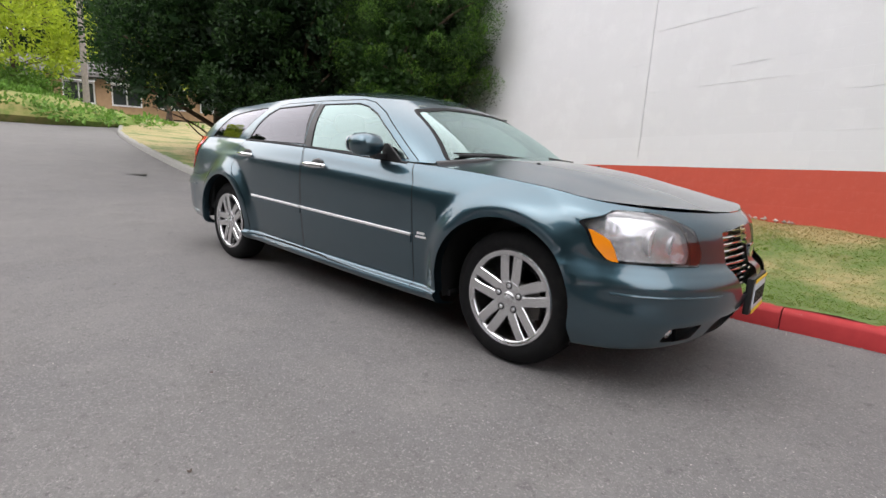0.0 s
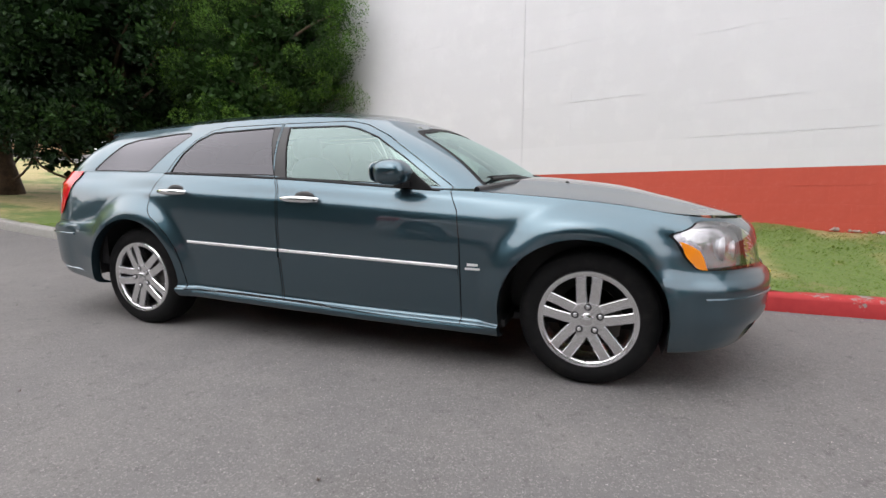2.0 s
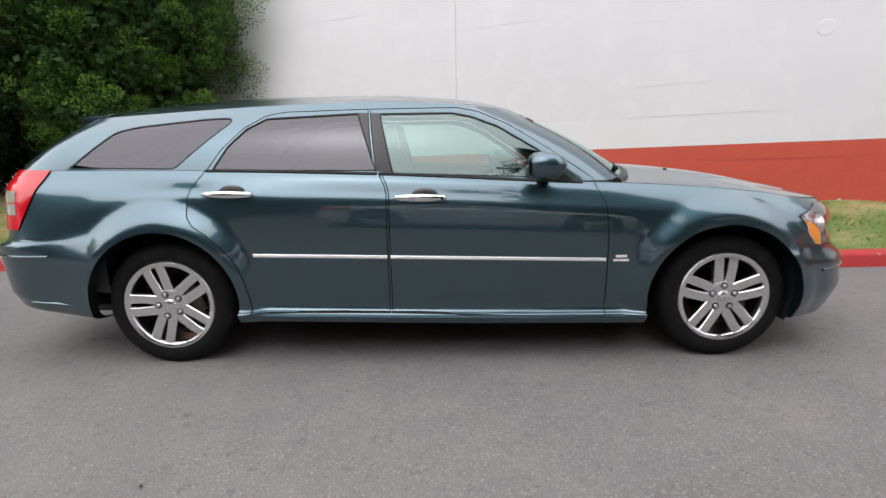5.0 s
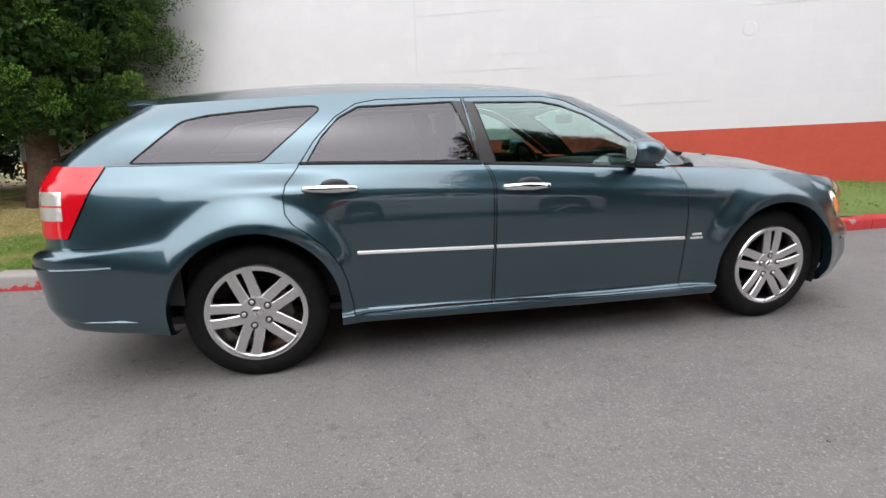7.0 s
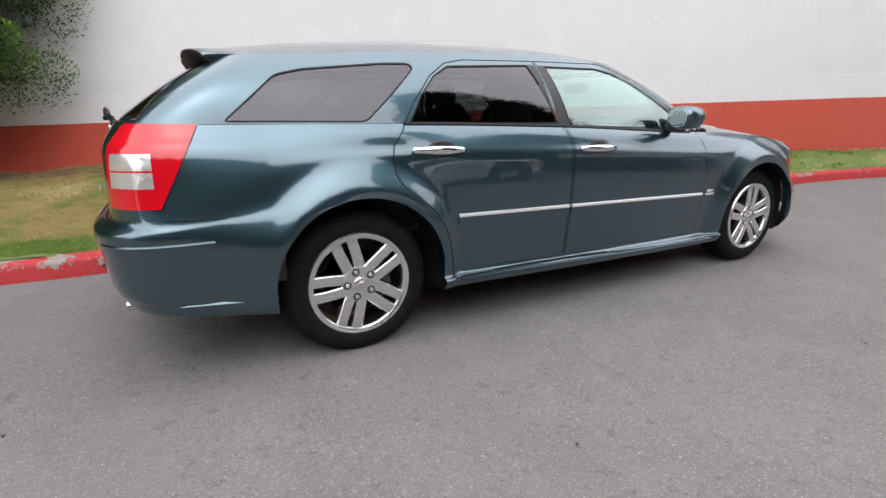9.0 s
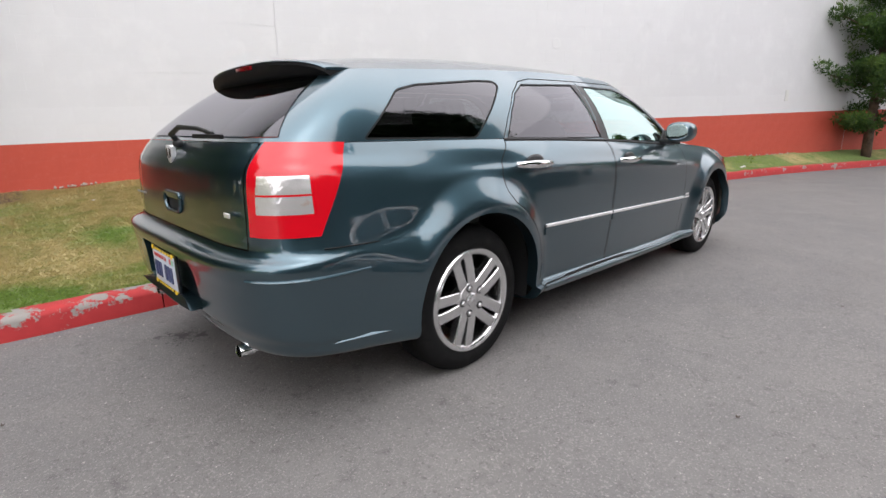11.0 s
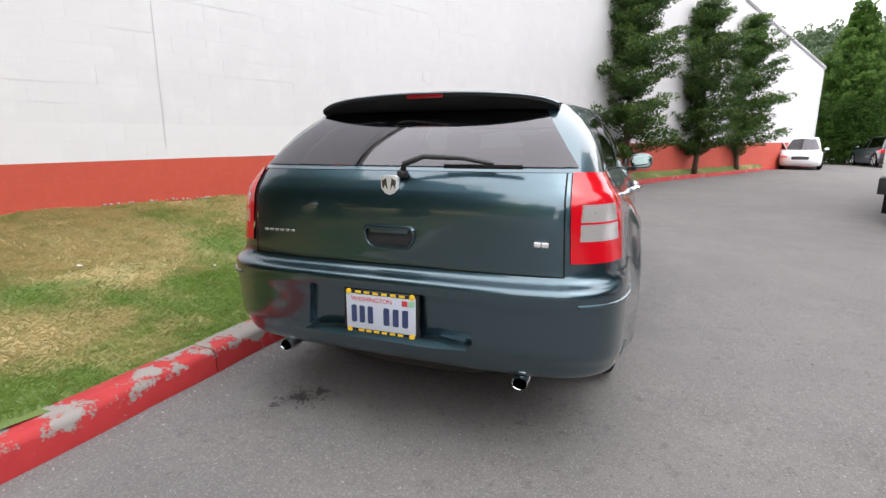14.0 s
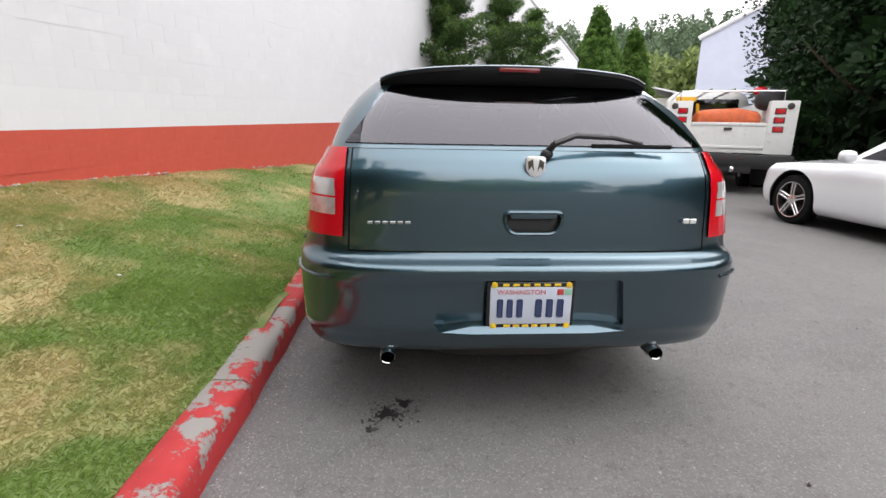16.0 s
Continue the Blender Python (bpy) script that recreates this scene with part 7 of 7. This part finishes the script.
wall_slab(side_end, pa + Vector((0.0, 0.25)), WALL_H, WALL_H, 0.25, WHITE_PAINT, "wall_side")
far_end = p2 + Vector((6, 16))
wall_slab(p2, far_end, 5.8, 5.8, 0.25, WHITE_PAINT, "wall_return")
# red foot of the far wall
n2 = Vector((UP2.y, -UP2.x))
bm = bmesh.new()
for q0, q1 in ((pb, p2),):
    vs = []
    for p, z in ((q0, -.3), (q1, -.3), (q1, BAND + .55), (q0, BAND + RISE * 12)):
        vs.append(bm.verts.new((p.x + n2.x * .006, p.y + n2.y * .006, z)))
    bm.faces.new(vs)
part("red_band", bm, RED_WALL, building, "red painted band", smooth=False)
# painted ground of the near band, in the joints between its blocks
bm = bmesh.new()
bm.faces.new([bm.verts.new((p.x - NRM.x * .0004, p.y - NRM.y * .0004, z)) for p, z in ((pa, -.35), (pb, -.35), (pb, BAND + RISE * (pb.x - 1)), (pa, BAND + RISE * (pa.x - 1)))])
part("red_joints", bm, RED_WALL, building, "red paint in the joints", smooth=False)
# coping
for a, b, za, zb in ((pa, pb, WALL_H, WALL_H), (pb, p2, WALL_H, 5.8)):
    d = Vector((b.x - a.x, b.y - a.y, zb - za))
    part("coping", tube([(a.x, a.y, za + .02), (b.x, b.y, zb + .02)], .09, 6), material("coping_metal", (0.5, 0.5, 0.52), 0.5, 0.3), building, smooth=False)
# a roof lying back from the walls
bm = bmesh.new()
bm.faces.new([bm.verts.new(v) for v in ((pa.x, pa.y, WALL_H - .3), (pb.x, pb.y, WALL_H - .3), (p2.x, p2.y, 5.5), (far_end.x, far_end.y, 5.5), (side_end.x, side_end.y, WALL_H - .3))])
part("roof_deck", bm, material("roof_felt", (0.2, 0.2, 0.2), 0.9), building, smooth=False)


def block_mesh(name, mat, wd=0.3996, ht=0.1986, dp=0.0004, ch=0.0014, cx=0.0005):
    """One painted block's face: a low cushion with chamfered edges."""
    bm = bmesh.new()
    o = [bm.verts.new((x, 0.0008, z)) for x, z in ((0, 0), (wd, 0), (wd, ht), (0, ht))]
    i = [bm.verts.new((x, -dp, z)) for x, z in ((cx, ch), (wd - cx, ch), (wd - cx, ht - ch), (cx, ht - ch))]
    bm.faces.new(i)
    for k in range(4):
        bm.faces.new((o[k], o[(k + 1) % 4], i[(k + 1) % 4], i[k]))
    bmesh.ops.recalc_face_normals(bm, faces=bm.faces[:])
    return mesh_of(bm, name, mat, False)


white_block, red_block = block_mesh("block", WHITE_PAINT), block_mesh("block_red", RED_WALL)
ROWS_NEAR = range(-4, 2)
ncol = int(WALL_LEN / 0.4)
rest = {False: ([], []), True: ([], [])}
rng = random.Random(5)
for k in range(-7, 38):
    for c in range(-1, ncol + 1):
        off = c * 0.4 + (0.2 if k % 2 else 0)
        wd = 0.4
        if off < 0:
            wd, off = 0.4 + off, 0
        if off + wd > WALL_LEN:
            wd = WALL_LEN - off
        if wd < 0.1:
            continue
        x = W0.x + U.x * off
        z = BAND + 0.2 * k + RISE * (x - 1)
        if z > WALL_H - .2:
            continue
        jig = rng.uniform(-.0003, .0003)
        pos = W0 + U * off + NRM * jig + V * (z + 0.002)
        m = Matrix.Translation(pos) @ pose(0, 0, 0, 0, -math.degrees(math.atan(RISE)), ANG) @ Matrix.Diagonal((wd / 0.4, 1, 1, 1))
        red = k < 0
        if k in ROWS_NEAR:
            shared("block", red_block if red else white_block, building, m)
        else:
            vs, fs = rest[red]
            b = len(vs)
            src_me = red_block
            vs.extend(tuple(m @ v.co) for v in src_me.vertices)
            fs.extend(tuple(b + i for i in q.vertices) for q in src_me.polygons)
for red, (vs, fs) in rest.items():
    me = bpy.data.meshes.new("more_blocks")
    me.from_pydata(vs, [], fs)
    me.materials.append(RED_WALL if red else WHITE_PAINT)
    ob = tagged(new("more_blocks", me), kind="stuff")
    ob.parent = building


def on_wall(x, z, out=0.0):
    return Vector((x, wall_y(x), z)) + NRM * out


WM = pose(0, 0, 0, 0, 0, ANG)
# patched pipe hole, cover plate and a joint line
ring = revolve([(.02, -.0006), (.06, -.001), (.07, -.0018), (.085, -.0012), (.095, .003)], 28)
ring.transform(WM)
ring.transform(Matrix.Translation(on_wall(4.52, 2.49, .004)))
patch = single("wall_patch", ring, WHITE_PAINT, "round painted-over patch on the white wall", "patch")
pl = box((0, -.008, 0), (.11, .016, .24), .003)
pl.transform(WM)
pl.transform(Matrix.Translation(on_wall(10.6, 1.72, .004)))
single("cover_plate", pl, material("cover_grey", (0.6, 0.6, 0.58), 0.6), "small grey cover plate on the wall", "cover")
jt = box((0, -.004, 6.05), (.007, .006, 7.2), 0)
jt.transform(WM)
jt.transform(Matrix.Translation(on_wall(0.20, -1.25, .003)))
part("joint_filler", jt, material("joint_sealant", (0.575, 0.575, 0.59), 0.7), building, smooth=False)
# ridges of mortar that stand out here and there along the courses
rngm = random.Random(12)
for i in range(32):
    x, k, ln = rngm.uniform(-3.5, 9.5), rngm.randint(-3, 12), rngm.uniform(.25, 1.5)
    z = BAND + 0.2 * k + RISE * (x - 1)
    b = box((0, -.0012, 0), (ln, .0042, rngm.uniform(.002, .004)), 0)
    b.transform(pose(0, 0, 0, 0, -math.degrees(math.atan(RISE)), ANG))
    b.transform(Matrix.Translation(on_wall(x, z)))
    part("mortar_ridge", b, RED_WALL if k < 0 else WHITE_PAINT, building, smooth=False)
# crumbled mortar and stones along the foot of the wall
rngc = np.random.default_rng(3)
vs, fs = [], []
for i in range(420):
    x = rngc.uniform(-4, 11)
    if math.sin(x * 1.7) + math.sin(x * 0.63 + 1) < -0.1:
        continue
    s = rngc.uniform(.008, .035)
    p = on_wall(x, wall_foot(x) + s * .4, rngc.uniform(.0, .07))
    b = len(vs)
    for dx, dy, dz in ((1, 0, 0), (-.7, .7, 0), (-.7, -.7, 0), (0, 0, .8), (0, 0, -.6)):
        k = rngc.uniform(.6, 1.2)
        vs.append((p.x + dx * s * k, p.y + dy * s * k, p.z + dz * s * k))
    fs += [(b, b + 1, b + 3), (b + 1, b + 2, b + 3), (b + 2, b, b + 3), (b + 1, b, b + 4), (b + 2, b + 1, b + 4), (b, b + 2, b + 4)]
me = bpy.data.meshes.new("rubble")
me.from_pydata(vs, [], fs)
me.materials.append(material("mortar_rubble", (0.42, 0.36, 0.32), 0.9, random_value=0.4))
tagged(new("rubble", me), "crumbs of mortar and stones along the foot of the wall", "rubble", kind="stuff")
